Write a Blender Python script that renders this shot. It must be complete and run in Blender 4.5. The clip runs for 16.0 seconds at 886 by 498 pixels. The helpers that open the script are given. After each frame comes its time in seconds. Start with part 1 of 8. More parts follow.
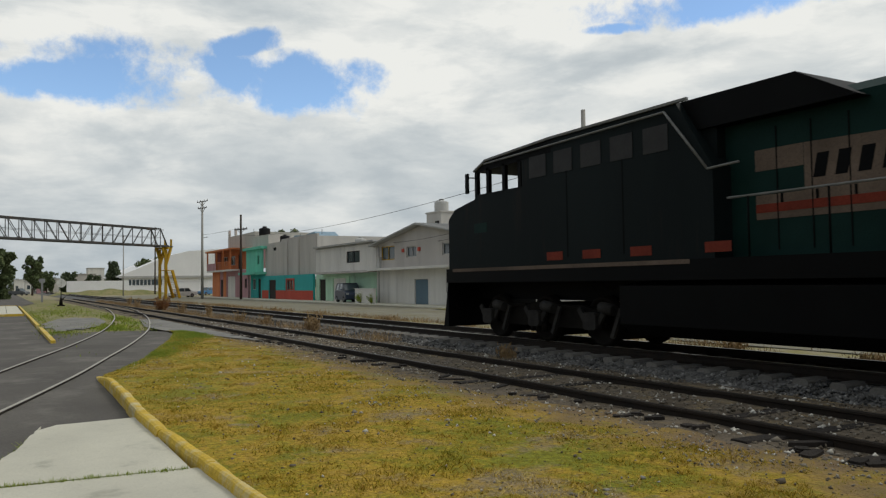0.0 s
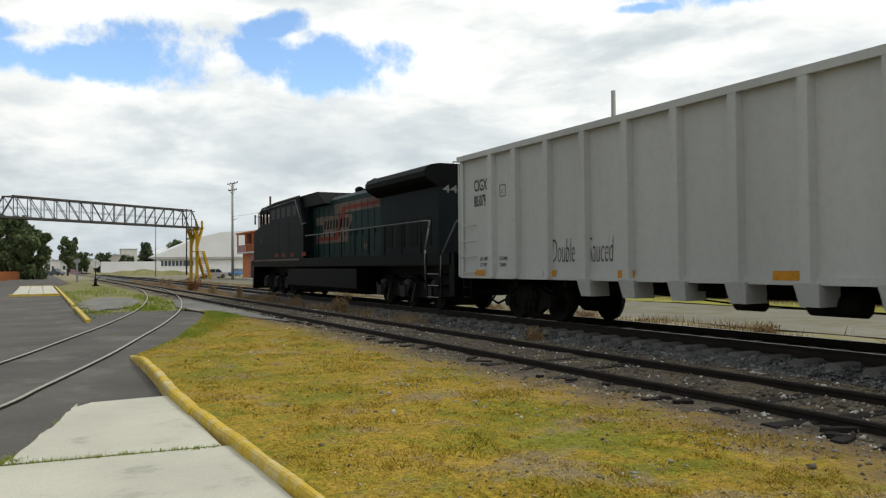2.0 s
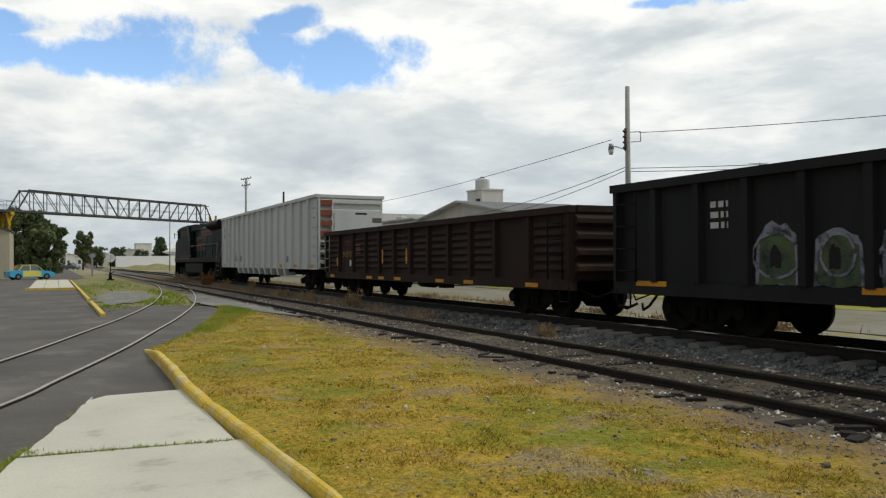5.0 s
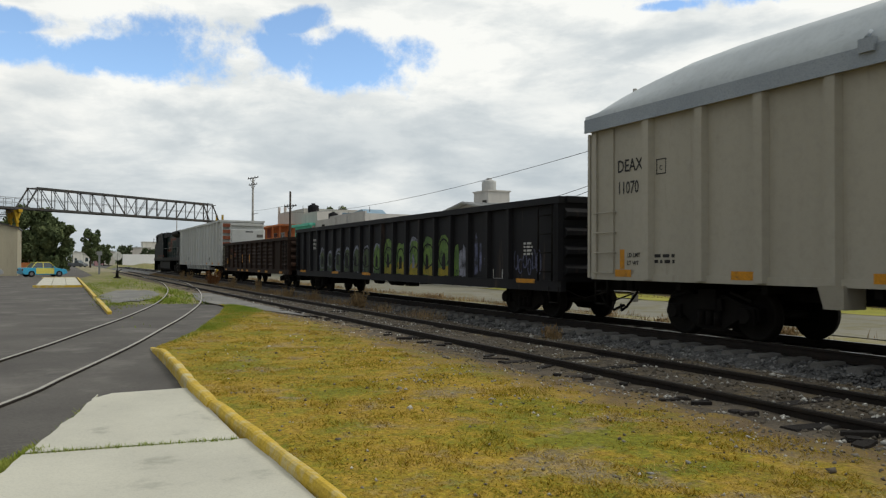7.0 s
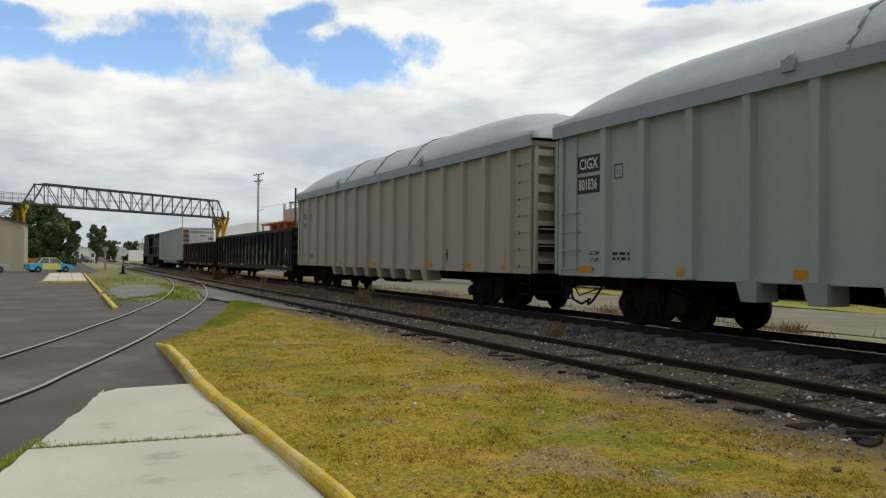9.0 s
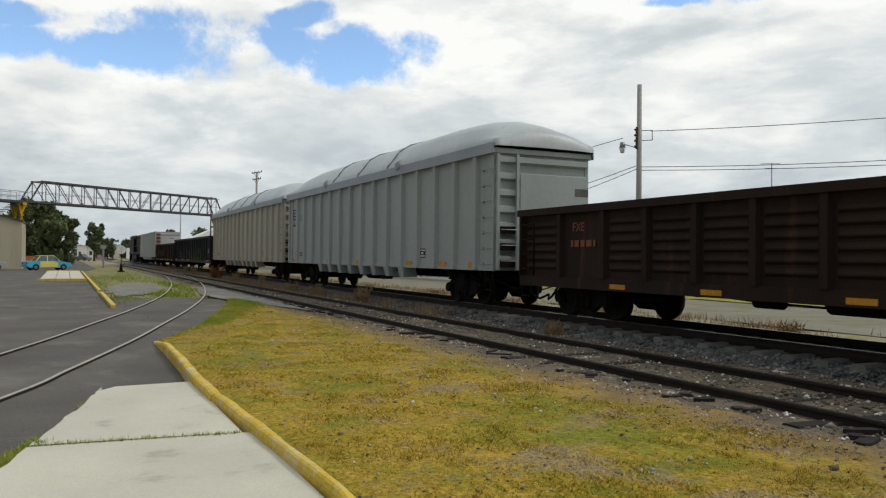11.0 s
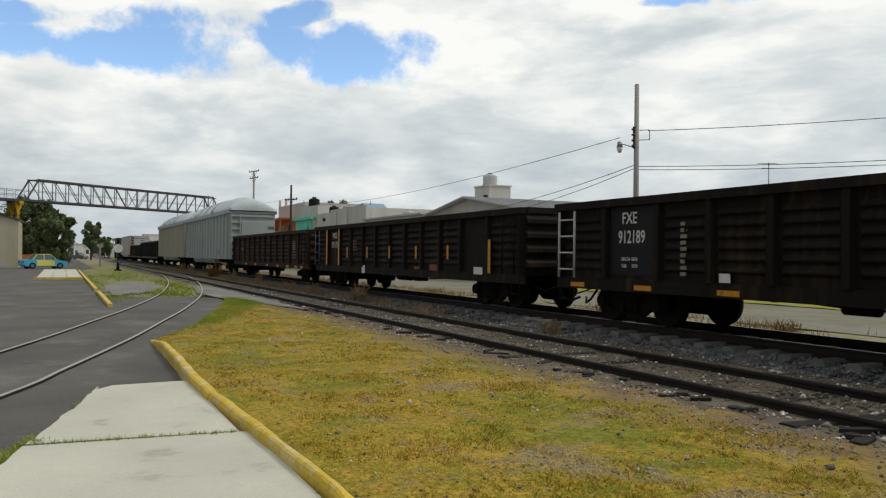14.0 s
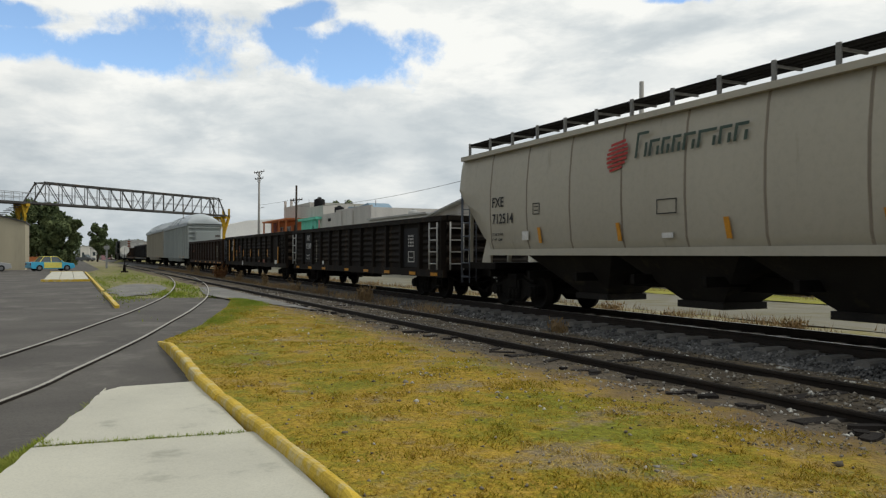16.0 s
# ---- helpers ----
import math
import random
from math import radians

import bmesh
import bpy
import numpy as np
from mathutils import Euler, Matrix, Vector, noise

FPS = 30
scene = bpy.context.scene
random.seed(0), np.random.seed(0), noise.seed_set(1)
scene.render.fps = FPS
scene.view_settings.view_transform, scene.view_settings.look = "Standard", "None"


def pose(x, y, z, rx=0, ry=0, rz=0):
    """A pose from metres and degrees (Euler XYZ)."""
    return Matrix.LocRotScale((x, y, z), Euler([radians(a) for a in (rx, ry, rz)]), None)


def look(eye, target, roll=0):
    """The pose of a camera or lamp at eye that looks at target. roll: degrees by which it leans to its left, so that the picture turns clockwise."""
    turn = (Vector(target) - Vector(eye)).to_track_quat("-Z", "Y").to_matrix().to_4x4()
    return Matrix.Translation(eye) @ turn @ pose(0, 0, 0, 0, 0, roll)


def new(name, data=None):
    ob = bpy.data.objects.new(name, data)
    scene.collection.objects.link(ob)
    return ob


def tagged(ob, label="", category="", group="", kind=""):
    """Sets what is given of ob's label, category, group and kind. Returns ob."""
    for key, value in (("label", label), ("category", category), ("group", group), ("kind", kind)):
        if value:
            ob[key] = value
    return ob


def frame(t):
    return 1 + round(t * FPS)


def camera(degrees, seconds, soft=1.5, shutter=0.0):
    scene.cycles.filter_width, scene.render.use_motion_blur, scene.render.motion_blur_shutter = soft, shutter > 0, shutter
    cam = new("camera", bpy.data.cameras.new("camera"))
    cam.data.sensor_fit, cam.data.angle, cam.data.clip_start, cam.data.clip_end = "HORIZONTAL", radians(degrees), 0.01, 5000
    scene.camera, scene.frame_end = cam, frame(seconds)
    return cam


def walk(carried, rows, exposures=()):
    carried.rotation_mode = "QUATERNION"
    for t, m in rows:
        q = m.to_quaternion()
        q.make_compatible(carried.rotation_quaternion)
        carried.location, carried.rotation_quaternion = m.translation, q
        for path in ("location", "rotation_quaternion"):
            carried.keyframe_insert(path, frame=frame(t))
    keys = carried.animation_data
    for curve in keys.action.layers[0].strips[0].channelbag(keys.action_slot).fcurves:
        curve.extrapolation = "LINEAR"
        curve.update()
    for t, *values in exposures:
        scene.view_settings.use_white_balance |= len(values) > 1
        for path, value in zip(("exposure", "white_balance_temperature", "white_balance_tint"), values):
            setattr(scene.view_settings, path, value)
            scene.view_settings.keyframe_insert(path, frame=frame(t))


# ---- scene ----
cam = camera(59.56, 16.0, soft=1.25, shutter=0.06)
PATH = [
    (0, pose(0, 0, 1.386, 92.49, 0.75, -29.65)),
    (0.5, pose(0, 0, 1.386, 92.72, 0.47, -29.85)),
    (1, pose(0, 0, 1.386, 92.24, 0.17, -29.14)),
    (1.5, pose(0, 0, 1.386, 92.09, 0.71, -28.70)),
    (2, pose(0, 0, 1.386, 91.19, 0.50, -27.59)),
    (2.5, pose(0, 0, 1.386, 91.34, 0.42, -27.79)),
    (3, pose(0, 0, 1.386, 91.22, 0.31, -27.68)),
    (3.5, pose(0, 0, 1.386, 91.13, 0.29, -27.41)),
    (4, pose(0, 0, 1.386, 90.83, 0.30, -27.04)),
    (6.5, pose(0, 0, 1.386, 91.04, -0.02, -26.27)),
    (7, pose(0, 0, 1.386, 90.96, -0.27, -26.23)),
    (7.5, pose(0, 0, 1.386, 90.79, -0.17, -26.05)),
    (8, pose(0, 0, 1.386, 90.63, -0.15, -25.86)),
    (8.5, pose(0, 0, 1.386, 90.74, -0.34, -25.84)),
    (9, pose(0, 0, 1.386, 90.73, -0.46, -25.86)),
    (11.5, pose(0, 0, 1.386, 90.61, -0.58, -26.09)),
    (12, pose(0, 0, 1.386, 91.06, -0.66, -26.87)),
    (12.5, pose(0, 0, 1.386, 90.54, -1.03, -26.63)),
    (13, pose(0, 0, 1.386, 90.54, -0.65, -26.35)),
    (13.5, pose(0, 0, 1.386, 90.52, -0.62, -26.27)),
    (14, pose(0, 0, 1.386, 90.55, -0.63, -26.19)),
    (14.5, pose(0, 0, 1.386, 90.57, -0.42, -26.10)),
    (15, pose(0, 0, 1.386, 90.47, -0.58, -26.02)),
    (15.5, pose(0, 0, 1.386, 90.53, -0.26, -25.85)),
    (16, pose(0, 0, 1.386, 90.49, -0.19, -25.78)),
]
EXPOSURES = [(0.0, 0.08, 6650, 7), (0.5, 0.26, 6650, 7), (1.0, 0.40, 6650, 7), (1.5, 0.46, 6650, 7), (3.5, 0.42, 6650, 7), (6.5, 0.28, 6650, 7), (12.0, 0.3, 6650, 7), (16.0, 0.26, 6650, 7)]
walk(cam, PATH, EXPOSURES)

# ---- light ----
SUN_EL, SUN_AZ = 48.0, 112.0  # the sun stands high behind the train, veiled by cloud
GLOW_AZ = 70.0                # the thinnest, brightest cloud
world = bpy.data.worlds.new("sky")
scene.world = world
world.use_nodes = True


def sky_nodes():
    nt = world.node_tree
    nt.nodes.clear()
    N, L = nt.nodes.new, nt.links.new

    def math_node(op, a, b=None, clamp=False):
        n = N("ShaderNodeMath")
        n.operation, n.use_clamp = op, clamp
        for i, v in enumerate((a, b)):
            if v is None:
                continue
            if isinstance(v, (int, float)):
                n.inputs[i].default_value = v
            else:
                L(v, n.inputs[i])
        return n.outputs[0]

    def ramp(v, lo, hi):
        n = N("ShaderNodeMapRange")
        n.interpolation_type = "SMOOTHSTEP"
        L(v, n.inputs[0])
        n.inputs[1].default_value, n.inputs[2].default_value = lo, hi
        return n.outputs[0]

    def fbm(vec, scale, detail, rough, dist=0.0):
        n = N("ShaderNodeTexNoise")
        n.inputs["Scale"].default_value, n.inputs["Detail"].default_value = scale, detail
        n.inputs["Roughness"].default_value, n.inputs["Distortion"].default_value = rough, dist
        L(vec, n.inputs["Vector"])
        return n.outputs[0]

    sky = N("ShaderNodeTexSky")
    sky.sky_type, sky.sun_disc = "NISHITA", False
    sky.sun_elevation, sky.sun_rotation = radians(SUN_EL), radians(SUN_AZ)
    sky.altitude = 2300
    blue = N("ShaderNodeMixRGB")
    blue.blend_type, blue.inputs[0].default_value = "MULTIPLY", 1.0
    L(sky.outputs[0], blue.inputs[1])
    blue.inputs[2].default_value = (0.185, 0.195, 0.20, 1)

    co = N("ShaderNodeTexCoord").outputs["Generated"]
    sep = N("ShaderNodeSeparateXYZ")
    L(co, sep.inputs[0])
    x, y, z = sep.outputs
    # cloud deck seen from below: a plane overhead
    zz = math_node("ADD", math_node("MAXIMUM", z, 0.0), 0.30)
    comb = N("ShaderNodeCombineXYZ")
    L(math_node("DIVIDE", x, zz), comb.inputs[0])
    L(math_node("DIVIDE", y, zz), comb.inputs[1])
    plane = comb.outputs[0]
    az = math_node("MULTIPLY", math_node("ARCTAN2", x, y), 57.2958)
    el = math_node("MULTIPLY", math_node("ARCSINE", z), 57.2958)
    wob = math_node("SUBTRACT", fbm(co, 11.0, 9.0, 0.62), 0.5)
    wob2 = math_node("SUBTRACT", fbm(plane, 3.4, 8.0, 0.62, 0.6), 0.5)

    def hole(a0, e0, ra, re, tilt=0.0):
        da = math_node("SUBTRACT", az, a0)
        de = math_node("SUBTRACT", math_node("SUBTRACT", el, e0), math_node("MULTIPLY", da, tilt))
        d = math_node("ADD", math_node("POWER", math_node("DIVIDE", da, ra), 2.0), math_node("POWER", math_node("DIVIDE", de, re), 2.0))
        return d

    d = hole(1.0, 13.7, 8.5, 1.15, 0.03)
    for h in (hole(9.5, 14.7, 7.5, 2.0, 0.03), hole(14.5, 14.9, 4.0, 1.5, 0.0), hole(18.5, 14.4, 6.5, 2.0, -0.02), hole(15.2, 16.9, 2.6, 0.9, 0.22), hole(22.4, 15.0, 3.8, 1.3, -0.08), hole(-4.0, 15.2, 4.0, 0.8), hole(50.0, 19.3, 8.5, 1.5, 0.06), hole(42.5, 17.8, 2.0, 0.4), hole(-35.0, 17.0, 14.0, 4.0), hole(110.0, 30.0, 16.0, 6.0), hole(-120.0, 34.0, 25.0, 7.0), hole(200.0, 40.0, 20.0, 8.0)):
        d = math_node("MINIMUM", d, h)
    d = math_node("ADD", d, math_node("ADD", math_node("MULTIPLY", wob, 7.0), math_node("MULTIPLY", wob2, 1.6)))
    cover = ramp(d, 0.3, 1.65)
    # heaped tops and flat grey bases: the deck foreshortens towards the horizon
    flat = N("ShaderNodeCombineXYZ")
    L(math_node("MULTIPLY", az, 0.052), flat.inputs[0])
    L(math_node("MULTIPLY", el, 0.15), flat.inputs[1])
    heaps = ramp(fbm(flat.outputs[0], 1.0, 9.0, 0.56, 0.35), 0.38, 0.60)
    lumps = ramp(fbm(flat.outputs[0], 3.1, 9.0, 0.6, 0.25), 0.36, 0.64)
    puff = fbm(plane, 2.1, 10.0, 0.58, 0.5)
    shade = ramp(puff, 0.36, 0.64)
    high = ramp(el, 2.0, 12.0)
    rim = math_node("SUBTRACT", 1.0, ramp(d, 1.2, 5.5))
    light = math_node("ADD", math_node("MULTIPLY", heaps, 0.42), math_node("ADD", math_node("MULTIPLY", lumps, 0.26), math_node("MULTIPLY", shade, 0.14)))
    light = math_node("ADD", light, math_node("ADD", math_node("MULTIPLY", high, 0.25), math_node("MULTIPLY", rim, 0.30)), clamp=True)
    tone = N("ShaderNodeValToRGB")
    tone.color_ramp.elements[0].color = (0.41, 0.47, 0.53, 1)
    tone.color_ramp.elements[1].color = (0.90, 0.905, 0.90, 1)
    mid = tone.color_ramp.elements.new(0.55)
    mid.color = (0.64, 0.68, 0.715, 1)
    L(light, tone.inputs[0])
    # cloud is brighter on the sun's side of the sky
    dot = N("ShaderNodeVectorMath")
    dot.operation = "DOT_PRODUCT"
    L(co, dot.inputs[0])
    dot.inputs[1].default_value = (math.sin(radians(GLOW_AZ)), math.cos(radians(GLOW_AZ)), 0.35)
    side = N("ShaderNodeMapRange")
    L(dot.outputs["Value"], side.inputs[0])
    for i, v in ((1, -0.75), (2, 0.45), (3, 0.42), (4, 1.0)):
        side.inputs[i].default_value = v
    toned = N("ShaderNodeMixRGB")
    toned.blend_type, toned.inputs[0].default_value = "MULTIPLY", 1.0
    L(tone.outputs[0], toned.inputs[1])
    L(side.outputs[0], toned.inputs[2])
    mix = N("ShaderNodeMixRGB")
    L(cover, mix.inputs[0])
    L(blue.outputs[0], mix.inputs[1])
    L(toned.outputs[0], mix.inputs[2])
    bg, out = N("ShaderNodeBackground"), N("ShaderNodeOutputWorld")
    bg.inputs[1].default_value = 0.88
    L(mix.outputs[0], bg.inputs[0])
    L(bg.outputs[0], out.inputs[0])


sky_nodes()
sun = new("sun", bpy.data.lights.new("sun", "SUN"))
sun.data.energy, sun.data.angle, sun.data.color = 1.05, radians(14), (1.0, 0.95, 0.87)
sa, se = radians(SUN_AZ), radians(SUN_EL)
sun.matrix_world = look((math.sin(sa) * 60, math.cos(sa) * 60, math.tan(se) * 60), (0, 0, 0))


# ---- materials ----
def material(name, c1, c2=None, rough=0.8, metal=0.0, scale=3.0, bump=0.15, spots=None, spot_amount=0.5, spot_scale=0.6, streak=False, rand=0.0, fine=40.0, spec=0.25, grain=1.0):
    """Two-scale noise between two colours, with stains of a third, fine bump and a shift from piece to piece."""
    m = bpy.data.materials.new(name)
    m.use_nodes = True
    nt = m.node_tree
    N, L = nt.nodes.new, nt.links.new
    b = nt.nodes["Principled BSDF"]
    c2 = c2 or tuple(v * 0.75 for v in c1)
    co = N("ShaderNodeTexCoord").outputs["Object"]
    if streak:
        mp = N("ShaderNodeMapping")
        mp.inputs["Scale"].default_value = (1, 1, 0.12)
        L(co, mp.inputs[0])
        sco = mp.outputs[0]
    else:
        sco = co

    def fbm(vec, s, detail=6.0, rough_=0.6):
        n = N("ShaderNodeTexNoise")
        n.inputs["Scale"].default_value, n.inputs["Detail"].default_value, n.inputs["Roughness"].default_value = s, detail, rough_
        L(vec, n.inputs["Vector"])
        return n.outputs[0]

    def ramp(v, lo, hi):
        n = N("ShaderNodeMapRange")
        L(v, n.inputs[0])
        n.inputs[1].default_value, n.inputs[2].default_value = lo, hi
        return n.outputs[0]

    def mix(f, a, c):
        n = N("ShaderNodeMixRGB")
        for i, v in enumerate((f, a, c)):
            if isinstance(v, tuple):
                n.inputs[i].default_value = (*v, 1)
            elif isinstance(v, float):
                n.inputs[i].default_value = v
            else:
                L(v, n.inputs[i])
        return n.outputs[0]

    big, small = fbm(sco, scale), fbm(co, fine, 4.0, 0.7)
    col = mix(ramp(big, 0.35, 0.65), c1, c2)
    dark = mix(1.0, c2, (0.55, 0.55, 0.55))
    dark.node.blend_type = "MULTIPLY"
    speck = ramp(small, 0.45, 0.9)
    speck.node.inputs[4].default_value = grain
    col = mix(speck, col, dark)
    if spots:
        col = mix(ramp(fbm(sco, spot_scale * 3, 8.0, 0.68), 0.66 - 0.3 * spot_amount, 0.76 - 0.2 * spot_amount), col, spots)
    if rand:
        info = N("ShaderNodeObjectInfo").outputs["Random"]
        hsv = N("ShaderNodeHueSaturation")
        L(col, hsv.inputs["Color"])
        L(ramp(info, 0, 1), hsv.inputs["Value"])
        hsv.inputs["Value"].links[0].from_node.inputs[3].default_value = 1 - rand
        hsv.inputs["Value"].links[0].from_node.inputs[4].default_value = 1 + rand
        col = hsv.outputs[0]
    L(col, b.inputs["Base Color"])
    b.inputs["Roughness"].default_value, b.inputs["Metallic"].default_value = rough, metal
    b.inputs["Specular IOR Level"].default_value = spec
    if bump:
        bn = N("ShaderNodeBump")
        bn.inputs["Strength"].default_value, bn.inputs["Distance"].default_value = bump, 0.02
        L(small, bn.inputs["Height"])
        L(bn.outputs[0], b.inputs["Normal"])
    return m


def glass(name, tint=(0.05, 0.07, 0.08)):
    m = bpy.data.materials.new(name)
    m.use_nodes = True
    b = m.node_tree.nodes["Principled BSDF"]
    b.inputs["Base Color"].default_value = (*tint, 1)
    b.inputs["Roughness"].default_value = 0.08
    b.inputs["Specular IOR Level"].default_value = 0.8
    return m


def island_material(name, colours, rough=0.95, scale=2.0, spread=0.5):
    """Colour by random piece, for blades, stones and leaves, shifted by patches of ground."""
    m = bpy.data.materials.new(name)
    m.use_nodes = True
    nt = m.node_tree
    N, L = nt.nodes.new, nt.links.new
    b = nt.nodes["Principled BSDF"]
    r = N("ShaderNodeValToRGB")
    els = r.color_ramp.elements
    while len(els) < len(colours):
        els.new(0.5)
    for i, c in enumerate(colours):
        els[i].position, els[i].color = i / max(1, len(colours) - 1), (*c, 1)
    n = N("ShaderNodeTexNoise")
    n.inputs["Scale"].default_value, n.inputs["Detail"].default_value = scale, 5.0
    L(N("ShaderNodeTexCoord").outputs["Object"], n.inputs["Vector"])
    a = N("ShaderNodeMath")
    a.operation = "MULTIPLY_ADD"
    L(n.outputs[0], a.inputs[0])
    a.inputs[1].default_value, a.inputs[2].default_value = 2.4, -0.7 - spread / 2
    c = N("ShaderNodeMath")
    c.operation = "MULTIPLY_ADD"
    L(N("ShaderNodeNewGeometry").outputs["Random Per Island"], c.inputs[0])
    c.inputs[1].default_value = spread
    L(a.outputs[0], c.inputs[2])
    L(c.outputs[0], r.inputs[0])
    L(r.outputs[0], b.inputs["Base Color"])
    b.inputs["Roughness"].default_value, b.inputs["Specular IOR Level"].default_value = rough, 0.2
    return m


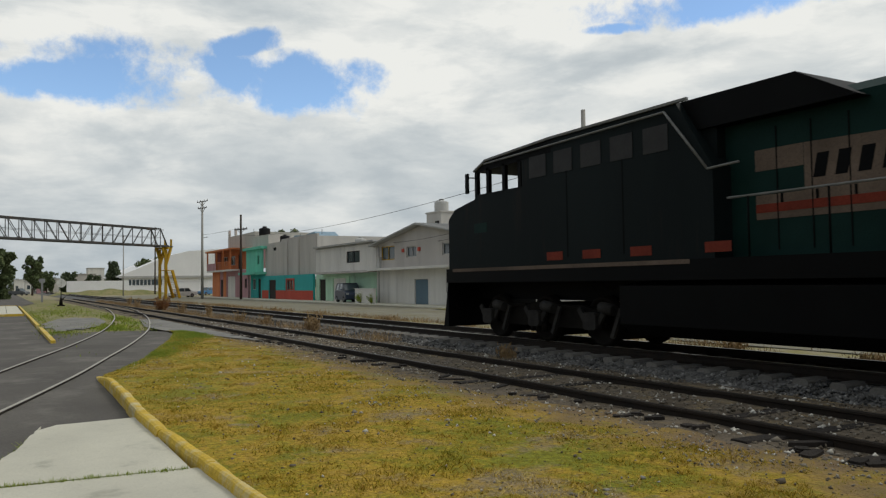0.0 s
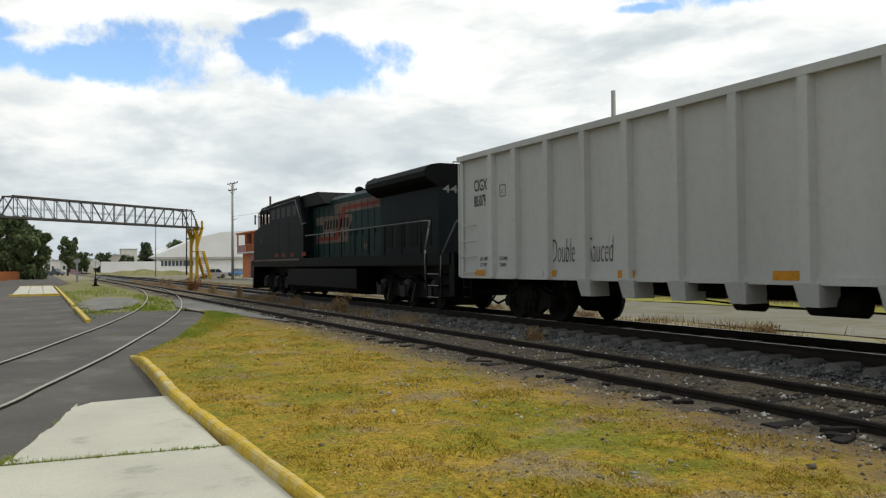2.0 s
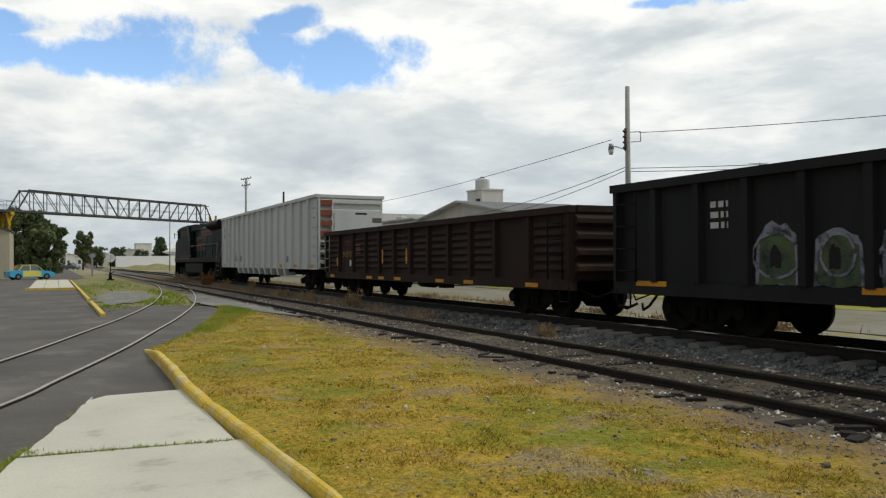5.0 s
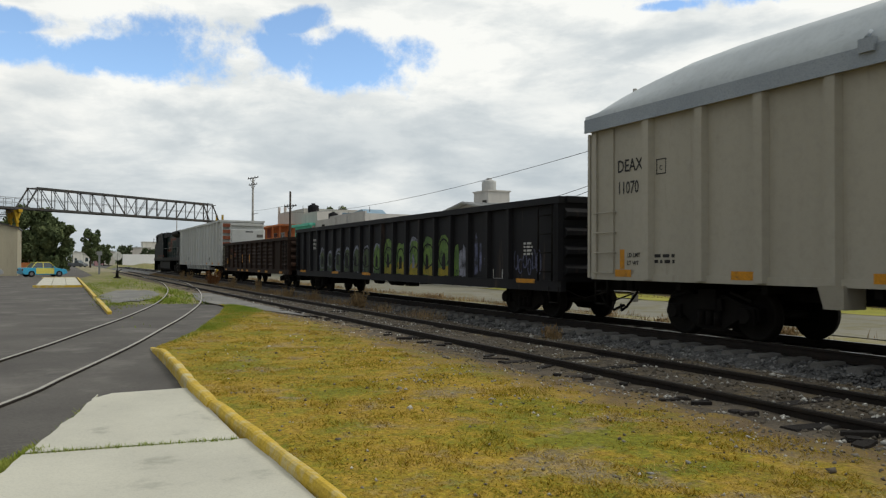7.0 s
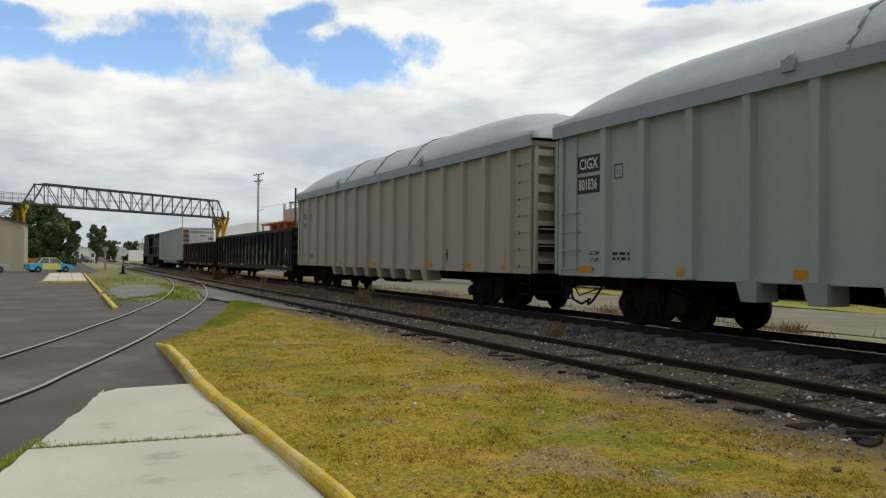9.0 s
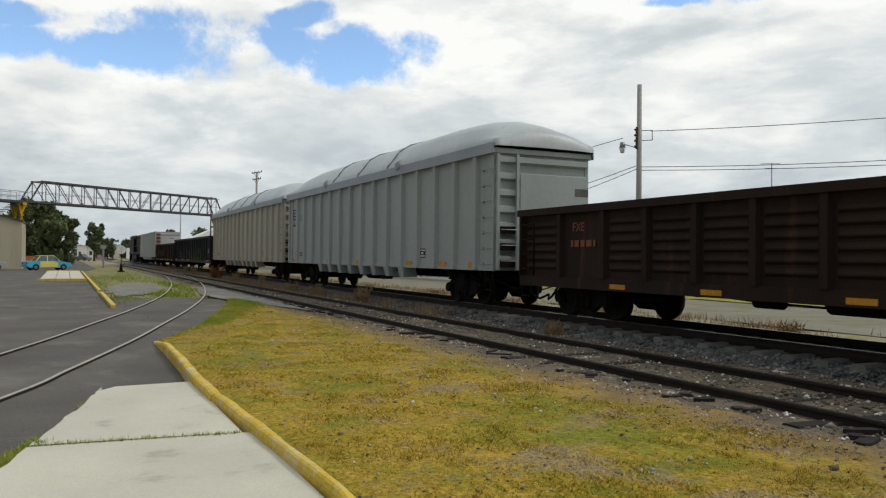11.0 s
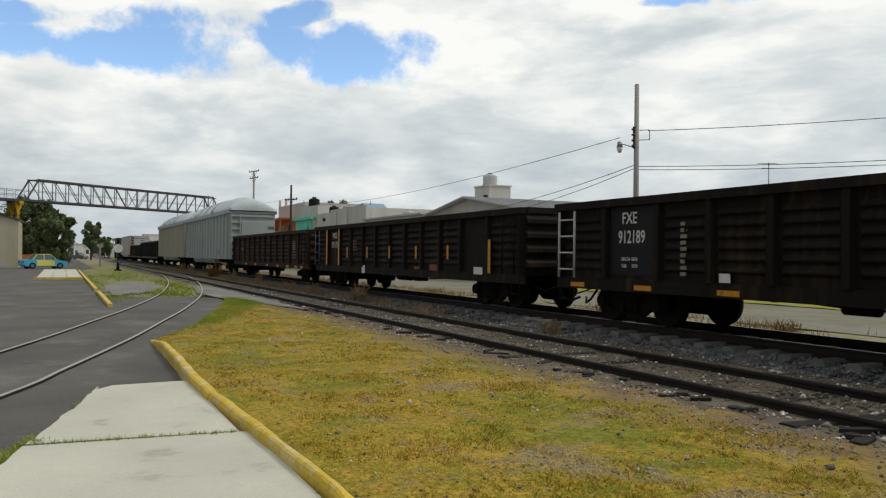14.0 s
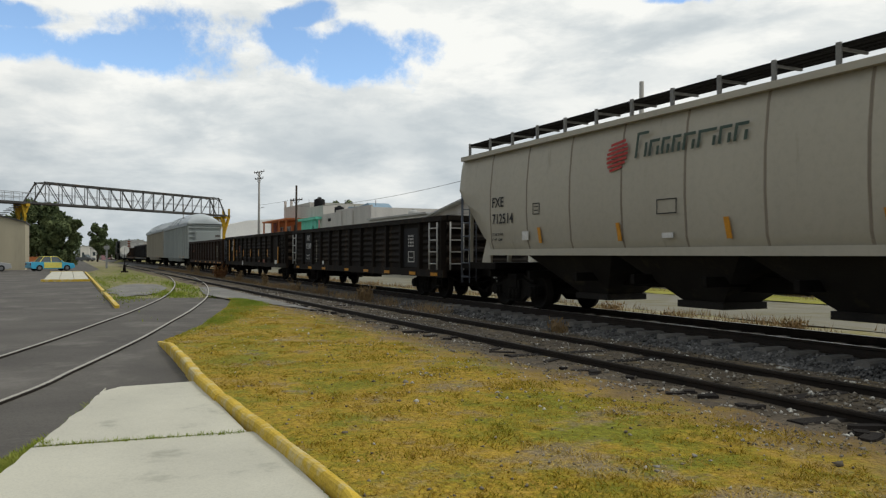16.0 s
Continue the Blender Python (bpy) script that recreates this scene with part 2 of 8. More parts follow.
MAT = dict(
    dirt=material("dirt", (0.34, 0.29, 0.21), (0.25, 0.21, 0.13), 0.95, scale=0.35, bump=0.5, spots=(0.15, 0.17, 0.05), spot_amount=0.6, spot_scale=0.12, fine=9),
    asphalt=material("asphalt", (0.128, 0.117, 0.104), (0.088, 0.08, 0.072), 0.9, scale=0.5, bump=0.3, spots=(0.165, 0.152, 0.136), spot_amount=0.45, spot_scale=0.2, fine=40),
    street=material("street_concrete", (0.255, 0.24, 0.193), (0.19, 0.18, 0.14), 0.92, scale=0.3, bump=0.3, spots=(0.17, 0.155, 0.085), spot_amount=0.62, spot_scale=0.3, fine=30),
    walkway=material("walkway_concrete", (0.585, 0.565, 0.47), (0.50, 0.483, 0.405), 0.92, scale=0.9, bump=0.2, grain=0.5, spots=(0.36, 0.35, 0.29), spot_amount=0.28, spot_scale=0.6, fine=60),
    kerb_yellow=material("yellow_kerb_paint", (0.68, 0.47, 0.055), (0.55, 0.37, 0.04), 0.8, scale=2.5, bump=0.6, spots=(0.58, 0.50, 0.28), spot_amount=0.62, spot_scale=1.3, fine=30),
    ballast=material("ballast", (0.15, 0.148, 0.145), (0.075, 0.074, 0.072), 0.95, scale=6, bump=1.0, spots=(0.19, 0.185, 0.175), spot_amount=0.45, spot_scale=5, fine=22),
    cinder=material("siding_bed", (0.165, 0.135, 0.10), (0.085, 0.068, 0.05), 0.95, scale=3, bump=0.9, spots=(0.22, 0.165, 0.085), spot_amount=0.45, spot_scale=0.8, fine=24),
    rail=material("rail_rust", (0.035, 0.026, 0.02), (0.022, 0.018, 0.015), 0.75, 0.3, scale=4, bump=0.2),
    rail_top=material("rail_head", (0.40, 0.39, 0.37), (0.32, 0.31, 0.30), 0.28, 0.9, scale=6, bump=0.02),
    rail_dull=material("rail_head_dull", (0.05, 0.042, 0.036), (0.035, 0.03, 0.026), 0.5, 0.6, scale=6, bump=0.05),
    sleeper_c=material("concrete_sleeper", (0.21, 0.20, 0.185), (0.15, 0.143, 0.13), 0.9, scale=2, rand=0.2),
    sleeper_w=material("wood_sleeper", (0.04, 0.034, 0.03), (0.026, 0.022, 0.02), 0.95, scale=4, rand=0.35, bump=0.6),
    grey_paint=material("grey_wagon_paint", (0.54, 0.55, 0.535), (0.46, 0.47, 0.455), 0.6, scale=0.5, bump=0.05, spots=(0.40, 0.375, 0.33), spot_amount=0.12, spot_scale=0.9, streak=True, fine=7, grain=0.3),
    grey_blue=material("blue_grey_wagon_paint", (0.37, 0.407, 0.398), (0.315, 0.345, 0.338), 0.55, scale=0.5, bump=0.04, spots=(0.30, 0.31, 0.30), spot_amount=0.12, spot_scale=0.8, streak=True, fine=7, grain=0.3),
    beige=material("beige_wagon_paint", (0.425, 0.40, 0.33), (0.365, 0.342, 0.28), 0.6, scale=0.5, bump=0.04, spots=(0.29, 0.265, 0.215), spot_amount=0.12, spot_scale=0.8, streak=True, fine=7, grain=0.3),
    hopper=material("cream_hopper_paint", (0.46, 0.435, 0.365), (0.415, 0.39, 0.325), 0.6, scale=0.4, bump=0.05, spots=(0.31, 0.28, 0.225), spot_amount=0.12, spot_scale=0.7, streak=True, fine=7, grain=0.3),
    cover=material("fibreglass_cover", (0.48, 0.52, 0.53), (0.40, 0.435, 0.45), 0.38, scale=0.7, bump=0.03, fine=8, grain=0.4, spots=(0.3, 0.32, 0.34), spot_amount=0.2),
    cover_edge=material("cover_edge", (0.34, 0.38, 0.42), (0.28, 0.32, 0.36), 0.45, scale=0.7, bump=0.05),
    brown=material("brown_wagon_paint", (0.037, 0.022, 0.016), (0.023, 0.015, 0.0115), 0.75, scale=0.9, bump=0.2, spots=(0.06, 0.03, 0.018), spot_amount=0.4, spot_scale=0.7, streak=True, spec=0.12),
    brown_dark=material("dark_brown_wagon_paint", (0.0155, 0.012, 0.0094), (0.0102, 0.0082, 0.0067), 0.75, scale=0.9, bump=0.2, spots=(0.042, 0.026, 0.014), spot_amount=0.48, spot_scale=0.7, streak=True, spec=0.12),
    black=material("black_wagon_paint", (0.019, 0.019, 0.021), (0.013, 0.013, 0.015), 0.6, scale=0.9, bump=0.1, spots=(0.07, 0.05, 0.04), spot_amount=0.2, streak=True, spec=0.12),
    under=material("underframe_grime", (0.018, 0.016, 0.014), (0.012, 0.011, 0.01), 0.8, 0.1, scale=3, bump=0.2, spec=0.06),
    wheel=material("wheel_steel", (0.02, 0.0175, 0.015), (0.013, 0.0115, 0.01), 0.7, 0.2, scale=3, bump=0.1, spec=0.06),
    loco=material("dark_green_loco_paint", (0.011, 0.017, 0.018), (0.008, 0.012, 0.013), 0.55, scale=0.8, bump=0.05, spots=(0.02, 0.018, 0.016), spot_amount=0.3, streak=True, spec=0.06),
    loco_green=material("green_loco_paint", (0.010, 0.036, 0.032), (0.007, 0.025, 0.022), 0.5, scale=0.8, bump=0.05, spec=0.06),
    loco_black=material("black_loco_roof", (0.005, 0.0055, 0.006), (0.0035, 0.0038, 0.0042), 0.55, scale=1, bump=0.05, spec=0.06),
    loco_cream=material("faded_cream_stripe", (0.19, 0.145, 0.115), (0.11, 0.085, 0.068), 0.6, scale=0.9, bump=0.05, spec=0.06),
    loco_red=material("faded_red_stripe", (0.24, 0.048, 0.03), (0.15, 0.032, 0.022), 0.6, scale=0.9, bump=0.05, spec=0.06),
    white=material("white_marking", (0.72, 0.72, 0.70), (0.6, 0.6, 0.58), 0.6, scale=4, bump=0.0),
    marking_black=material("black_marking", (0.03, 0.03, 0.03), (0.02, 0.02, 0.02), 0.6, bump=0.0),
    orange=material("orange_reflector", (0.66, 0.29, 0.015), (0.5, 0.22, 0.015), 0.5, scale=5, bump=0.0, spots=(0.25, 0.13, 0.03), spot_amount=0.35, spot_scale=2),
    ladder=material("pale_ladder_paint", (0.55, 0.55, 0.53), (0.42, 0.41, 0.39), 0.6, scale=5, bump=0.0),
    rust_red=material("red_reflective_band", (0.24, 0.075, 0.035), (0.18, 0.055, 0.03), 0.6, scale=3),
    logo_red=material("red_logo_paint", (0.50, 0.055, 0.05), (0.4, 0.045, 0.04), 0.6, scale=3, bump=0.0),
    logo_green=material("dark_green_logo_paint", (0.07, 0.105, 0.085), (0.05, 0.08, 0.065), 0.6, scale=3, bump=0.0),
    loco_iron=material("dusty_cast_iron", (0.05, 0.048, 0.045), (0.028, 0.027, 0.026), 0.8, scale=3, bump=0.2, spec=0.1),
    faint_red=material("flaking_red_stencil", (0.20, 0.05, 0.025), (0.10, 0.03, 0.02), 0.7, scale=4, bump=0.0, spots=(0.035, 0.022, 0.016), spot_amount=0.6, spot_scale=2.5),
    faint_orange=material("flaking_orange_stencil", (0.42, 0.22, 0.07), (0.25, 0.13, 0.05), 0.7, scale=4, bump=0.0, spots=(0.035, 0.022, 0.016), spot_amount=0.5, spot_scale=2.5),
    # bay: base colours darkened for the shade under the hopper, spots are dust
    bay=material("dusty_shaded_hopper_bay", (0.032, 0.029, 0.025), (0.021, 0.019, 0.017), 0.8, scale=1.5, bump=0.1, spots=(0.055, 0.046, 0.032), spot_amount=0.35),
    loco_rail=material("grimy_handrail_paint", (0.22, 0.225, 0.22), (0.14, 0.145, 0.14), 0.6, scale=3, bump=0.0),
    ladder_pale=material("grimy_pale_ladder_paint", (0.30, 0.285, 0.22), (0.17, 0.16, 0.13), 0.7, scale=3, bump=0.0),
    glass=glass("dark_glass"),
    pale_dirt=material("pale_dirt", (0.33, 0.30, 0.21), (0.245, 0.217, 0.14), 0.95, scale=0.6, bump=0.4, spots=(0.23, 0.205, 0.075), spot_amount=0.72, spot_scale=0.35, fine=14),
    weed_ground=material("weedy_ground", (0.20, 0.19, 0.075), (0.28, 0.235, 0.12), 0.95, scale=0.5, bump=0.6, spots=(0.10, 0.14, 0.03), spot_amount=0.6, spot_scale=0.3, fine=14),
    street_grass=material("street_grass", (0.33, 0.30, 0.05), (0.22, 0.235, 0.04), 0.95, scale=0.6, bump=0.6, spots=(0.36, 0.30, 0.14), spot_amount=0.4, spot_scale=0.4, fine=14),
    grey_ground=material("grey_hard_ground", (0.23, 0.225, 0.21), (0.17, 0.165, 0.155), 0.95, scale=0.8, bump=0.5, spots=(0.30, 0.28, 0.24), spot_amount=0.45, spot_scale=0.5, fine=18),
    walk_steel=material("dull_walk_steel", (0.27, 0.27, 0.26), (0.19, 0.19, 0.185), 0.6, scale=3, bump=0.05),
    seam_grime=material("grimy_seam", (0.20, 0.17, 0.135), (0.27, 0.235, 0.19), 0.8, scale=2, bump=0.05, streak=True),
    rail_spur=material("spur_rail_head", (0.44, 0.41, 0.35), (0.34, 0.315, 0.27), 0.5, 0.3, scale=6, bump=0.02),
)


def fade_in_x(m, x0, x1, colour, colour2):
    """Grass thins out to bare dirt over a ragged line along the siding."""
    nt = m.node_tree
    N, L = nt.nodes.new, nt.links.new
    b = nt.nodes["Principled BSDF"]
    old = b.inputs["Base Color"].links[0].from_socket
    co = N("ShaderNodeTexCoord").outputs["Object"]
    sep = N("ShaderNodeSeparateXYZ")
    L(co, sep.inputs[0])
    n = N("ShaderNodeTexNoise")
    n.inputs["Scale"].default_value, n.inputs["Detail"].default_value = 1.6, 8.0
    L(co, n.inputs["Vector"])
    a = N("ShaderNodeMath")
    a.operation = "MULTIPLY_ADD"
    L(n.outputs[0], a.inputs[0])
    a.inputs[1].default_value = 3.4
    L(sep.outputs[0], a.inputs[2])
    r = N("ShaderNodeMapRange")
    L(a.outputs[0], r.inputs[0])
    r.inputs[1].default_value, r.inputs[2].default_value = x0 + 1.7, x1 + 1.7
    n2 = N("ShaderNodeTexNoise")
    n2.inputs["Scale"].default_value, n2.inputs["Detail"].default_value = 7.0, 6.0
    L(co, n2.inputs["Vector"])
    dirt = N("ShaderNodeMixRGB")
    L(n2.outputs[0], dirt.inputs[0])
    dirt.inputs[1].default_value, dirt.inputs[2].default_value = (*colour, 1), (*colour2, 1)
    mix = N("ShaderNodeMixRGB")
    L(r.outputs[0], mix.inputs[0])
    L(old, mix.inputs[1])
    L(dirt.outputs[0], mix.inputs[2])
    L(mix.outputs[0], b.inputs["Base Color"])


LAWN_TONES = [(0.195, 0.195, 0.018), (0.298, 0.23, 0.022), (0.375, 0.245, 0.028), (0.40, 0.27, 0.055)]


def lawn_material():
    """Soft patches from green to straw, with matted fine grain and bare greyish dirt here and there."""
    m = material("lawn_soil", LAWN_TONES[2], LAWN_TONES[1], 0.95, scale=0.5, bump=1.0, fine=11)
    m.node_tree.nodes["Bump"].inputs["Distance"].default_value = 0.045
    nt = m.node_tree
    N, L = nt.nodes.new, nt.links.new
    b = nt.nodes["Principled BSDF"]
    co = N("ShaderNodeTexCoord").outputs["Object"]

    def fbm(s_, detail, rough):
        n = N("ShaderNodeTexNoise")
        n.inputs["Scale"].default_value, n.inputs["Detail"].default_value, n.inputs["Roughness"].default_value = s_, detail, rough
        L(co, n.inputs["Vector"])
        return n.outputs[0]

    def madd(v, k, c):
        n = N("ShaderNodeMath")
        n.operation = "MULTIPLY_ADD"
        L(v, n.inputs[0])
        n.inputs[1].default_value = k
        if isinstance(c, float):
            n.inputs[2].default_value = c
        else:
            L(c, n.inputs[2])
        return n.outputs[0]

    fac = madd(fbm(0.55, 5.0, 0.5), 2.4, madd(fbm(3.2, 9.0, 0.72), 3.2, -2.35))
    r = N("ShaderNodeValToRGB")
    while len(r.color_ramp.elements) < 4:
        r.color_ramp.elements.new(0.5)
    for i, c in enumerate(LAWN_TONES):
        r.color_ramp.elements[i].position, r.color_ramp.elements[i].color = i / 3, (*c, 1)
    L(fac, r.inputs[0])
    spot_fac = N("ShaderNodeMapRange")
    L(madd(fbm(0.9, 9.0, 0.65), 1.0, 0.0), spot_fac.inputs[0])
    spot_fac.inputs[1].default_value, spot_fac.inputs[2].default_value, spot_fac.inputs[4].default_value = 0.54, 0.62, 0.85
    bare = N("ShaderNodeMixRGB")
    L(spot_fac.outputs[0], bare.inputs[0])
    L(r.outputs[0], bare.inputs[1])
    bare.inputs[2].default_value = (0.235, 0.185, 0.125, 1)
    grain = N("ShaderNodeMixRGB")
    grain.blend_type = "MULTIPLY"
    g = N("ShaderNodeMapRange")
    L(fbm(17.0, 9.0, 0.82), g.inputs[0])
    g.inputs[1].default_value, g.inputs[2].default_value, g.inputs[3].default_value, g.inputs[4].default_value = 0.38, 0.62, 0.52, 1.45
    grain.inputs[0].default_value = 1.0
    L(bare.outputs[0], grain.inputs[1])
    L(g.outputs[0], grain.inputs[2])
    L(grain.outputs[0], b.inputs["Base Color"])
    return m


MAT["lawn"] = lawn_material()
fade_in_x(MAT["lawn"], 4.9, 6.5, (0.26, 0.18, 0.095), (0.10, 0.074, 0.05))


# ---- mesh tools ----
class Mesh:
    """Collects faces of simple solids for one mesh object."""

    def __init__(self):
        self.v, self.f, self.smooth = [], [], []

    def add(self, verts, faces, smooth=False):
        n = len(self.v)
        self.v += [tuple(p) for p in verts]
        self.f += [tuple(n + i for i in f) for f in faces]
        self.smooth += [smooth] * len(faces)
        return self

    def box(self, x0, x1, y0, y1, z0, z1):
        x0, x1 = sorted((x0, x1))
        y0, y1 = sorted((y0, y1))
        z0, z1 = sorted((z0, z1))
        v = [(x, y, z) for z in (z0, z1) for y in (y0, y1) for x in (x0, x1)]
        return self.add(v, [(0, 2, 3, 1), (4, 5, 7, 6), (0, 1, 5, 4), (2, 6, 7, 3), (0, 4, 6, 2), (1, 3, 7, 5)])

    def chamfer(self, x0, x1, y0, y1, z0, z1, c=0.01):
        """A box with its long edges broken."""
        poly = [(y0 + c, z0), (y1 - c, z0), (y1, z0 + c), (y1, z1 - c), (y1 - c, z1), (y0 + c, z1), (y0, z1 - c), (y0, z0 + c)]
        return self.prism([(0, a, b) for a, b in poly], (x1 - x0, 0, 0), (x0, 0, 0))

    def prism(self, poly, way, at=(0, 0, 0), smooth=False):
        """A flat outline pushed along a way."""
        n = len(poly)
        a = [Vector(p) + Vector(at) for p in poly]
        nrm = Vector((0, 0, 0))
        for i in range(n):
            nrm += a[i].cross(a[(i + 1) % n])
        if nrm.dot(Vector(way)) > 0:
            a = a[::-1]
        b = [p + Vector(way) for p in a]
        faces = [tuple(range(n)), tuple(range(2 * n - 1, n - 1, -1))]
        k = len(self.f)
        self.add(a + b, faces + [(i, n + i, n + (i + 1) % n, (i + 1) % n) for i in range(n)])
        if smooth:
            for i in range(k + 2, len(self.f)):
                self.smooth[i] = True
        return self

    def bar(self, a, b, r, n=8, r2=None):
        """A round bar from a to b."""
        a, b = Vector(a), Vector(b)
        d = (b - a).normalized()
        u = d.orthogonal().normalized()
        w = d.cross(u)
        r2 = r if r2 is None else r2
        ring = [(math.cos(2 * math.pi * i / n), math.sin(2 * math.pi * i / n)) for i in range(n)]
        v = [a + r * (c * u + s * w) for c, s in ring] + [b + r2 * (c * u + s * w) for c, s in ring]
        k = len(self.f)
        self.add(v, [tuple(range(n - 1, -1, -1)), tuple(range(n, 2 * n))] + [(i, (i + 1) % n, n + (i + 1) % n, n + i) for i in range(n)])
        for i in range(k + 2, len(self.f)):
            self.smooth[i] = True
        return self

    def pipe(self, pts, r, n=6):
        for a, b in zip(pts, pts[1:]):
            self.bar(a, b, r, n)
        return self

    def beam(self, a, b, w, hgt):
        """A square bar from a to b."""
        a, b = Vector(a), Vector(b)
        d = (b - a).normalized()
        u = d.cross(Vector((0, 0, 1)))
        u = Vector((1, 0, 0)) if u.length < 1e-4 else u.normalized()
        q = u.cross(d)
        poly = [a + sx * u * w / 2 + sy * q * hgt / 2 for sx, sy in ((-1, -1), (1, -1), (1, 1), (-1, 1))]
        return self.prism(poly, b - a)

    def loft(self, rings, closed=True, caps=True, smooth=True):
        n = len(rings[0])
        faces = []
        for k in range(len(rings) - 1):
            for i in range(n if closed else n - 1):
                j = (i + 1) % n
                faces.append((k * n + i, k * n + j, (k + 1) * n + j, (k + 1) * n + i))
        self.add([p for r in rings for p in r], faces, smooth)
        if caps:
            m = len(self.v) - n * len(rings)
            self.f += [tuple(m + i for i in range(n - 1, -1, -1)), tuple(m + n * (len(rings) - 1) + i for i in range(n))]
            self.smooth += [False, False]
        return self

    def weld(self):
        """One shell out of touching boxes: shared corners, no inner faces."""
        index, v, seen = {}, [], {}
        for f in self.f:
            ids = []
            for i in f:
                key = tuple(round(c, 4) for c in self.v[i])
                if key not in index:
                    index[key] = len(v)
                    v.append(key)
                ids.append(index[key])
            seen.setdefault(frozenset(ids), []).append(tuple(ids))
        self.v = v
        self.f = [q[0] for q in seen.values() if len(q) == 1]
        self.smooth = [False] * len(self.f)
        return self

    def data(self, name, mat):
        me = bpy.data.meshes.new(name)
        me.from_pydata(self.v, [], self.f)
        me.polygons.foreach_set("use_smooth", self.smooth)
        me.materials.append(mat)
        me.update()
        return me


def part(name, mesh, mat, parent=None, label="", at=None, fix=False):
    """One mesh object under a thing or a part."""
    me = mesh if isinstance(mesh, bpy.types.Mesh) else mesh.data(name, mat)
    if fix:
        b = bmesh.new()
        b.from_mesh(me)
        bmesh.ops.recalc_face_normals(b, faces=b.faces)
        b.to_mesh(me)
        b.free()
    ob = new(name, me)
    ob.parent = parent
    if at is not None:
        ob.matrix_basis = at if isinstance(at, Matrix) else Matrix.Translation(at)
    return tagged(ob, label)


def split_parts(name, mesh, mat, parent, label=""):
    """Each box of a mesh of boxes as a part of its own."""
    for k in range(0, len(mesh.v), 8):
        m = Mesh()
        m.v, m.f, m.smooth = mesh.v[k:k + 8], mesh.f[:6], [False] * 6
        part(name, m, mat, parent, label)


def lettering(text, size, at, rx, rz, mat, parent, name="lettering", squeeze=1.0, label="", shear=0.0):
    """Words in the built-in font, as a thin mesh; parent space, standing upright."""
    cu = bpy.data.curves.new(name, "FONT")
    cu.body, cu.size, cu.extrude, cu.resolution_u, cu.shear, cu.offset = text, size, 0.0008, 2, shear, (-0.016 * size if shear else size * 0.012)
    tmp = bpy.data.objects.new(name, cu)
    me = bpy.data.meshes.new_from_object(tmp)
    bpy.data.objects.remove(tmp)
    me.materials.clear()
    me.materials.append(mat)
    me.transform(Matrix.Diagonal((squeeze, 1, 1, 1)))
    me.name = name
    ob = new(name, me)
    ob.parent = parent
    ob.matrix_basis = pose(*at, rx, 0, rz)
    return tagged(ob, label)


def empty(name, m=None):
    ob = new(name)
    ob.empty_display_size = 0.3
    if m is not None:
        ob.matrix_basis = m
    return ob


# ---- ground and tracks ----
MAIN, SIDE = 11.84, 7.86      # track centres
SIDE_Z = -0.16                # top of the siding's rails; the main line's is 0
rng = random.Random(4)


def sheet(name, poly, z, mat, label, step=None, rough=0.0, thick=0.0, dip=0.0):
    """A flat piece of ground with an outline, cut into a grid when it undulates."""
    m = Mesh()
    if thick:
        m.prism([(x, y, z - thick) for x, y in poly], (0, 0, thick))
        ob = part(name, m, mat)
    else:
        bm = bmesh.new()
        bm.faces.new([bm.verts.new((x, y, z)) for x, y in poly])
        if step:
            xs, ys = [p[0] for p in poly], [p[1] for p in poly]
            for axis, lo, hi in ((0, min(xs), max(xs)), (1, min(ys), max(ys))):
                c = lo + step
                while c < hi:
                    co, no = ((c, 0, 0), (1, 0, 0)) if axis == 0 else ((0, c, 0), (0, 1, 0))
                    bmesh.ops.bisect_plane(bm, geom=bm.verts[:] + bm.edges[:] + bm.faces[:], plane_co=co, plane_no=no)
                    c += step
            for v in bm.verts:
                v.co.z -= dip * max(0.0, min(1.0, (v.co.x - 5.2) / 1.4))
                v.co.z += rough * noise.noise((v.co.x * 0.9, v.co.y * 0.9, 3.3)) + 0.4 * rough * noise.noise((v.co.x * 3, v.co.y * 3, 7.7))
        bmesh.ops.recalc_face_normals(bm, faces=bm.faces[:])
        if bm.faces[0].normal.z < 0:
            bmesh.ops.reverse_faces(bm, faces=bm.faces[:])
        me = bpy.data.meshes.new(name)
        bm.to_mesh(me)
        bm.free()
        me.materials.append(mat)
        ob = new(name, me)
    return tagged(ob, label, kind="structure")


ROAD_Z, WALK_Z, KERB_Z = -0.235, -0.16, -0.075
sheet("ground", [(-1500, -1500), (1500, -1500), (1500, 1500), (-1500, 1500)], -0.47, MAT["dirt"], "dry dirt ground with sparse weeds")
sheet("street", [(17.0, -60), (26.0, -60), (26.0, 160), (17.0, 160)], -0.36, MAT["street"], "pale worn concrete street along the houses")
sheet("verge", [(13.6, -40), (17.0, -40), (17.0, 130), (13.6, 130)], -0.38, MAT["pale_dirt"], "dusty pale verge with dry weeds beside the track", step=1.0, rough=0.06)
sheet("grass_strip", [(24.6, -60), (28.2, -60), (28.2, 45), (24.6, 45)], -0.33, MAT["street_grass"], "green and yellow grass strip along the street", step=1.0, rough=0.05)
sheet("pavement", [(26.0, 45), (28.95, 45), (28.95, 126), (26.0, 126)], -0.30, MAT["walkway"], "pale concrete pavement before the houses", thick=0.15)
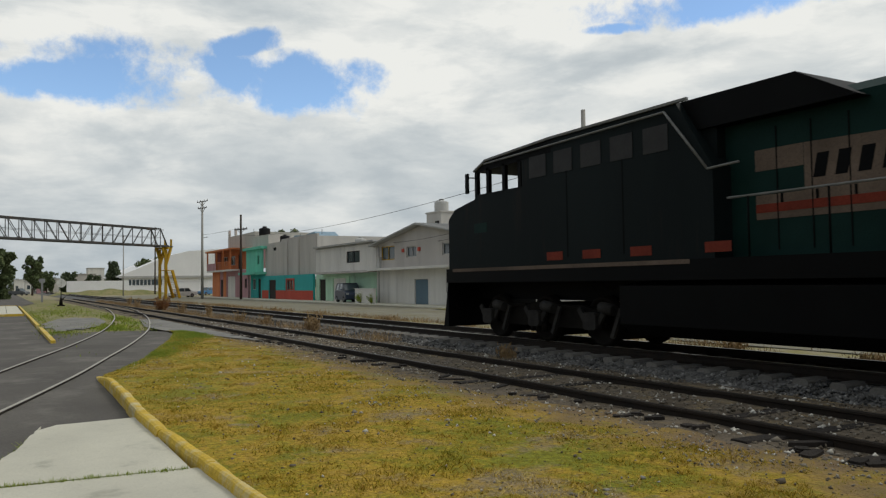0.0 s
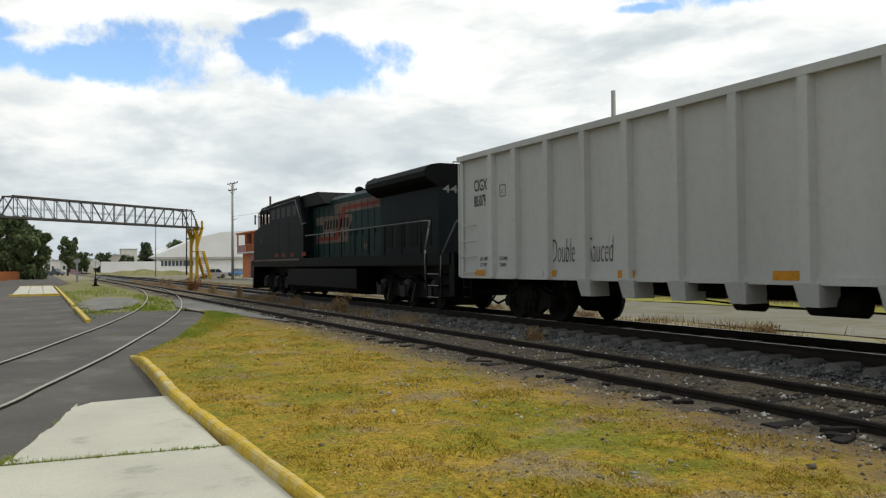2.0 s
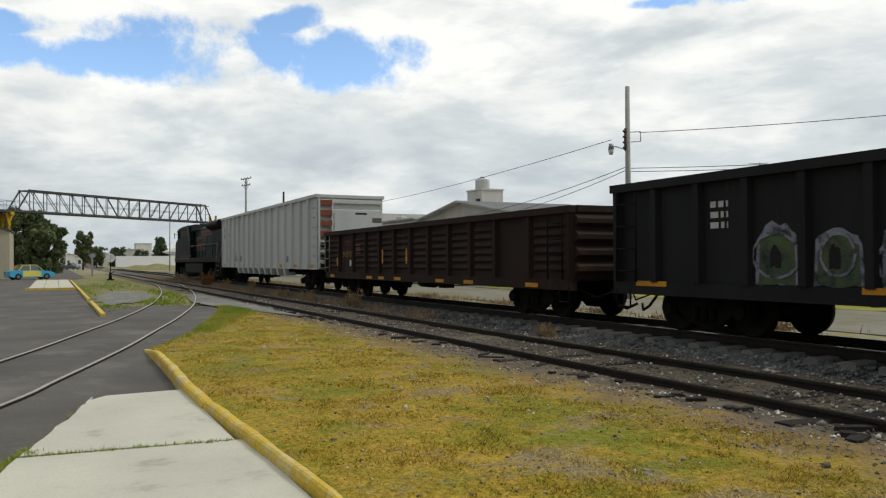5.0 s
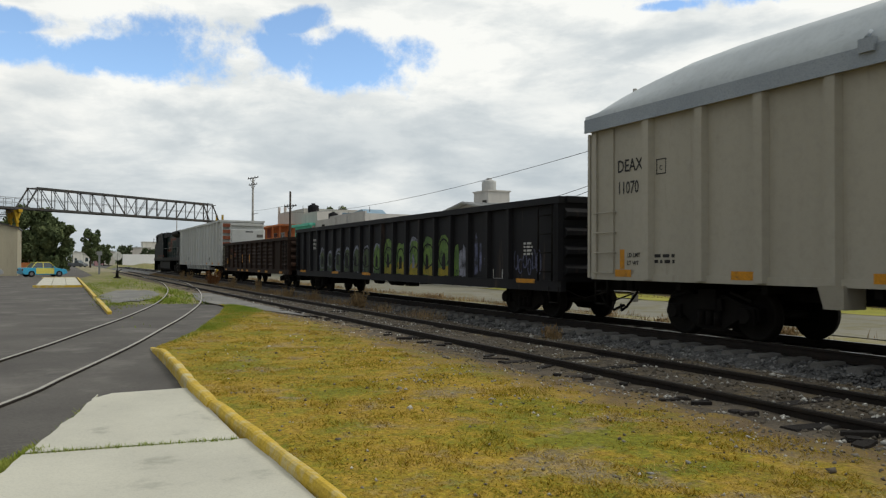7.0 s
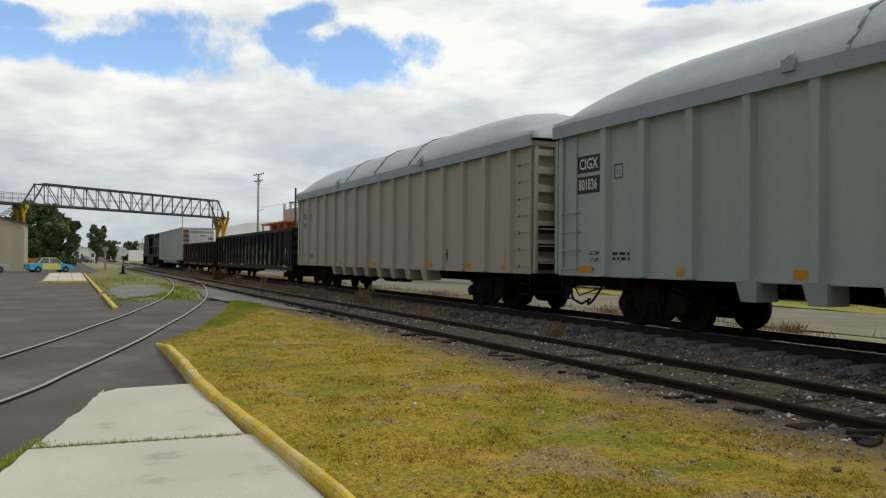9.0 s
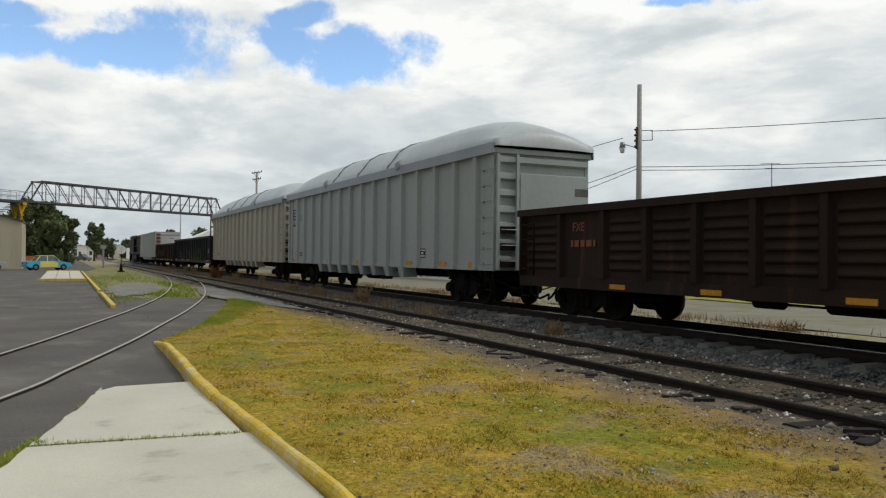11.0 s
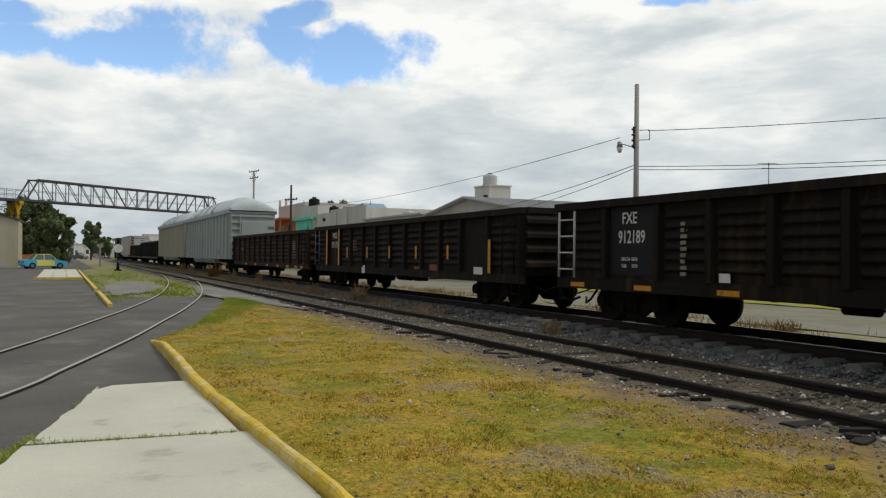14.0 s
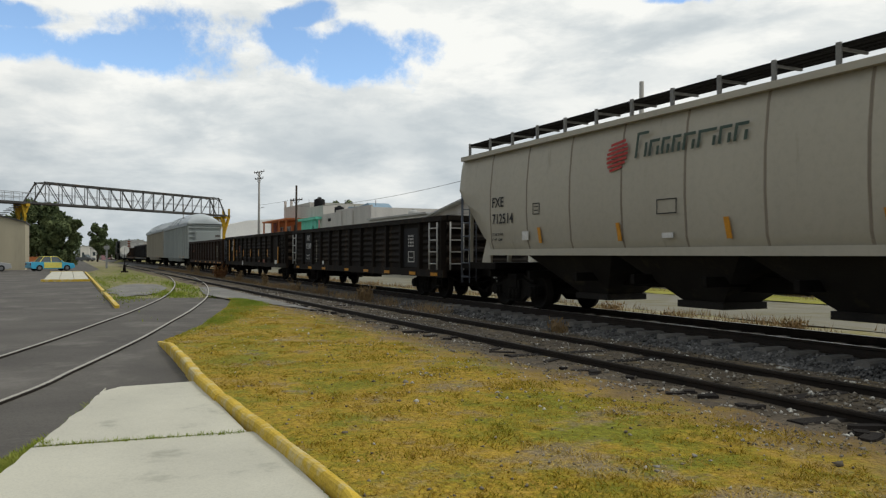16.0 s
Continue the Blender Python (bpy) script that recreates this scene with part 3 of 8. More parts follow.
sheet("road", [(-60, -30), (1.47, -30), (1.47, 14.6), (1.62, 15.1), (2.6, 17.8), (4.3, 24.1), (5.1, 27.6), (5.12, 29.1), (4.45, 30.4), (2.9, 30.8), (1.2, 31.0), (1.2, 76), (3.0, 92), (3.0, 260), (-3.5, 260), (-4.0, 110), (-60, 92)], ROAD_Z, MAT["asphalt"], "worn grey asphalt forecourt and road")
sheet("far_verge", [(3.0, 31.2), (6.1, 31.2), (6.1, 118), (3.04, 118)], -0.27, MAT["weed_ground"], "weedy ground beside the tracks", step=2.0, rough=0.02)
sheet("far_bank", [(1.24, 31.1), (2.99, 31.1), (2.99, 91), (1.24, 75.9)], -0.255, MAT["weed_ground"], "weedy patch behind a yellow kerb", step=1.5, rough=0.02)
LAWN_DIP = 0.09               # the grass falls off towards the siding
LAWN = [(1.53, -12), (6.75, -12), (6.75, 20.0), (6.3, 24.0), (5.5, 29.0), (5.15, 29.2), (5.16, 27.8), (4.36, 24.2), (2.66, 17.9), (1.66, 15.2), (1.53, 14.8)]
sheet("lawn", LAWN, -0.19, MAT["lawn"], "short dry yellow-green grass lawn", step=0.4, rough=0.03, dip=LAWN_DIP)
sheet("patch", [(5.2, 29.3), (6.6, 22.0), (6.7, 40.0), (5.9, 40.5), (5.0, 33.0)], -0.225, MAT["grey_ground"], "grey gravelly patch beside the switch")
GUTTER = []
for k in range(36):
    a = 2 * math.pi * k / 36
    q = 1 + 0.35 * noise.noise((math.cos(a) * 2.2, math.sin(a) * 2.2, 8.0)) + 0.12 * noise.noise((math.cos(a) * 7, math.sin(a) * 7, 4.0))
    GUTTER.append((2.95 + 1.25 * q * math.cos(a) + 0.10 * q * math.sin(a) * 6.6, 39.3 + 6.6 * q * math.sin(a)))
sheet("gutter", GUTTER, -0.225, MAT["grey_ground"], "grey hard ground between kerb and rails")


def bed(name, cx, half_top, half_bot, z_top, z_bot, y0, y1, mat, label, rough):
    m = Mesh()
    prof = [(-half_bot, z_bot), (-half_top, z_top), (-half_top * 0.5, z_top), (0, z_top), (half_top * 0.5, z_top), (half_top, z_top), (half_bot, z_bot)]
    rings = []
    y, step = y0, 0.6
    while y <= y1:
        rings.append([(cx + px + rough * noise.noise((px * 2, y * 2, 1.0)), y, pz + rough * noise.noise((px * 3, y * 3, 5.0))) for px, pz in prof])
        step = 0.5 if -6 < y < 45 else 2.5
        y += step
    m.loft(rings, closed=False, caps=False)
    return tagged(part(name, m, mat, fix=True), label, kind="structure")


bed("ballast_bed", MAIN, 1.22, 2.75, -0.21, -0.47, -60, 420, MAT["ballast"], "grey crushed stone ballast of the main line", 0.05)
bed("siding_bed", SIDE, 1.3, 2.0, SIDE_Z - 0.108, -0.30, -60, 120, MAT["cinder"], "brown dirt and cinder bed of the siding", 0.05)


def rail_mesh(name, pts, top_z, head, parent, label):
    """A rail of the usual section along a line."""
    prof = [(-0.07, -0.17), (0.07, -0.17), (0.07, -0.155), (0.012, -0.13), (0.012, -0.045), (0.036, -0.035), (0.036, -0.006), (0.03, 0), (-0.03, 0), (-0.036, -0.006), (-0.036, -0.035), (-0.012, -0.045), (-0.012, -0.13), (-0.07, -0.155)]
    rings, heads = [], []
    for i, (x, y) in enumerate(pts):
        a, b = pts[max(0, i - 1)], pts[min(len(pts) - 1, i + 1)]
        d = Vector((b[0] - a[0], b[1] - a[1])).normalized()
        rings.append([(x + px * d.y, y - px * d.x, top_z + pz) for px, pz in prof])
        heads.append([(x + px * d.y, y - px * d.x, top_z + pz) for px, pz in ((-0.027, 0.001), (-0.027, 0.004), (0.027, 0.004), (0.027, 0.001))])
    ob = part("rail", Mesh().loft(rings, smooth=False), MAT["rail"], parent, label, fix=True)
    part("rail_head", Mesh().loft(heads, smooth=False), head, ob, fix=True)
    return ob


def track(name, label, pts, gauge, top_z, head, rail_label):
    t = tagged(empty(name), label, kind="structure")
    for s in (-1, 1):
        side = []
        for i, (x, y) in enumerate(pts):
            a, b = pts[max(0, i - 1)], pts[min(len(pts) - 1, i + 1)]
            d = Vector((b[0] - a[0], b[1] - a[1])).normalized()
            side.append((x + s * gauge / 2 * d.y, y - s * gauge / 2 * d.x))
        rail_mesh("rail", side, top_z, head, t, rail_label)
    return t


main_track = track("main_track", "main line track on concrete sleepers", [(MAIN, y) for y in (-60, 0, 60, 150, 420)], 1.505, 0.0, MAT["rail_top"], "steel rail with worn shiny head")
siding_track = track("siding_track", "rusty siding track on old wooden sleepers", [(SIDE, y) for y in (-60, 0, 60, 120)], 1.505, SIDE_Z, MAT["rail_dull"], "rusty steel rail")
CURVE_R = [(-8.5, -8), (-5.6, -1), (-2.9, 4.5), (-0.6, 9.8), (0.05, 11.8), (0.75, 14.1), (1.35, 16.2), (2.15, 19.3), (3.2, 23.4), (4.55, 29.5), (5.6, 35.6), (6.65, 43.2), (7.45, 51.0), (8.15, 60.0), (8.5, 70.0), (8.6, 80.0)]


def smooth_line(pts, n):
    """Points evenly along a Catmull-Rom line."""
    out = []
    for i in range(len(pts) - 1):
        p = [Vector(pts[max(0, min(len(pts) - 1, i + k))]) for k in (-1, 0, 1, 2)]
        for j in range(n):
            u = j / n
            out.append(tuple(0.5 * (2 * p[1] + (p[2] - p[0]) * u + (2 * p[0] - 5 * p[1] + 4 * p[2] - p[3]) * u * u + (3 * p[1] - p[0] - 3 * p[2] + p[3]) * u ** 3)))
    return out + [pts[-1]]


curve = []
right = smooth_line(CURVE_R, 5)
for i, (x, y) in enumerate(right):
    a, b = right[max(0, i - 1)], right[min(len(right) - 1, i + 1)]
    d = Vector((b[0] - a[0], b[1] - a[1])).normalized()
    curve.append((x - 0.785 * d.y, y + 0.785 * d.x))
spur_track = track("spur_track", "curved spur track set into the asphalt", curve, 1.57, -0.205, MAT["rail_spur"], "worn rail flush with the asphalt")


# ---- the train ----
SPEED = 12.02
TRAIN, WHEELS = [], []
AXLES = {}


def wheelset_data(r):
    """Two wheels with flange, tread and dished web on an axle."""
    if r not in AXLES:
        m = Mesh()
        for s in (-1, 1):
            prof = [(0.69, r * 0.2), (0.73, r * 0.2), (0.70, r * 0.8), (0.685, r + 0.028), (0.72, r + 0.022), (0.73, r), (0.82, r - 0.008), (0.825, r * 0.86), (0.76, r * 0.8), (0.77, r * 0.3), (0.86, r * 0.28), (0.86, 0.09)]
            rings = [[(s * x, q * math.cos(a), q * math.sin(a)) for x, q in prof] for a in [2 * math.pi * i / 24 for i in range(25)]]
            m.loft(rings, closed=False, caps=False)
        m.bar((-1.0, 0, 0), (1.0, 0, 0), 0.08, 10)
        for i in range(3):
            a = 2.1 * i
            m.bar((-0.885, 0.06 * math.cos(a), 0.06 * math.sin(a)), (-0.86, 0.06 * math.cos(a), 0.06 * math.sin(a)), 0.02, 6)
        AXLES[r] = m.data("wheelset", MAT["wheel"])
    return AXLES[r]


TRUCKS = {}


def truck(car, y, r=0.46, axles=(-0.89, 0.89)):
    """A freight bogie: cast side frames, bolster, springs, bearing caps and wheelsets."""
    key = (r, axles)
    if key not in TRUCKS:
        m = Mesh()
        a0, a1 = axles[0], axles[-1]
        for s in (-1, 1):
            x = s * 0.93
            if len(axles) == 2:
                outer = [(a0 - 0.22, 0.38), (a0 - 0.22, 0.60), (a0 + 0.12, 0.66), (-0.36, 0.80), (0.36, 0.80), (a1 - 0.12, 0.66), (a1 + 0.22, 0.60), (a1 + 0.22, 0.38), (a1 - 0.16, 0.42), (0.42, 0.24), (0.30, 0.17), (-0.30, 0.17), (-0.42, 0.24), (a0 + 0.16, 0.42)]
            else:
                outer = [(a0 - 0.3, 0.42), (a0 - 0.3, 0.72), (a0 + 0.5, 0.86), (a1 - 0.5, 0.86), (a1 + 0.3, 0.72), (a1 + 0.3, 0.42), (a1 - 0.25, 0.5), (a1 - 0.45, 0.36), (0.55, 0.36), (0.25, 0.5), (-0.25, 0.5), (-0.55, 0.36), (a0 + 0.45, 0.36), (a0 + 0.25, 0.5)]
            m.prism([(x - 0.07, p, q) for p, q in outer], (0.14, 0, 0))
            for a in axles:
                m.bar((s * 0.88, a, r), (s * 1.13, a, r), 0.13, 12)
                m.box(s * 1.0, s * 1.06, a - 0.17, a + 0.17, r - 0.14, r + 0.13)
            for k in (-0.2, 0, 0.2):
                m.bar((s * 1.02, k, 0.24), (s * 1.02, k, 0.50), 0.075, 8)
            m.box(s * 0.98, s * 1.08, -0.34, 0.34, 0.52, 0.74)
            for a, b in ((a0 - 0.1, -0.5), (a1 + 0.1, 0.5)):
                m.beam((s * 1.02, a, 0.72), (s * 1.02, b, 0.86), 0.05, 0.05)
        m.box(-1.1, 1.1, -0.22, 0.22, 0.55, 0.9)
        m.box(-0.95, 0.95, a0 + 0.58, a0 + 0.66, 0.42, 0.54)
        m.box(-0.95, 0.95, a1 - 0.66, a1 - 0.58, 0.42, 0.54)
        TRUCKS[key] = m.data("truck", MAT["under"])
    t = part("truck", TRUCKS[key], None, car, "grimy black cast steel bogie", at=(0, y, 0))
    for a in axles:
        w = part("wheelset", wheelset_data(r), None, t, at=(0, a, r))
        WHEELS.append((w, a, r))
    return t


def coupler(car, y, s):
    m = Mesh()
    m.box(-0.1, 0.1, y, y + s * 0.45, 0.78, 0.98)
    m.prism([(-0.16, y + s * 0.4, 0.74), (0.16, y + s * 0.4, 0.74), (0.2, y + s * 0.62, 0.74), (0.05, y + s * 0.68, 0.74), (-0.16, y + s * 0.6, 0.74)], (0, 0, 0.28))
    m.pipe([(-0.35, y, 0.75), (-0.4, y + s * 0.3, 0.4), (-0.35, y + s * 0.55, 0.3), (-0.2, y + s * 0.75, 0.42)], 0.03, 6)
    m.pipe([(-1.3, y - s * 0.2, 0.8), (-0.9, y + s * 0.15, 0.55), (-0.3, y + s * 0.2, 0.7)], 0.018, 5)
    return part("coupler", m, MAT["under"], car, "black knuckle coupler with hanging air hose")


def ladder_mesh(x, y0, y1, z0, z1, rungs, r=0.021):
    m = Mesh()
    m.bar((x, y0, z0), (x, y0, z1), r * 1.3, 6)
    m.bar((x, y1, z0), (x, y1, z1), r * 1.3, 6)
    for i in range(rungs):
        z = z0 + (z1 - z0) * (i + 0.5) / rungs
        m.bar((x, y0, z), (x, y1, z), r, 6)
    return m


def reflector(car, L, d0, d1, z0, z1, x, label="orange reflective strip", mat="orange"):
    return part("reflector", Mesh().box(x, x - 0.004, L / 2 - d0, L / 2 - d1, z0, z1), MAT[mat], car, label)


def mark(car, L, text, d, z, size, x, mat, squeeze=0.85, name="lettering", label=""):
    return lettering(text, size, (x - 0.004, L / 2 - d, z), 90, -90, MAT[mat], car, name, squeeze, label)


def bars(car, L, d0, d1, z0, z1, x, rows, mat, seed):
    """Small writing that cannot be read, as short bars."""
    rr = random.Random(seed)
    m = Mesh()
    hgt = (z1 - z0) / (rows * 1.7)
    for i in range(rows):
        z = z1 - (i + 0.8) * (z1 - z0) / rows
        d = d0
        while d < d1:
            w = rr.uniform(0.06, 0.2)
            m.box(x, x - 0.004, L / 2 - d, L / 2 - min(d + w, d1), z, z + hgt)
            d += w + 0.06
    return part("small_print", m, MAT[mat], car, "small unreadable stencilled lines")


def underframe(car, L, z, brake=True):
    m = Mesh()
    m.box(-0.3, 0.3, -L / 2 + 0.1, L / 2 - 0.1, 0.72, z)
    for k in range(int(L / 2)):
        y = -L / 2 + 1 + 2 * k
        m.box(-1.4, 1.4, y - 0.06, y + 0.06, z - 0.18, z + 0.01)
    part("underframe", m, MAT["under"], car, "grimy black centre sill and cross bearers")
    if brake:
        b = Mesh()
        b.bar((-0.95, 0.3, 0.72), (-0.95, -0.6, 0.72), 0.19, 14)
        b.box(-1.1, -0.75, -1.6, -1.2, 0.55, 0.85)
        b.bar((-1.0, 1.2, 0.68), (-1.0, 1.75, 0.68), 0.13, 12)
        b.pipe([(-1.05, 3.8, 0.78), (-1.05, 1.7, 0.66), (-1.05, -1.5, 0.62), (-1.05, -4.2, 0.72)], 0.018, 5)
        part("brake_gear", b, MAT["under"], car, "black air brake reservoir, cylinder and pipes")


MAT["ladder_blue"] = material("faded_blue_grey_ladder", (0.16, 0.18, 0.22), (0.10, 0.11, 0.13), 0.7, scale=3, bump=0.0)
# grey that paints the shadow of a notch, not dirt
MAT["notch_tone"] = material("painted_notch_shade", (0.16, 0.15, 0.135), (0.1, 0.095, 0.085), 0.8, bump=0.0)


def car_base(name, label, category, group=""):
    return tagged(empty(name), label, category, group)


def tall_gondola(L, paint, label, cover, lead, number, board, step_d):
    """A high ribbed gondola, open or under a domed lid."""
    car = car_base("tall_gondola_wagon", label, "freight wagon", "wagons of the train")
    zb, zt, w = 1.06, 4.28, 1.50
    paint = MAT[paint]
    h = L / 2
    for s in (-1, 1):
        part("side", Mesh().box(s * (w - 0.05), s * w, -h + 0.02, h - 0.02, zb, zt), paint, car)
        part("end", Mesh().box(-w + 0.05, w - 0.05, s * (h - 0.10), s * (h - 0.05), zb + 0.1, zt), paint, car)
    part("floor_plate", Mesh().box(-w + 0.05, w - 0.05, -h + 0.05, h - 0.05, zb - 0.02, zb + 0.1), paint, car)
    c = Mesh()
    for s in (-1, 1):
        c.box(s * (w - 0.06), s * (w + 0.12), -h - 0.05, h + 0.05, zt - 0.07, zt + 0.07)
        c.box(s * (w - 0.02), s * (w + 0.035), -h, h, zb - 0.03, zb + 0.10)
    for s in (-1, 1):
        c.box(-w, w, s * h - 0.06, s * h + 0.06, zt - 0.07, zt + 0.06)
    split_parts("rim_beam", c, paint, car)
    first = ((0.09, 0.66, 1.74) if board else (0.09, 0.70, 1.80)) if cover else (0.09, 1.68)
    nxt = (2.95 if board else 3.2) if cover else 2.78
    inner = int((L - 0.9 - nxt) / 1.31)
    spread = (L - (1.0 if cover else 1.3) - nxt) / inner
    places = list(first) + [nxt + spread * k for k in range(inner + 1)] + [L - 0.09]
    n_ribs = len(places) - 1
    for s in (-1, 1):
        for i, d in enumerate(places):
            y = h - d
            r = Mesh()
            wd = 0.145
            if i in (0, n_ribs):
                r.box(s * w, s * (w + 0.05), y - 0.08, y + 0.08, zb, zt - 0.07)
            elif cover and i == 1:
                r.box(s * w, s * (w + 0.03), y - 0.03, y + 0.03, zb, zt - 0.07)
            else:
                r.prism([(s * w, y - wd, zb), (s * (w + 0.115), y - wd * 0.62, zb), (s * (w + 0.115), y + wd * 0.62, zb), (s * w, y + wd, zb)], (0, 0, zt - 0.07 - zb))
            part("rib", r, paint, car, fix=True)
            if 5.0 < d < L - 5.0:
                g = Mesh()
                g.prism([(s * (w + 0.11), y - 0.22, zb), (s * (w + 0.11), y + 0.22, zb), (s * (w + 0.03), y + 0.17, zb - 0.36), (s * (w + 0.03), y - 0.17, zb - 0.36)], (-s * 0.5, 0, 0))
                part("pocket", g, paint, car, "tapered drop bottom under the rib", fix=True)
    # stepped ends of stacked horizontal beams
    for s in (-1, 1):
        for k in range(7):
            z = zb + 0.15 + k * 0.45
            e = Mesh().prism([(-w + 0.05, s * (h - 0.06), z), (-w + 0.05, s * (h + 0.10), z + 0.06), (-w + 0.05, s * (h + 0.10), z + 0.20), (-w + 0.05, s * (h - 0.06), z + 0.26)], (2 * w - 0.1, 0, 0))
            part("end_beam", e, paint, car, fix=True)
            if s > 0:
                if k < 4:
                    zr_ = zb + 0.12 + k * 0.42
                    part("grab_iron", Mesh().pipe([(-w, h - 0.12, zr_), (-w - 0.07, h - 0.12, zr_), (-w - 0.07, h - 0.78, zr_), (-w, h - 0.78, zr_)], 0.013, 5), paint, car)
                continue
            zr_ = zb + 0.15 + k * (zt - zb - 0.65) / 6
            part("grab_iron", Mesh().pipe([(-w, s * (h - 0.12), zr_), (-w - 0.1, s * (h - 0.12), zr_), (-w - 0.1, s * (h - 0.62), zr_), (-w, s * (h - 0.62), zr_)], 0.013, 5), paint, car)
            for q in (0.12, 0.62):
                part("bolt", Mesh().box(-w - 0.012, -w, s * (h - q) - 0.03, s * (h - q) + 0.03, zr_ - 0.035, zr_ + 0.035), MAT["under"], car)
        for x in (-w + 0.02, -w + 0.62):
            part("end_post", Mesh().box(x - 0.04, x + 0.04, s * (h + 0.08), s * (h + 0.16), zb, zt - 0.1), paint, car)
        part("end_plate", Mesh().box(-0.78, w - 0.04, s * (h + 0.02), s * (h + 0.118), zb + 0.1, zt - 0.62), paint, car, "plain end plate")
        # the notch is only its shadow, painted as a thin flat patch
        part("end_notch", Mesh().box(1.0, w - 0.04, s * (h + 0.119), s * (h + 0.122), 3.12, 3.34), MAT["notch_tone"], car, "flat grey patch painted as the shadow of a notch in the end plate")
        for k in range(3):
            part("end_grab_iron", Mesh().pipe([(-w + 0.12, s * (h + 0.12), 1.3 + k * 0.42), (-w + 0.12, s * (h + 0.22), 1.3 + k * 0.42), (-w + 0.55, s * (h + 0.22), 1.3 + k * 0.42), (-w + 0.55, s * (h + 0.12), 1.3 + k * 0.42)], 0.013, 5), MAT["ladder"], car)
            part("end_slot", Mesh().box(-w + 0.06, -w + 0.6, s * (h + 0.101), s * (h + 0.105), 1.13 + k * 0.45, 1.33 + k * 0.45), MAT["under"], car)
        st = Mesh().pipe([(-w, s * (h - 0.1), zb), (-w, s * (h - 0.1), zb - 0.55), (-w, s * (h - 0.5), zb - 0.55), (-w, s * (h - 0.5), zb)], 0.02, 6)
        st.bar((-w, s * (h - 0.1), zb - 0.28), (-w, s * (h - 0.5), zb - 0.28), 0.016)
        part("step", st, MAT["under"], car, "bent bar step")
        coupler(car, s * (h - 0.1), s)
    underframe(car, L, zb)
    inset = 2.5 if not cover else (2.7 if board else 2.9)
    truck(car, h - inset - (0.0 if cover else 0.12))
    truck(car, -h + inset + ((0.0 if board else 0.2) if cover else 0.45))
    if cover:
        cov = Mesh()
        rings = []
        arc = [(-w - 0.10, 0), (-w - 0.10, 0.20), (-w + 0.12, 0.40), (-1.15, 0.66), (-0.75, 0.86), (-0.3, 0.97), (0, 1.0), (0.3, 0.97), (0.75, 0.86), (1.15, 0.66), (w - 0.12, 0.40), (w + 0.10, 0.20), (w + 0.10, 0)]
        for y, k in [(h + 0.18, 0.03), (h + 0.14, 0.25), (h - 0.05, 0.5), (h - 0.5, 0.74), (h - 1.2, 0.98), (h - 2.2, 1.16), (h - 3.4, 1.24)]:
            rings.append((y, k))
        seq = rings + [(-y, k) for y, k in rings[::-1]]
        lofted = []
        for y, k in seq:
            lofted.append([(x, y, zt + 0.08 + (q if q <= 0.2 and k > 0.1 else (0.2 * min(1, k * 4) + max(0, q - 0.2) * k))) for x, q in arc])
        cov.loft(lofted, closed=False, caps=False)
        lid = part("cover", cov, MAT["cover"], car, "domed pale grey fibreglass lid", fix=True)
        ed = Mesh()
        for s in (-1, 1):
            ed.box(s * (w + 0.123), s * (w + 0.145), -h - 0.12, h + 0.12, zt - 0.085, zt + 0.20)
        part("cover_skirt", ed, MAT["cover_edge"], lid, "darker blue-grey lower band")
        for y in (h - 7.5, 0.0, -h + 7.5):
            hp = Mesh()
            pts = [(x * 1.01, y, zt + 0.09 + (q if q <= 0.2 else 0.2 + (q - 0.2) * 1.255)) for x, q in arc]
            hp.pipe(pts, 0.025, 5)
            part("hoop", hp, MAT["cover_edge"], lid)
        for y in (h - 6.5, -h + 6.5):
            part("latch", Mesh().box(-w - 0.20, -w - 0.11, y - 0.12, y + 0.12, zt + 0.10, zt + 0.30).bar((-w - 0.18, y, zt + 0.3), (-w - 0.05, y, zt + 0.42), 0.03), MAT["cover_edge"], lid)
    face = -w - 0.001
    lo = (0.68 if board else 0.83) if cover else 0.70
    if board:
        for z in (3.38, 2.92):
            part("number_board", Mesh().box(face, face - 0.003, h - lo, h - lo - 0.93, z - 0.06, z + 0.32), MAT["marking_black"], car, "black number board")
        mark(car, L, lead, lo + 0.08, 3.40, 0.34, face - 0.003, "white", 0.82)
        mark(car, L, number, lo + 0.06, 2.94, 0.34, face - 0.003, "white", 0.66)
    else:
        mark(car, L, lead, lo, 3.25 if cover else 3.34, 0.36 if cover else 0.43, face, "marking_black", 0.82 if cover else 0.66)
        mark(car, L, number, lo, 2.80 if cover else 2.93, 0.36 if cover else 0.43, face, "marking_black", 0.47 if len(number) > 5 else 0.74)
    fr = Mesh()
    for a, b, c0, c1 in ((2.0, 2.27, 3.38, 3.40), (2.0, 2.27, 3.10, 3.12), (2.0, 2.02, 3.12, 3.38), (2.25, 2.27, 3.12, 3.38)):
        fr.box(face, face - 0.004, h - a, h - b, c0, c1)
    part("panel_outline", fr, MAT["marking_black"], car)
    mark(car, L, "C", 2.09, 3.18, 0.13, face, "marking_black")
    if cover:
        mark(car, L, "LD LMT", 1.14, 1.50, 0.13, face, "marking_black", 0.9)
        mark(car, L, "LT WT", 1.14, 1.34, 0.13, face, "marking_black", 0.9)
        bars(car, L, 1.95, 2.5, 1.36, 1.58, face, 2, "marking_black", 6)
    else:
        for z, one, two in ((1.50, "LD LMT", "212400"), (1.34, "LT WT", "73600")):
            mark(car, L, one, 1.0, z, 0.13, face, "marking_black", 0.9)
            mark(car, L, two, 1.95, z, 0.13, face, "marking_black", 1.0)
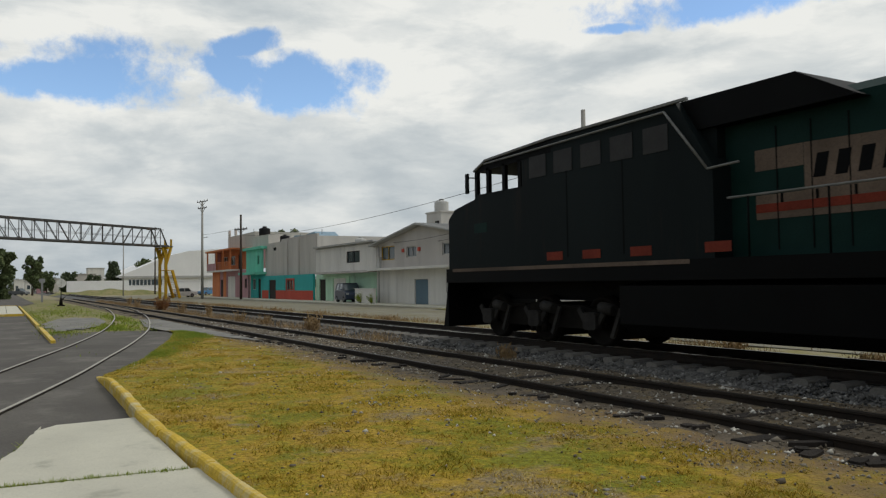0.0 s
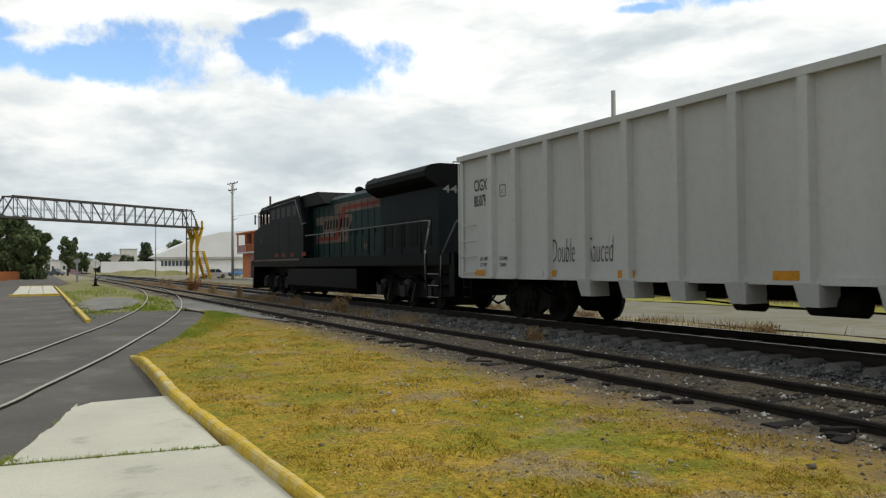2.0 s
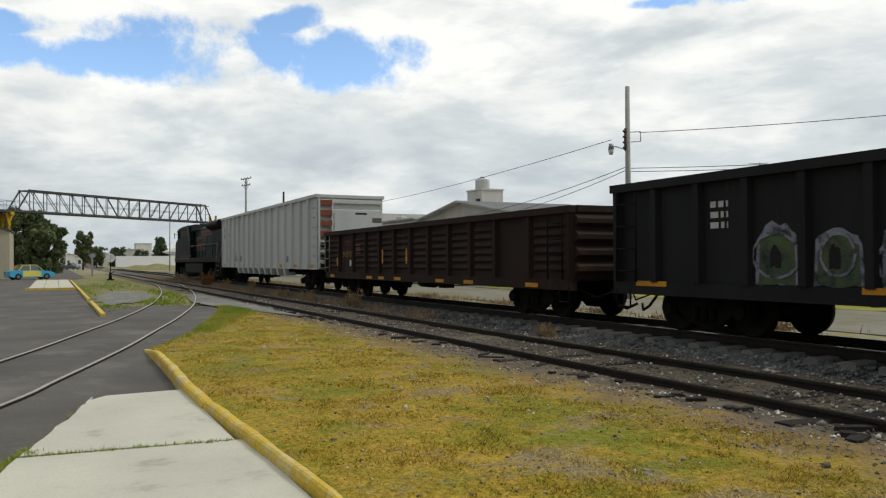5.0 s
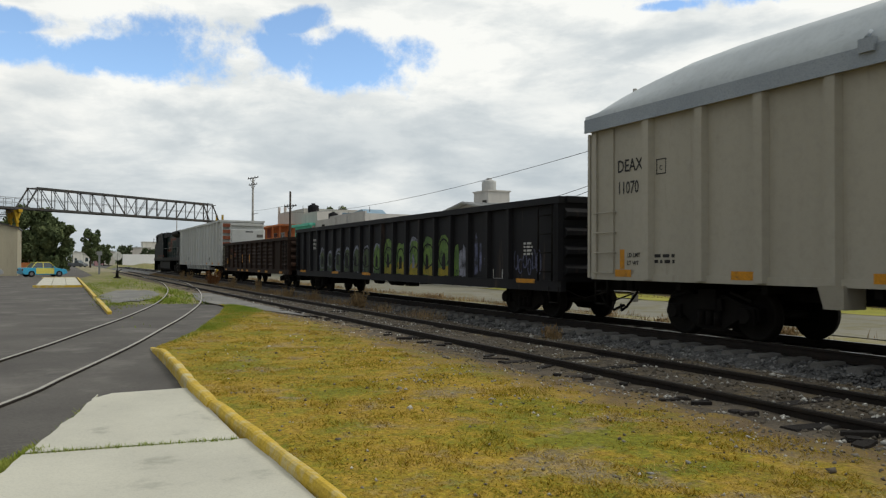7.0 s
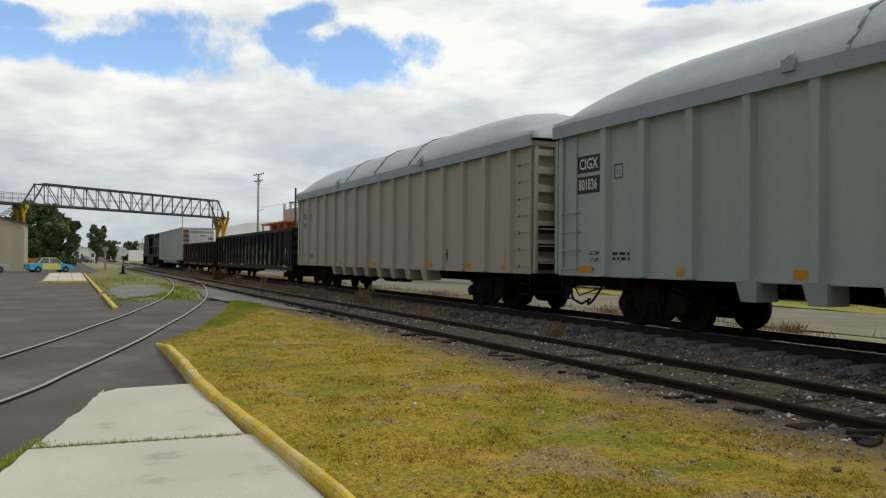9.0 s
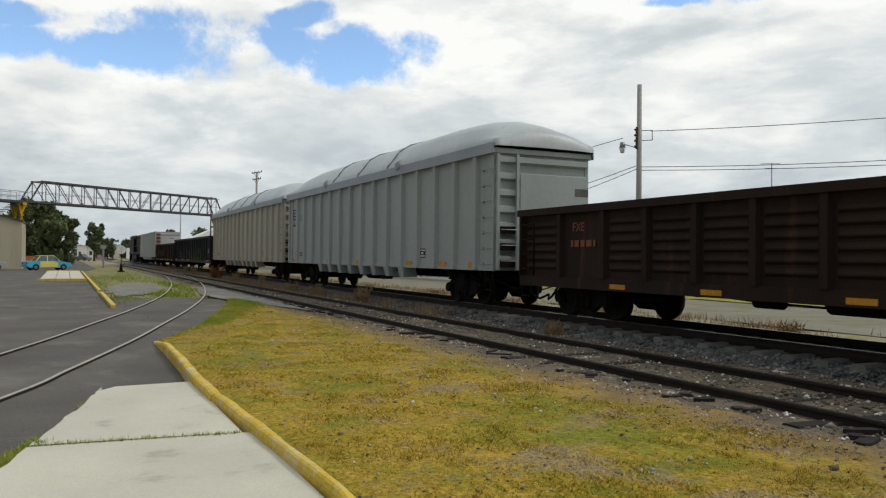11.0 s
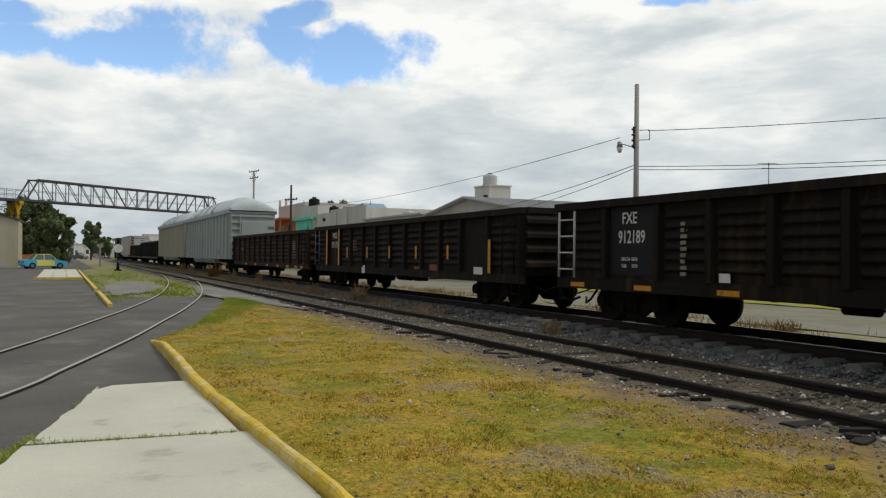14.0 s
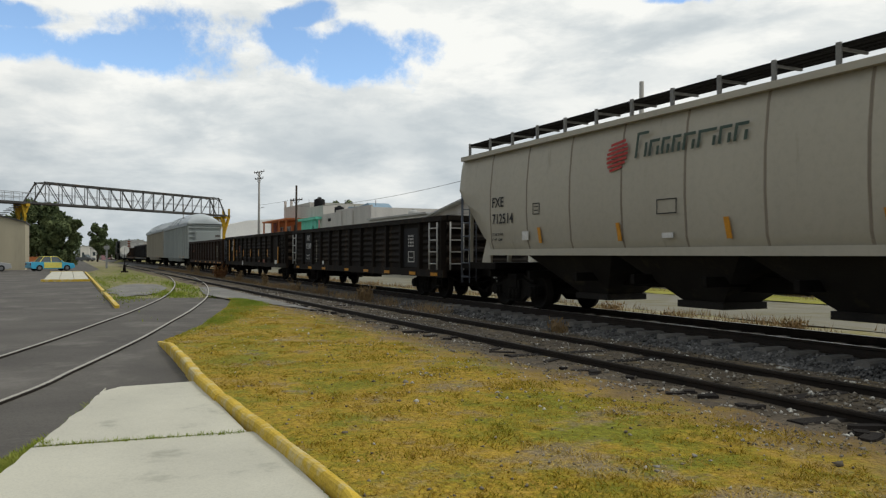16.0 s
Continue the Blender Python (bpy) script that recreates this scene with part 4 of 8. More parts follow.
    for d in (0.8, 3.9, 6.5, 10.2, 15.2, 17.8, L - (1.45 if cover else 1.08)):
        reflector(car, L, d, d + 0.5, 1.10, 1.25, face - 0.035)
    if cover and not board:
        reflector(car, L, L - 1.34, L - 1.18, 1.22, 1.64, face)
        reflector(car, L, 0.91, 1.05, 1.26, 1.66, face)
    p = Mesh().box(face, face - 0.004, h - 16.2, h - 16.75, 1.36, 1.66)
    part("placard", p, MAT["marking_black"], car, "small black and white placard")
    part("placard_mark", Mesh().box(face - 0.004, face - 0.007, h - 16.25, h - 16.70, 1.40, 1.44).box(face - 0.004, face - 0.007, h - 16.25, h - 16.70, 1.58, 1.62).box(face - 0.004, face - 0.007, h - 16.25, h - 16.30, 1.44, 1.58).box(face - 0.004, face - 0.007, h - 16.42, h - 16.6, 1.48, 1.54), MAT["white"], car)
    return car


def low_gondola(L, top, paint, label, lead="", number="", louvres=True, ribs=13, ladders=("under", "under"), board=False):
    """A low gondola with posts, pressed louvre panels and a heavy rim."""
    car = car_base("gondola_wagon", label, "freight wagon", "wagons of the train")
    zb, w, h = 0.82, 1.46, L / 2
    paint = MAT[paint]
    for s in (-1, 1):
        part("side", Mesh().box(s * (w - 0.05), s * w, -h, h, zb + 0.12, top), paint, car)
        part("end", Mesh().box(-w + 0.05, w - 0.05, s * (h - 0.06), s * h, zb + 0.12, top), paint, car)
    part("floor_plate", Mesh().box(-w + 0.05, w - 0.05, -h + 0.06, h - 0.06, zb + 0.10, zb + 0.22), paint, car)
    c = Mesh()
    for s in (-1, 1):
        c.box(s * (w - 0.08), s * (w + 0.14), -h - 0.02, h + 0.02, top - 0.10, top + 0.06)
        c.box(s * (w - 0.08), s * (w + 0.06), -h, h, zb - 0.11, zb + 0.14)
        c.box(-w + 0.08, w - 0.08, s * h - 0.05, s * h + 0.06, top - 0.08, top + 0.07)
    split_parts("rim_beam", c, paint, car)
    if louvres:
        n_mid = round((L - 6.72) / 1.36)
        posts = [0.12, 1.75] + [3.36 + (L - 6.72) * k / n_mid for k in range(n_mid + 1)] + [L - 1.75, L - 0.12]
    else:
        posts = [0.12 + i * (L - 0.24) / ribs for i in range(ribs + 1) if i != ribs - 1]
    last = len(posts) - 1
    for s in (-1, 1):
        for i, d in enumerate(posts):
            y = h - d
            r = Mesh()
            r.prism([(s * w, y - 0.11, zb + 0.14), (s * (w + 0.11), y - 0.07, zb + 0.14), (s * (w + 0.11), y + 0.07, zb + 0.14), (s * w, y + 0.11, zb + 0.14)], (0, 0, top - zb - 0.24))
            r.prism([(s * (w + 0.05), y - 0.11, zb + 0.14), (s * (w + 0.05), y + 0.11, zb + 0.14), (s * (w + 0.02), y + 0.05, zb - 0.12), (s * (w + 0.02), y - 0.05, zb - 0.12)], (-s * 0.12, 0, 0))
            part("post", r, paint, car, fix=True)
            skip = i in (1, last - 2)
            if louvres and i < last and not skip:
                y1 = h - posts[i + 1]
                lv = Mesh()
                n = 6
                for k in range(n):
                    z = zb + 0.28 + k * (top - zb - 0.52) / n
                    dz = (top - zb - 0.52) / n
                    lv.prism([(s * w, y - 0.16, z + 0.02), (s * (w + 0.055), y - 0.22, z + dz * 0.35), (s * (w + 0.055), y - 0.22, z + dz * 0.5), (s * w, y - 0.16, z + dz * 0.9)], (0, y1 - y + 0.34, 0))
                part("louvre_panel", lv, paint, car, "pressed louvre ribs between posts", fix=True)
    for s in (-1, 1):
        for k in range(4):
            z = zb + 0.25 + k * (top - zb - 0.3) / 4
            e = Mesh().prism([(-w + 0.03, s * h, z), (-w + 0.03, s * (h + 0.12), z + 0.08), (-w + 0.03, s * (h + 0.12), z + 0.18), (-w + 0.03, s * h, z + 0.28)], (2 * w - 0.06, 0, 0))
            part("end_beam", e, paint, car, fix=True)
        tone = ladders[0] if s > 0 else ladders[1]
        part("ladder", ladder_mesh(-w - 0.16, s * (h - 0.22), s * (h - 0.80), 0.95, top - 0.14, 4, 0.021 if tone == "ladder" else 0.017), MAT[tone], car, "side ladder with four rungs")
        if tone == "ladder" and s < 0:
            el = Mesh()
            for x in (-w + 0.1, -w + 0.55):
                el.bar((x, s * (h + 0.17), 0.95), (x, s * (h + 0.17), top - 0.14), 0.024, 6)
            for k in range(4):
                z = 0.95 + (top - 1.1) * (k + 0.5) / 4
                el.bar((-w + 0.1, s * (h + 0.17), z), (-w + 0.55, s * (h + 0.17), z), 0.018, 6)
            part("end_ladder", el, MAT[tone], car, "end ladder with four rungs")
        st = Mesh().pipe([(-w - 0.05, s * (h - 0.1), zb), (-w - 0.05, s * (h - 0.1), 0.45), (-w - 0.05, s * (h - 0.5), 0.45), (-w - 0.05, s * (h - 0.5), zb)], 0.02, 6)
        part("step", st, MAT["under"], car, "bent bar step")
        coupler(car, s * (h - 0.1), s)
    underframe(car, L, zb + 0.1)
    truck(car, h - 2.0)
    truck(car, -h + 2.3)
    face = -w - 0.001
    if number:
        if board:
            part("number_board", Mesh().box(face, face - 0.012, h - 1.88, h - 3.23, 1.05, top - 0.12), MAT["black"], car, "black number panel")
        mark(car, L, lead, 2.25, 2.10, 0.33, face - 0.012, "white", 1.0 if not board else 0.85)
        mark(car, L, number, 2.14, 1.70, 0.37, face - 0.012, "white", 0.74)
    return car


def placed(car, front, back):
    """Note where a wagon's middle is when the clip begins."""
    TRAIN.append((car, (front + back) / 2 - 8 * SPEED))
    car.matrix_basis = pose(MAIN, (front + back) / 2 - 8 * SPEED, 0)
    return car


def locomotive(L):
    car = car_base("locomotive", "dark green diesel freight locomotive with faded cream and red stripes", "locomotive", "")
    h = L / 2
    Y = lambda d: h - d
    # frame and walkway
    m = Mesh()
    m.box(-1.5, 1.5, Y(0.55), Y(L - 0.5), 1.38, 1.74)
    m.box(-0.6, 0.6, Y(0.6), Y(L - 0.6), 0.95, 1.38)
    part("frame", m, MAT["loco_black"], car, "black underframe and walkway")
    part("sill_stripe", Mesh().box(-1.505, -1.512, Y(0.9), Y(9.0), 1.66, 1.74), MAT["loco_cream"], car, "grimy pale stripe along the walkway edge")
    # cab and nose
    c = Mesh()
    c.prism([(-1.45, Y(0.62), 1.74), (-1.45, Y(0.62), 3.05), (-1.45, Y(0.95), 3.30), (-1.45, Y(1.95), 3.48), (-1.45, Y(1.98), 3.58), (-1.45, Y(4.0), 3.58), (-1.45, Y(4.0), 4.2), (-1.45, Y(5.1), 4.2), (-1.45, Y(5.1), 1.74)], (2.9, 0, 0))
    cab = part("cab", c, MAT["loco"], car, "wide-nosed dark green cab", fix=True)
    part("cab_roof", Mesh().prism([(-1.45, Y(2.06), 4.14), (-1.45, Y(2.1), 4.24), (-1.45, Y(2.5), 4.42), (-1.45, Y(5.1), 4.54), (-1.45, Y(5.1), 4.2), (-1.45, Y(2.06), 4.14)][:5], (2.9, 0, 0)), MAT["loco_black"], cab, "dark cab roof", fix=True)
    for sx in (-1, 1):
        for d in (2.02, 2.55, 3.25, 3.9):
            part("window_post", Mesh().box(sx * 1.36, sx * 1.45, Y(d) - 0.06, Y(d) + 0.06, 3.55, 4.22), MAT["loco_black"], cab)
    part("windscreen_post", Mesh().box(-0.1, 0.1, Y(2.05), Y(1.97), 3.55, 4.2), MAT["loco_black"], cab)
    part("roof_edge", Mesh().prism([(-1.5, Y(1.95), 4.20), (-1.5, Y(2.5), 4.42), (-1.5, Y(5.1), 4.54), (-1.5, Y(9.0), 4.57), (-1.5, Y(9.0), 4.52), (-1.5, Y(5.1), 4.49), (-1.5, Y(2.5), 4.37), (-1.5, Y(1.98), 4.16)], (0.06, 0, 0)), MAT["loco_rail"], cab, "pale rain gutter", fix=True)
    part("number_plate", Mesh().box(-1.452, -1.457, Y(1.9), Y(2.5), 2.62, 2.86), MAT["loco_green"], cab)
    mir = Mesh().bar((-1.45, Y(2.15), 4.0), (-1.72, Y(2.05), 4.0), 0.015).box(-1.75, -1.70, Y(1.98), Y(2.10), 3.6, 4.1)
    part("mirror", mir, MAT["loco_black"], cab)
    pl = Mesh()
    pl.prism([(-1.45, Y(0.55), 1.38), (-1.45, Y(0.45), 0.9), (-1.45, Y(0.3), 0.22), (-1.45, Y(0.55), 0.22)], (2.9, 0, 0))
    part("plough", pl, MAT["loco_black"], car, "black snow plough below the nose", fix=True)
    # raised equipment housing behind the cab
    b = Mesh()
    b.prism([(-1.45, Y(5.1), 1.74), (-1.45, Y(5.1), 4.53), (-1.45, Y(8.7), 4.55), (-1.45, Y(9.5), 3.3), (-1.45, Y(9.5), 1.74)], (1.2, 0, 0))
    b.box(-1.2, 1.3, Y(5.1), Y(9.4), 1.74, 4.52)
    part("equipment_housing", b, MAT["loco"], car, "flush dark green equipment housing", fix=True)
    split_parts("door_line", Mesh().box(-1.452, -1.456, Y(5.6), Y(5.63), 1.9, 4.2).box(-1.452, -1.456, Y(7.3), Y(7.33), 1.9, 4.2), MAT["loco_black"], car)
    for d in (4.9, 6.1, 7.5, 9.3):
        part("red_patch", Mesh().box(-1.452, -1.458, Y(d), Y(d + 0.55), 1.84, 2.02), MAT["loco_red"], car, "faded red hazard patch")
    for d in (4.3, 5.2, 6.1, 7.0, 7.9):
        part("side_grille", Mesh().box(-1.452, -1.462, Y(d), Y(d + 0.62), 3.72, 4.2), MAT["marking_black"], car)
    rail = Mesh().pipe([(-1.52, Y(2.5), 4.30), (-1.52, Y(8.5), 4.40), (-1.52, Y(9.45), 3.25), (-1.52, Y(10.1), 3.28)], 0.022, 6)
    part("grab_rail", rail, MAT["loco_rail"], car, "pale bent grab rail")
    # engine hood
    e = Mesh()
    e.prism([(-1.0, Y(9.4), 1.74), (-1.0, Y(9.4), 4.12), (-0.72, Y(9.4), 4.30), (0.72, Y(9.4), 4.30), (1.0, Y(9.4), 4.12), (1.0, Y(9.4), 1.74)], (0, Y(17.2) - Y(9.4), 0))
    hood = part("hood", e, MAT["loco_green"], car, "green engine hood with rows of doors", fix=True)
    part("housing_roof", Mesh().prism([(-1.3, Y(8.7), 4.56), (-1.3, Y(11.0), 4.56), (-1.3, Y(12.0), 4.0), (-1.3, Y(8.7), 4.0)], (2.6, 0, 0)), MAT["loco_black"], car, "black roof housing", fix=True)
    x = -1.004
    for bm in (Mesh().box(x, x - 0.004, Y(10.0), Y(13.9), 2.35, 2.75).prism([(x, Y(10.9), 2.75), (x, Y(13.9), 2.75), (x, Y(14.4), 3.2), (x, Y(14.3), 3.42), (x, Y(10.9), 3.5)], (-0.004, 0, 0)), Mesh().box(x, x - 0.004, Y(10.0), Y(10.89), 3.15, 3.5), Mesh().box(x, x - 0.004, Y(12.3), Y(17.15), 3.505, 3.92)):
        part("cream_band", bm, MAT["loco_cream"], hood, "faded cream lightning stripe", fix=True)
    x -= 0.005
    part("red_band", Mesh().box(x, x - 0.004, Y(10.0), Y(12.5), 2.46, 2.60).prism([(x, Y(12.3), 2.46), (x, Y(12.7), 2.46), (x, Y(13.75), 3.72), (x, Y(13.25), 3.72)], (-0.004, 0, 0)).box(x, x - 0.004, Y(13.25), Y(17.1), 3.62, 3.76), MAT["loco_red"], hood, "faded red stripe", fix=True)
    for d0, n in ((11.05, 5), (13.0, 3)):
        for i in range(n):
            d = d0 + i * 0.36
            w = Mesh().prism([(x, Y(d), 2.93), (x, Y(d + 0.2), 2.93), (x, Y(d + 0.28), 3.3), (x, Y(d + 0.08), 3.3)], (-0.004, 0, 0))
            part("name_bar", w, MAT["loco_black"], hood, "dark slanted bar of the painted name", fix=True)
    for i in range(11):
        d = 10.4 + i * 0.62
        part("hood_door", Mesh().box(-1.006, -1.014, Y(d), Y(d + 0.02), 1.85, 3.85).box(-1.006, -1.03, Y(d + 0.08), Y(d + 0.11), 2.6, 2.75), MAT["loco_black"], hood)
    part("stack", Mesh().prism([(-0.45, Y(14.5), 4.28), (-0.45, Y(14.55), 4.66), (-0.45, Y(15.3), 4.74), (-0.45, Y(15.75), 4.64), (-0.45, Y(15.8), 4.28)], (0.9, 0, 0)), MAT["loco_black"], hood, "black exhaust stack", fix=True)
    for px, d in ((-0.35, 13.6), (-0.3, 13.3), (0.1, 13.0)):
        part("horn", Mesh().bar((px, Y(d), 4.28), (px, Y(d), 4.44), 0.09, 10).bar((px, Y(d) - 0.16, 4.48), (px, Y(d) + 0.16, 4.48), 0.06, 10, 0.12), MAT["loco_black"], hood)
    # radiator end with flared top
    r = Mesh()
    r.box(-1.0, 1.0, Y(17.2), Y(21.69), 1.74, 3.86)
    part("rear_hood", r, MAT["loco"], car, "dark rear hood")
    rf = Mesh()
    rf.prism([(-1.0, Y(16.9), 3.80), (-1.34, Y(16.9), 3.98), (-1.46, Y(16.9), 4.10), (-1.48, Y(16.9), 4.26), (-1.38, Y(16.9), 4.41), (-1.2, Y(16.9), 4.48), (-0.95, Y(16.9), 4.52), (0.95, Y(16.9), 4.52), (1.2, Y(16.9), 4.48), (1.38, Y(16.9), 4.41), (1.48, Y(16.9), 4.26), (1.46, Y(16.9), 4.10), (1.34, Y(16.9), 3.98), (1.0, Y(16.9), 3.80)], (0, Y(21.7) - Y(16.9), 0))
    rad = part("radiator", rf, MAT["loco_black"], car, "flared black radiator housing", fix=True)
    for z in (4.28, 4.06):
        part("rear_headlight", Mesh().bar((0.86, Y(21.66), z), (0.86, Y(21.76), z), 0.09, 14), MAT["white"], car, "round rear lamp")
    part("roof_grab", Mesh().pipe([(-0.4, Y(21.55), 4.42), (-0.4, Y(21.55), 4.60), (0.15, Y(21.55), 4.60), (0.15, Y(21.55), 4.42)], 0.018, 5), MAT["loco_rail"], car)
    lettering("4414", 0.33, (-0.86, Y(21.7) - 0.01, 3.62), 90, 0, MAT["loco_rail"], car, "road_number", 1.6)
    for k in range(4):
        part("grille", Mesh().box(-1.0, -1.012, Y(17.6 + k), Y(18.2 + k), 2.0, 2.9), MAT["loco_black"], car)
    for k in range(6):
        part("rung", Mesh().pipe([(0.05, Y(21.7), 1.95 + k * 0.42), (0.05, Y(21.77), 1.95 + k * 0.42), (0.62, Y(21.77), 1.95 + k * 0.42), (0.62, Y(21.7), 1.95 + k * 0.42)], 0.014, 5), MAT["loco_rail"], car)
    # walkway handrail with stanchions and white end posts
    hr = Mesh().pipe([(-1.46, Y(9.8), 2.72), (-1.46, Y(21.6), 2.74)], 0.02, 6)
    part("handrail", hr, MAT["loco_rail"], car, "pale handrail along the walkway")
    for k in range(9):
        d = 10.2 + k * 1.4
        part("stanchion", Mesh().bar((-1.46, Y(d), 1.74), (-1.46, Y(d), 2.72), 0.018, 6), MAT["loco_black"], car)
    part("end_handrail", Mesh().pipe([(-1.46, Y(21.5), 2.74), (-1.46, Y(22.0), 2.72), (-1.48, Y(21.95), 2.5), (-1.5, Y(21.75), 1.85), (-1.5, Y(21.75), 0.95)], 0.025, 6), MAT["loco_rail"], car, "white bent step rail")
    part("end_handrail", Mesh().pipe([(-1.5, Y(22.75), 1.05), (-1.5, Y(22.8), 1.65), (-1.4, Y(23.55), 2.62), (-1.2, Y(23.7), 2.65), (-0.4, Y(23.7), 2.6)], 0.025, 6), MAT["loco_rail"], car, "white bent step rail")
    for x0 in (-1.3, -0.9, -0.5, 0.5, 0.9):
        part("end_stanchion", Mesh().bar((x0, Y(23.65), 1.74), (x0, Y(23.65), 2.65), 0.02, 6), MAT["loco_black"], car)
    stp = Mesh()
    for k in range(4):
        stp.box(-1.52, -1.2, Y(21.9), Y(22.7), 0.42 + k * 0.34, 0.46 + k * 0.34)
    stp.box(-1.5, -1.46, Y(21.75), Y(21.85), 0.4, 1.74).box(-1.5, -1.46, Y(22.72), Y(22.8), 0.4, 1.74).box(-1.2, -1.15, Y(21.8), Y(22.8), 0.4, 1.74)
    split_parts("step", stp, MAT["loco_black"], car, "black stepwell plate")
    part("step_edge", Mesh().box(-1.52, -1.53, Y(21.95), Y(22.65), 0.44, 0.455).box(-1.52, -1.53, Y(21.95), Y(22.65), 0.78, 0.795).box(-1.52, -1.53, Y(21.95), Y(22.65), 1.12, 1.135), MAT["ladder"], car)
    part("rear_buffer_beam", Mesh().box(-1.5, 1.5, Y(23.3), Y(23.6), 0.5, 1.74), MAT["loco_black"], car)
    tk = Mesh()
    tk.prism([(-1.48, Y(7.2), 0.55), (-1.48, Y(7.2), 1.28), (-0.9, Y(7.2), 1.36), (0.9, Y(7.2), 1.36), (1.48, Y(7.2), 1.28), (1.48, Y(7.2), 0.55), (1.1, Y(7.2), 0.32), (-1.1, Y(7.2), 0.32)], (0, Y(16.0) - Y(7.2), 0))
    part("fuel_tank", tk, MAT["loco_black"], car, "black fuel tank between the bogies", fix=True)
    part("lettering_a", Mesh().box(-1.006, -1.010, Y(15.6), Y(15.66), 2.0, 2.25).box(-1.006, -1.010, Y(15.8), Y(15.86), 2.0, 2.25).box(-1.006, -1.010, Y(15.66), Y(15.8), 2.1, 2.14), MAT["loco_cream"], car)
    for d in (4.0, 19.4):
        truck(car, Y(d), 0.53, (-1.95, 0.0, 1.95))
        for a in (-1.95, 0.0, 1.95):
            mot = Mesh().bar((-0.6, Y(d) + a + 0.45, 0.46), (0.6, Y(d) + a + 0.45, 0.46), 0.36, 12)
            mot.box(-0.62, 0.62, Y(d) + a - 0.15, Y(d) + a + 0.4, 0.13, 0.7)
            part("traction_motor", mot, MAT["under"], car, "grimy motor between the wheels")
            part("brake_cylinder", Mesh().bar((-1.16, Y(d) + a - 0.75, 0.78), (-1.16, Y(d) + a - 0.35, 0.84), 0.12, 10).beam((-1.12, Y(d) + a - 0.9, 0.82), (-1.12, Y(d) + a - 0.62, 0.22), 0.06, 0.09), MAT["loco_iron"], car, "dusty brake cylinder and hanger")
            part("axle_box", Mesh().chamfer(-1.2, -1.02, Y(d) + a - 0.2, Y(d) + a + 0.2, 0.36, 0.72, 0.05).beam((-1.1, Y(d) + a - 0.42, 0.80), (-1.1, Y(d) + a - 0.2, 0.5), 0.06, 0.12).beam((-1.1, Y(d) + a + 0.42, 0.80), (-1.1, Y(d) + a + 0.2, 0.5), 0.06, 0.12), MAT["loco_iron"], car, "dusty cast axle box")
    coupler(car, h - 0.5, 1)
    coupler(car, -h + 0.4, -1)
    return car


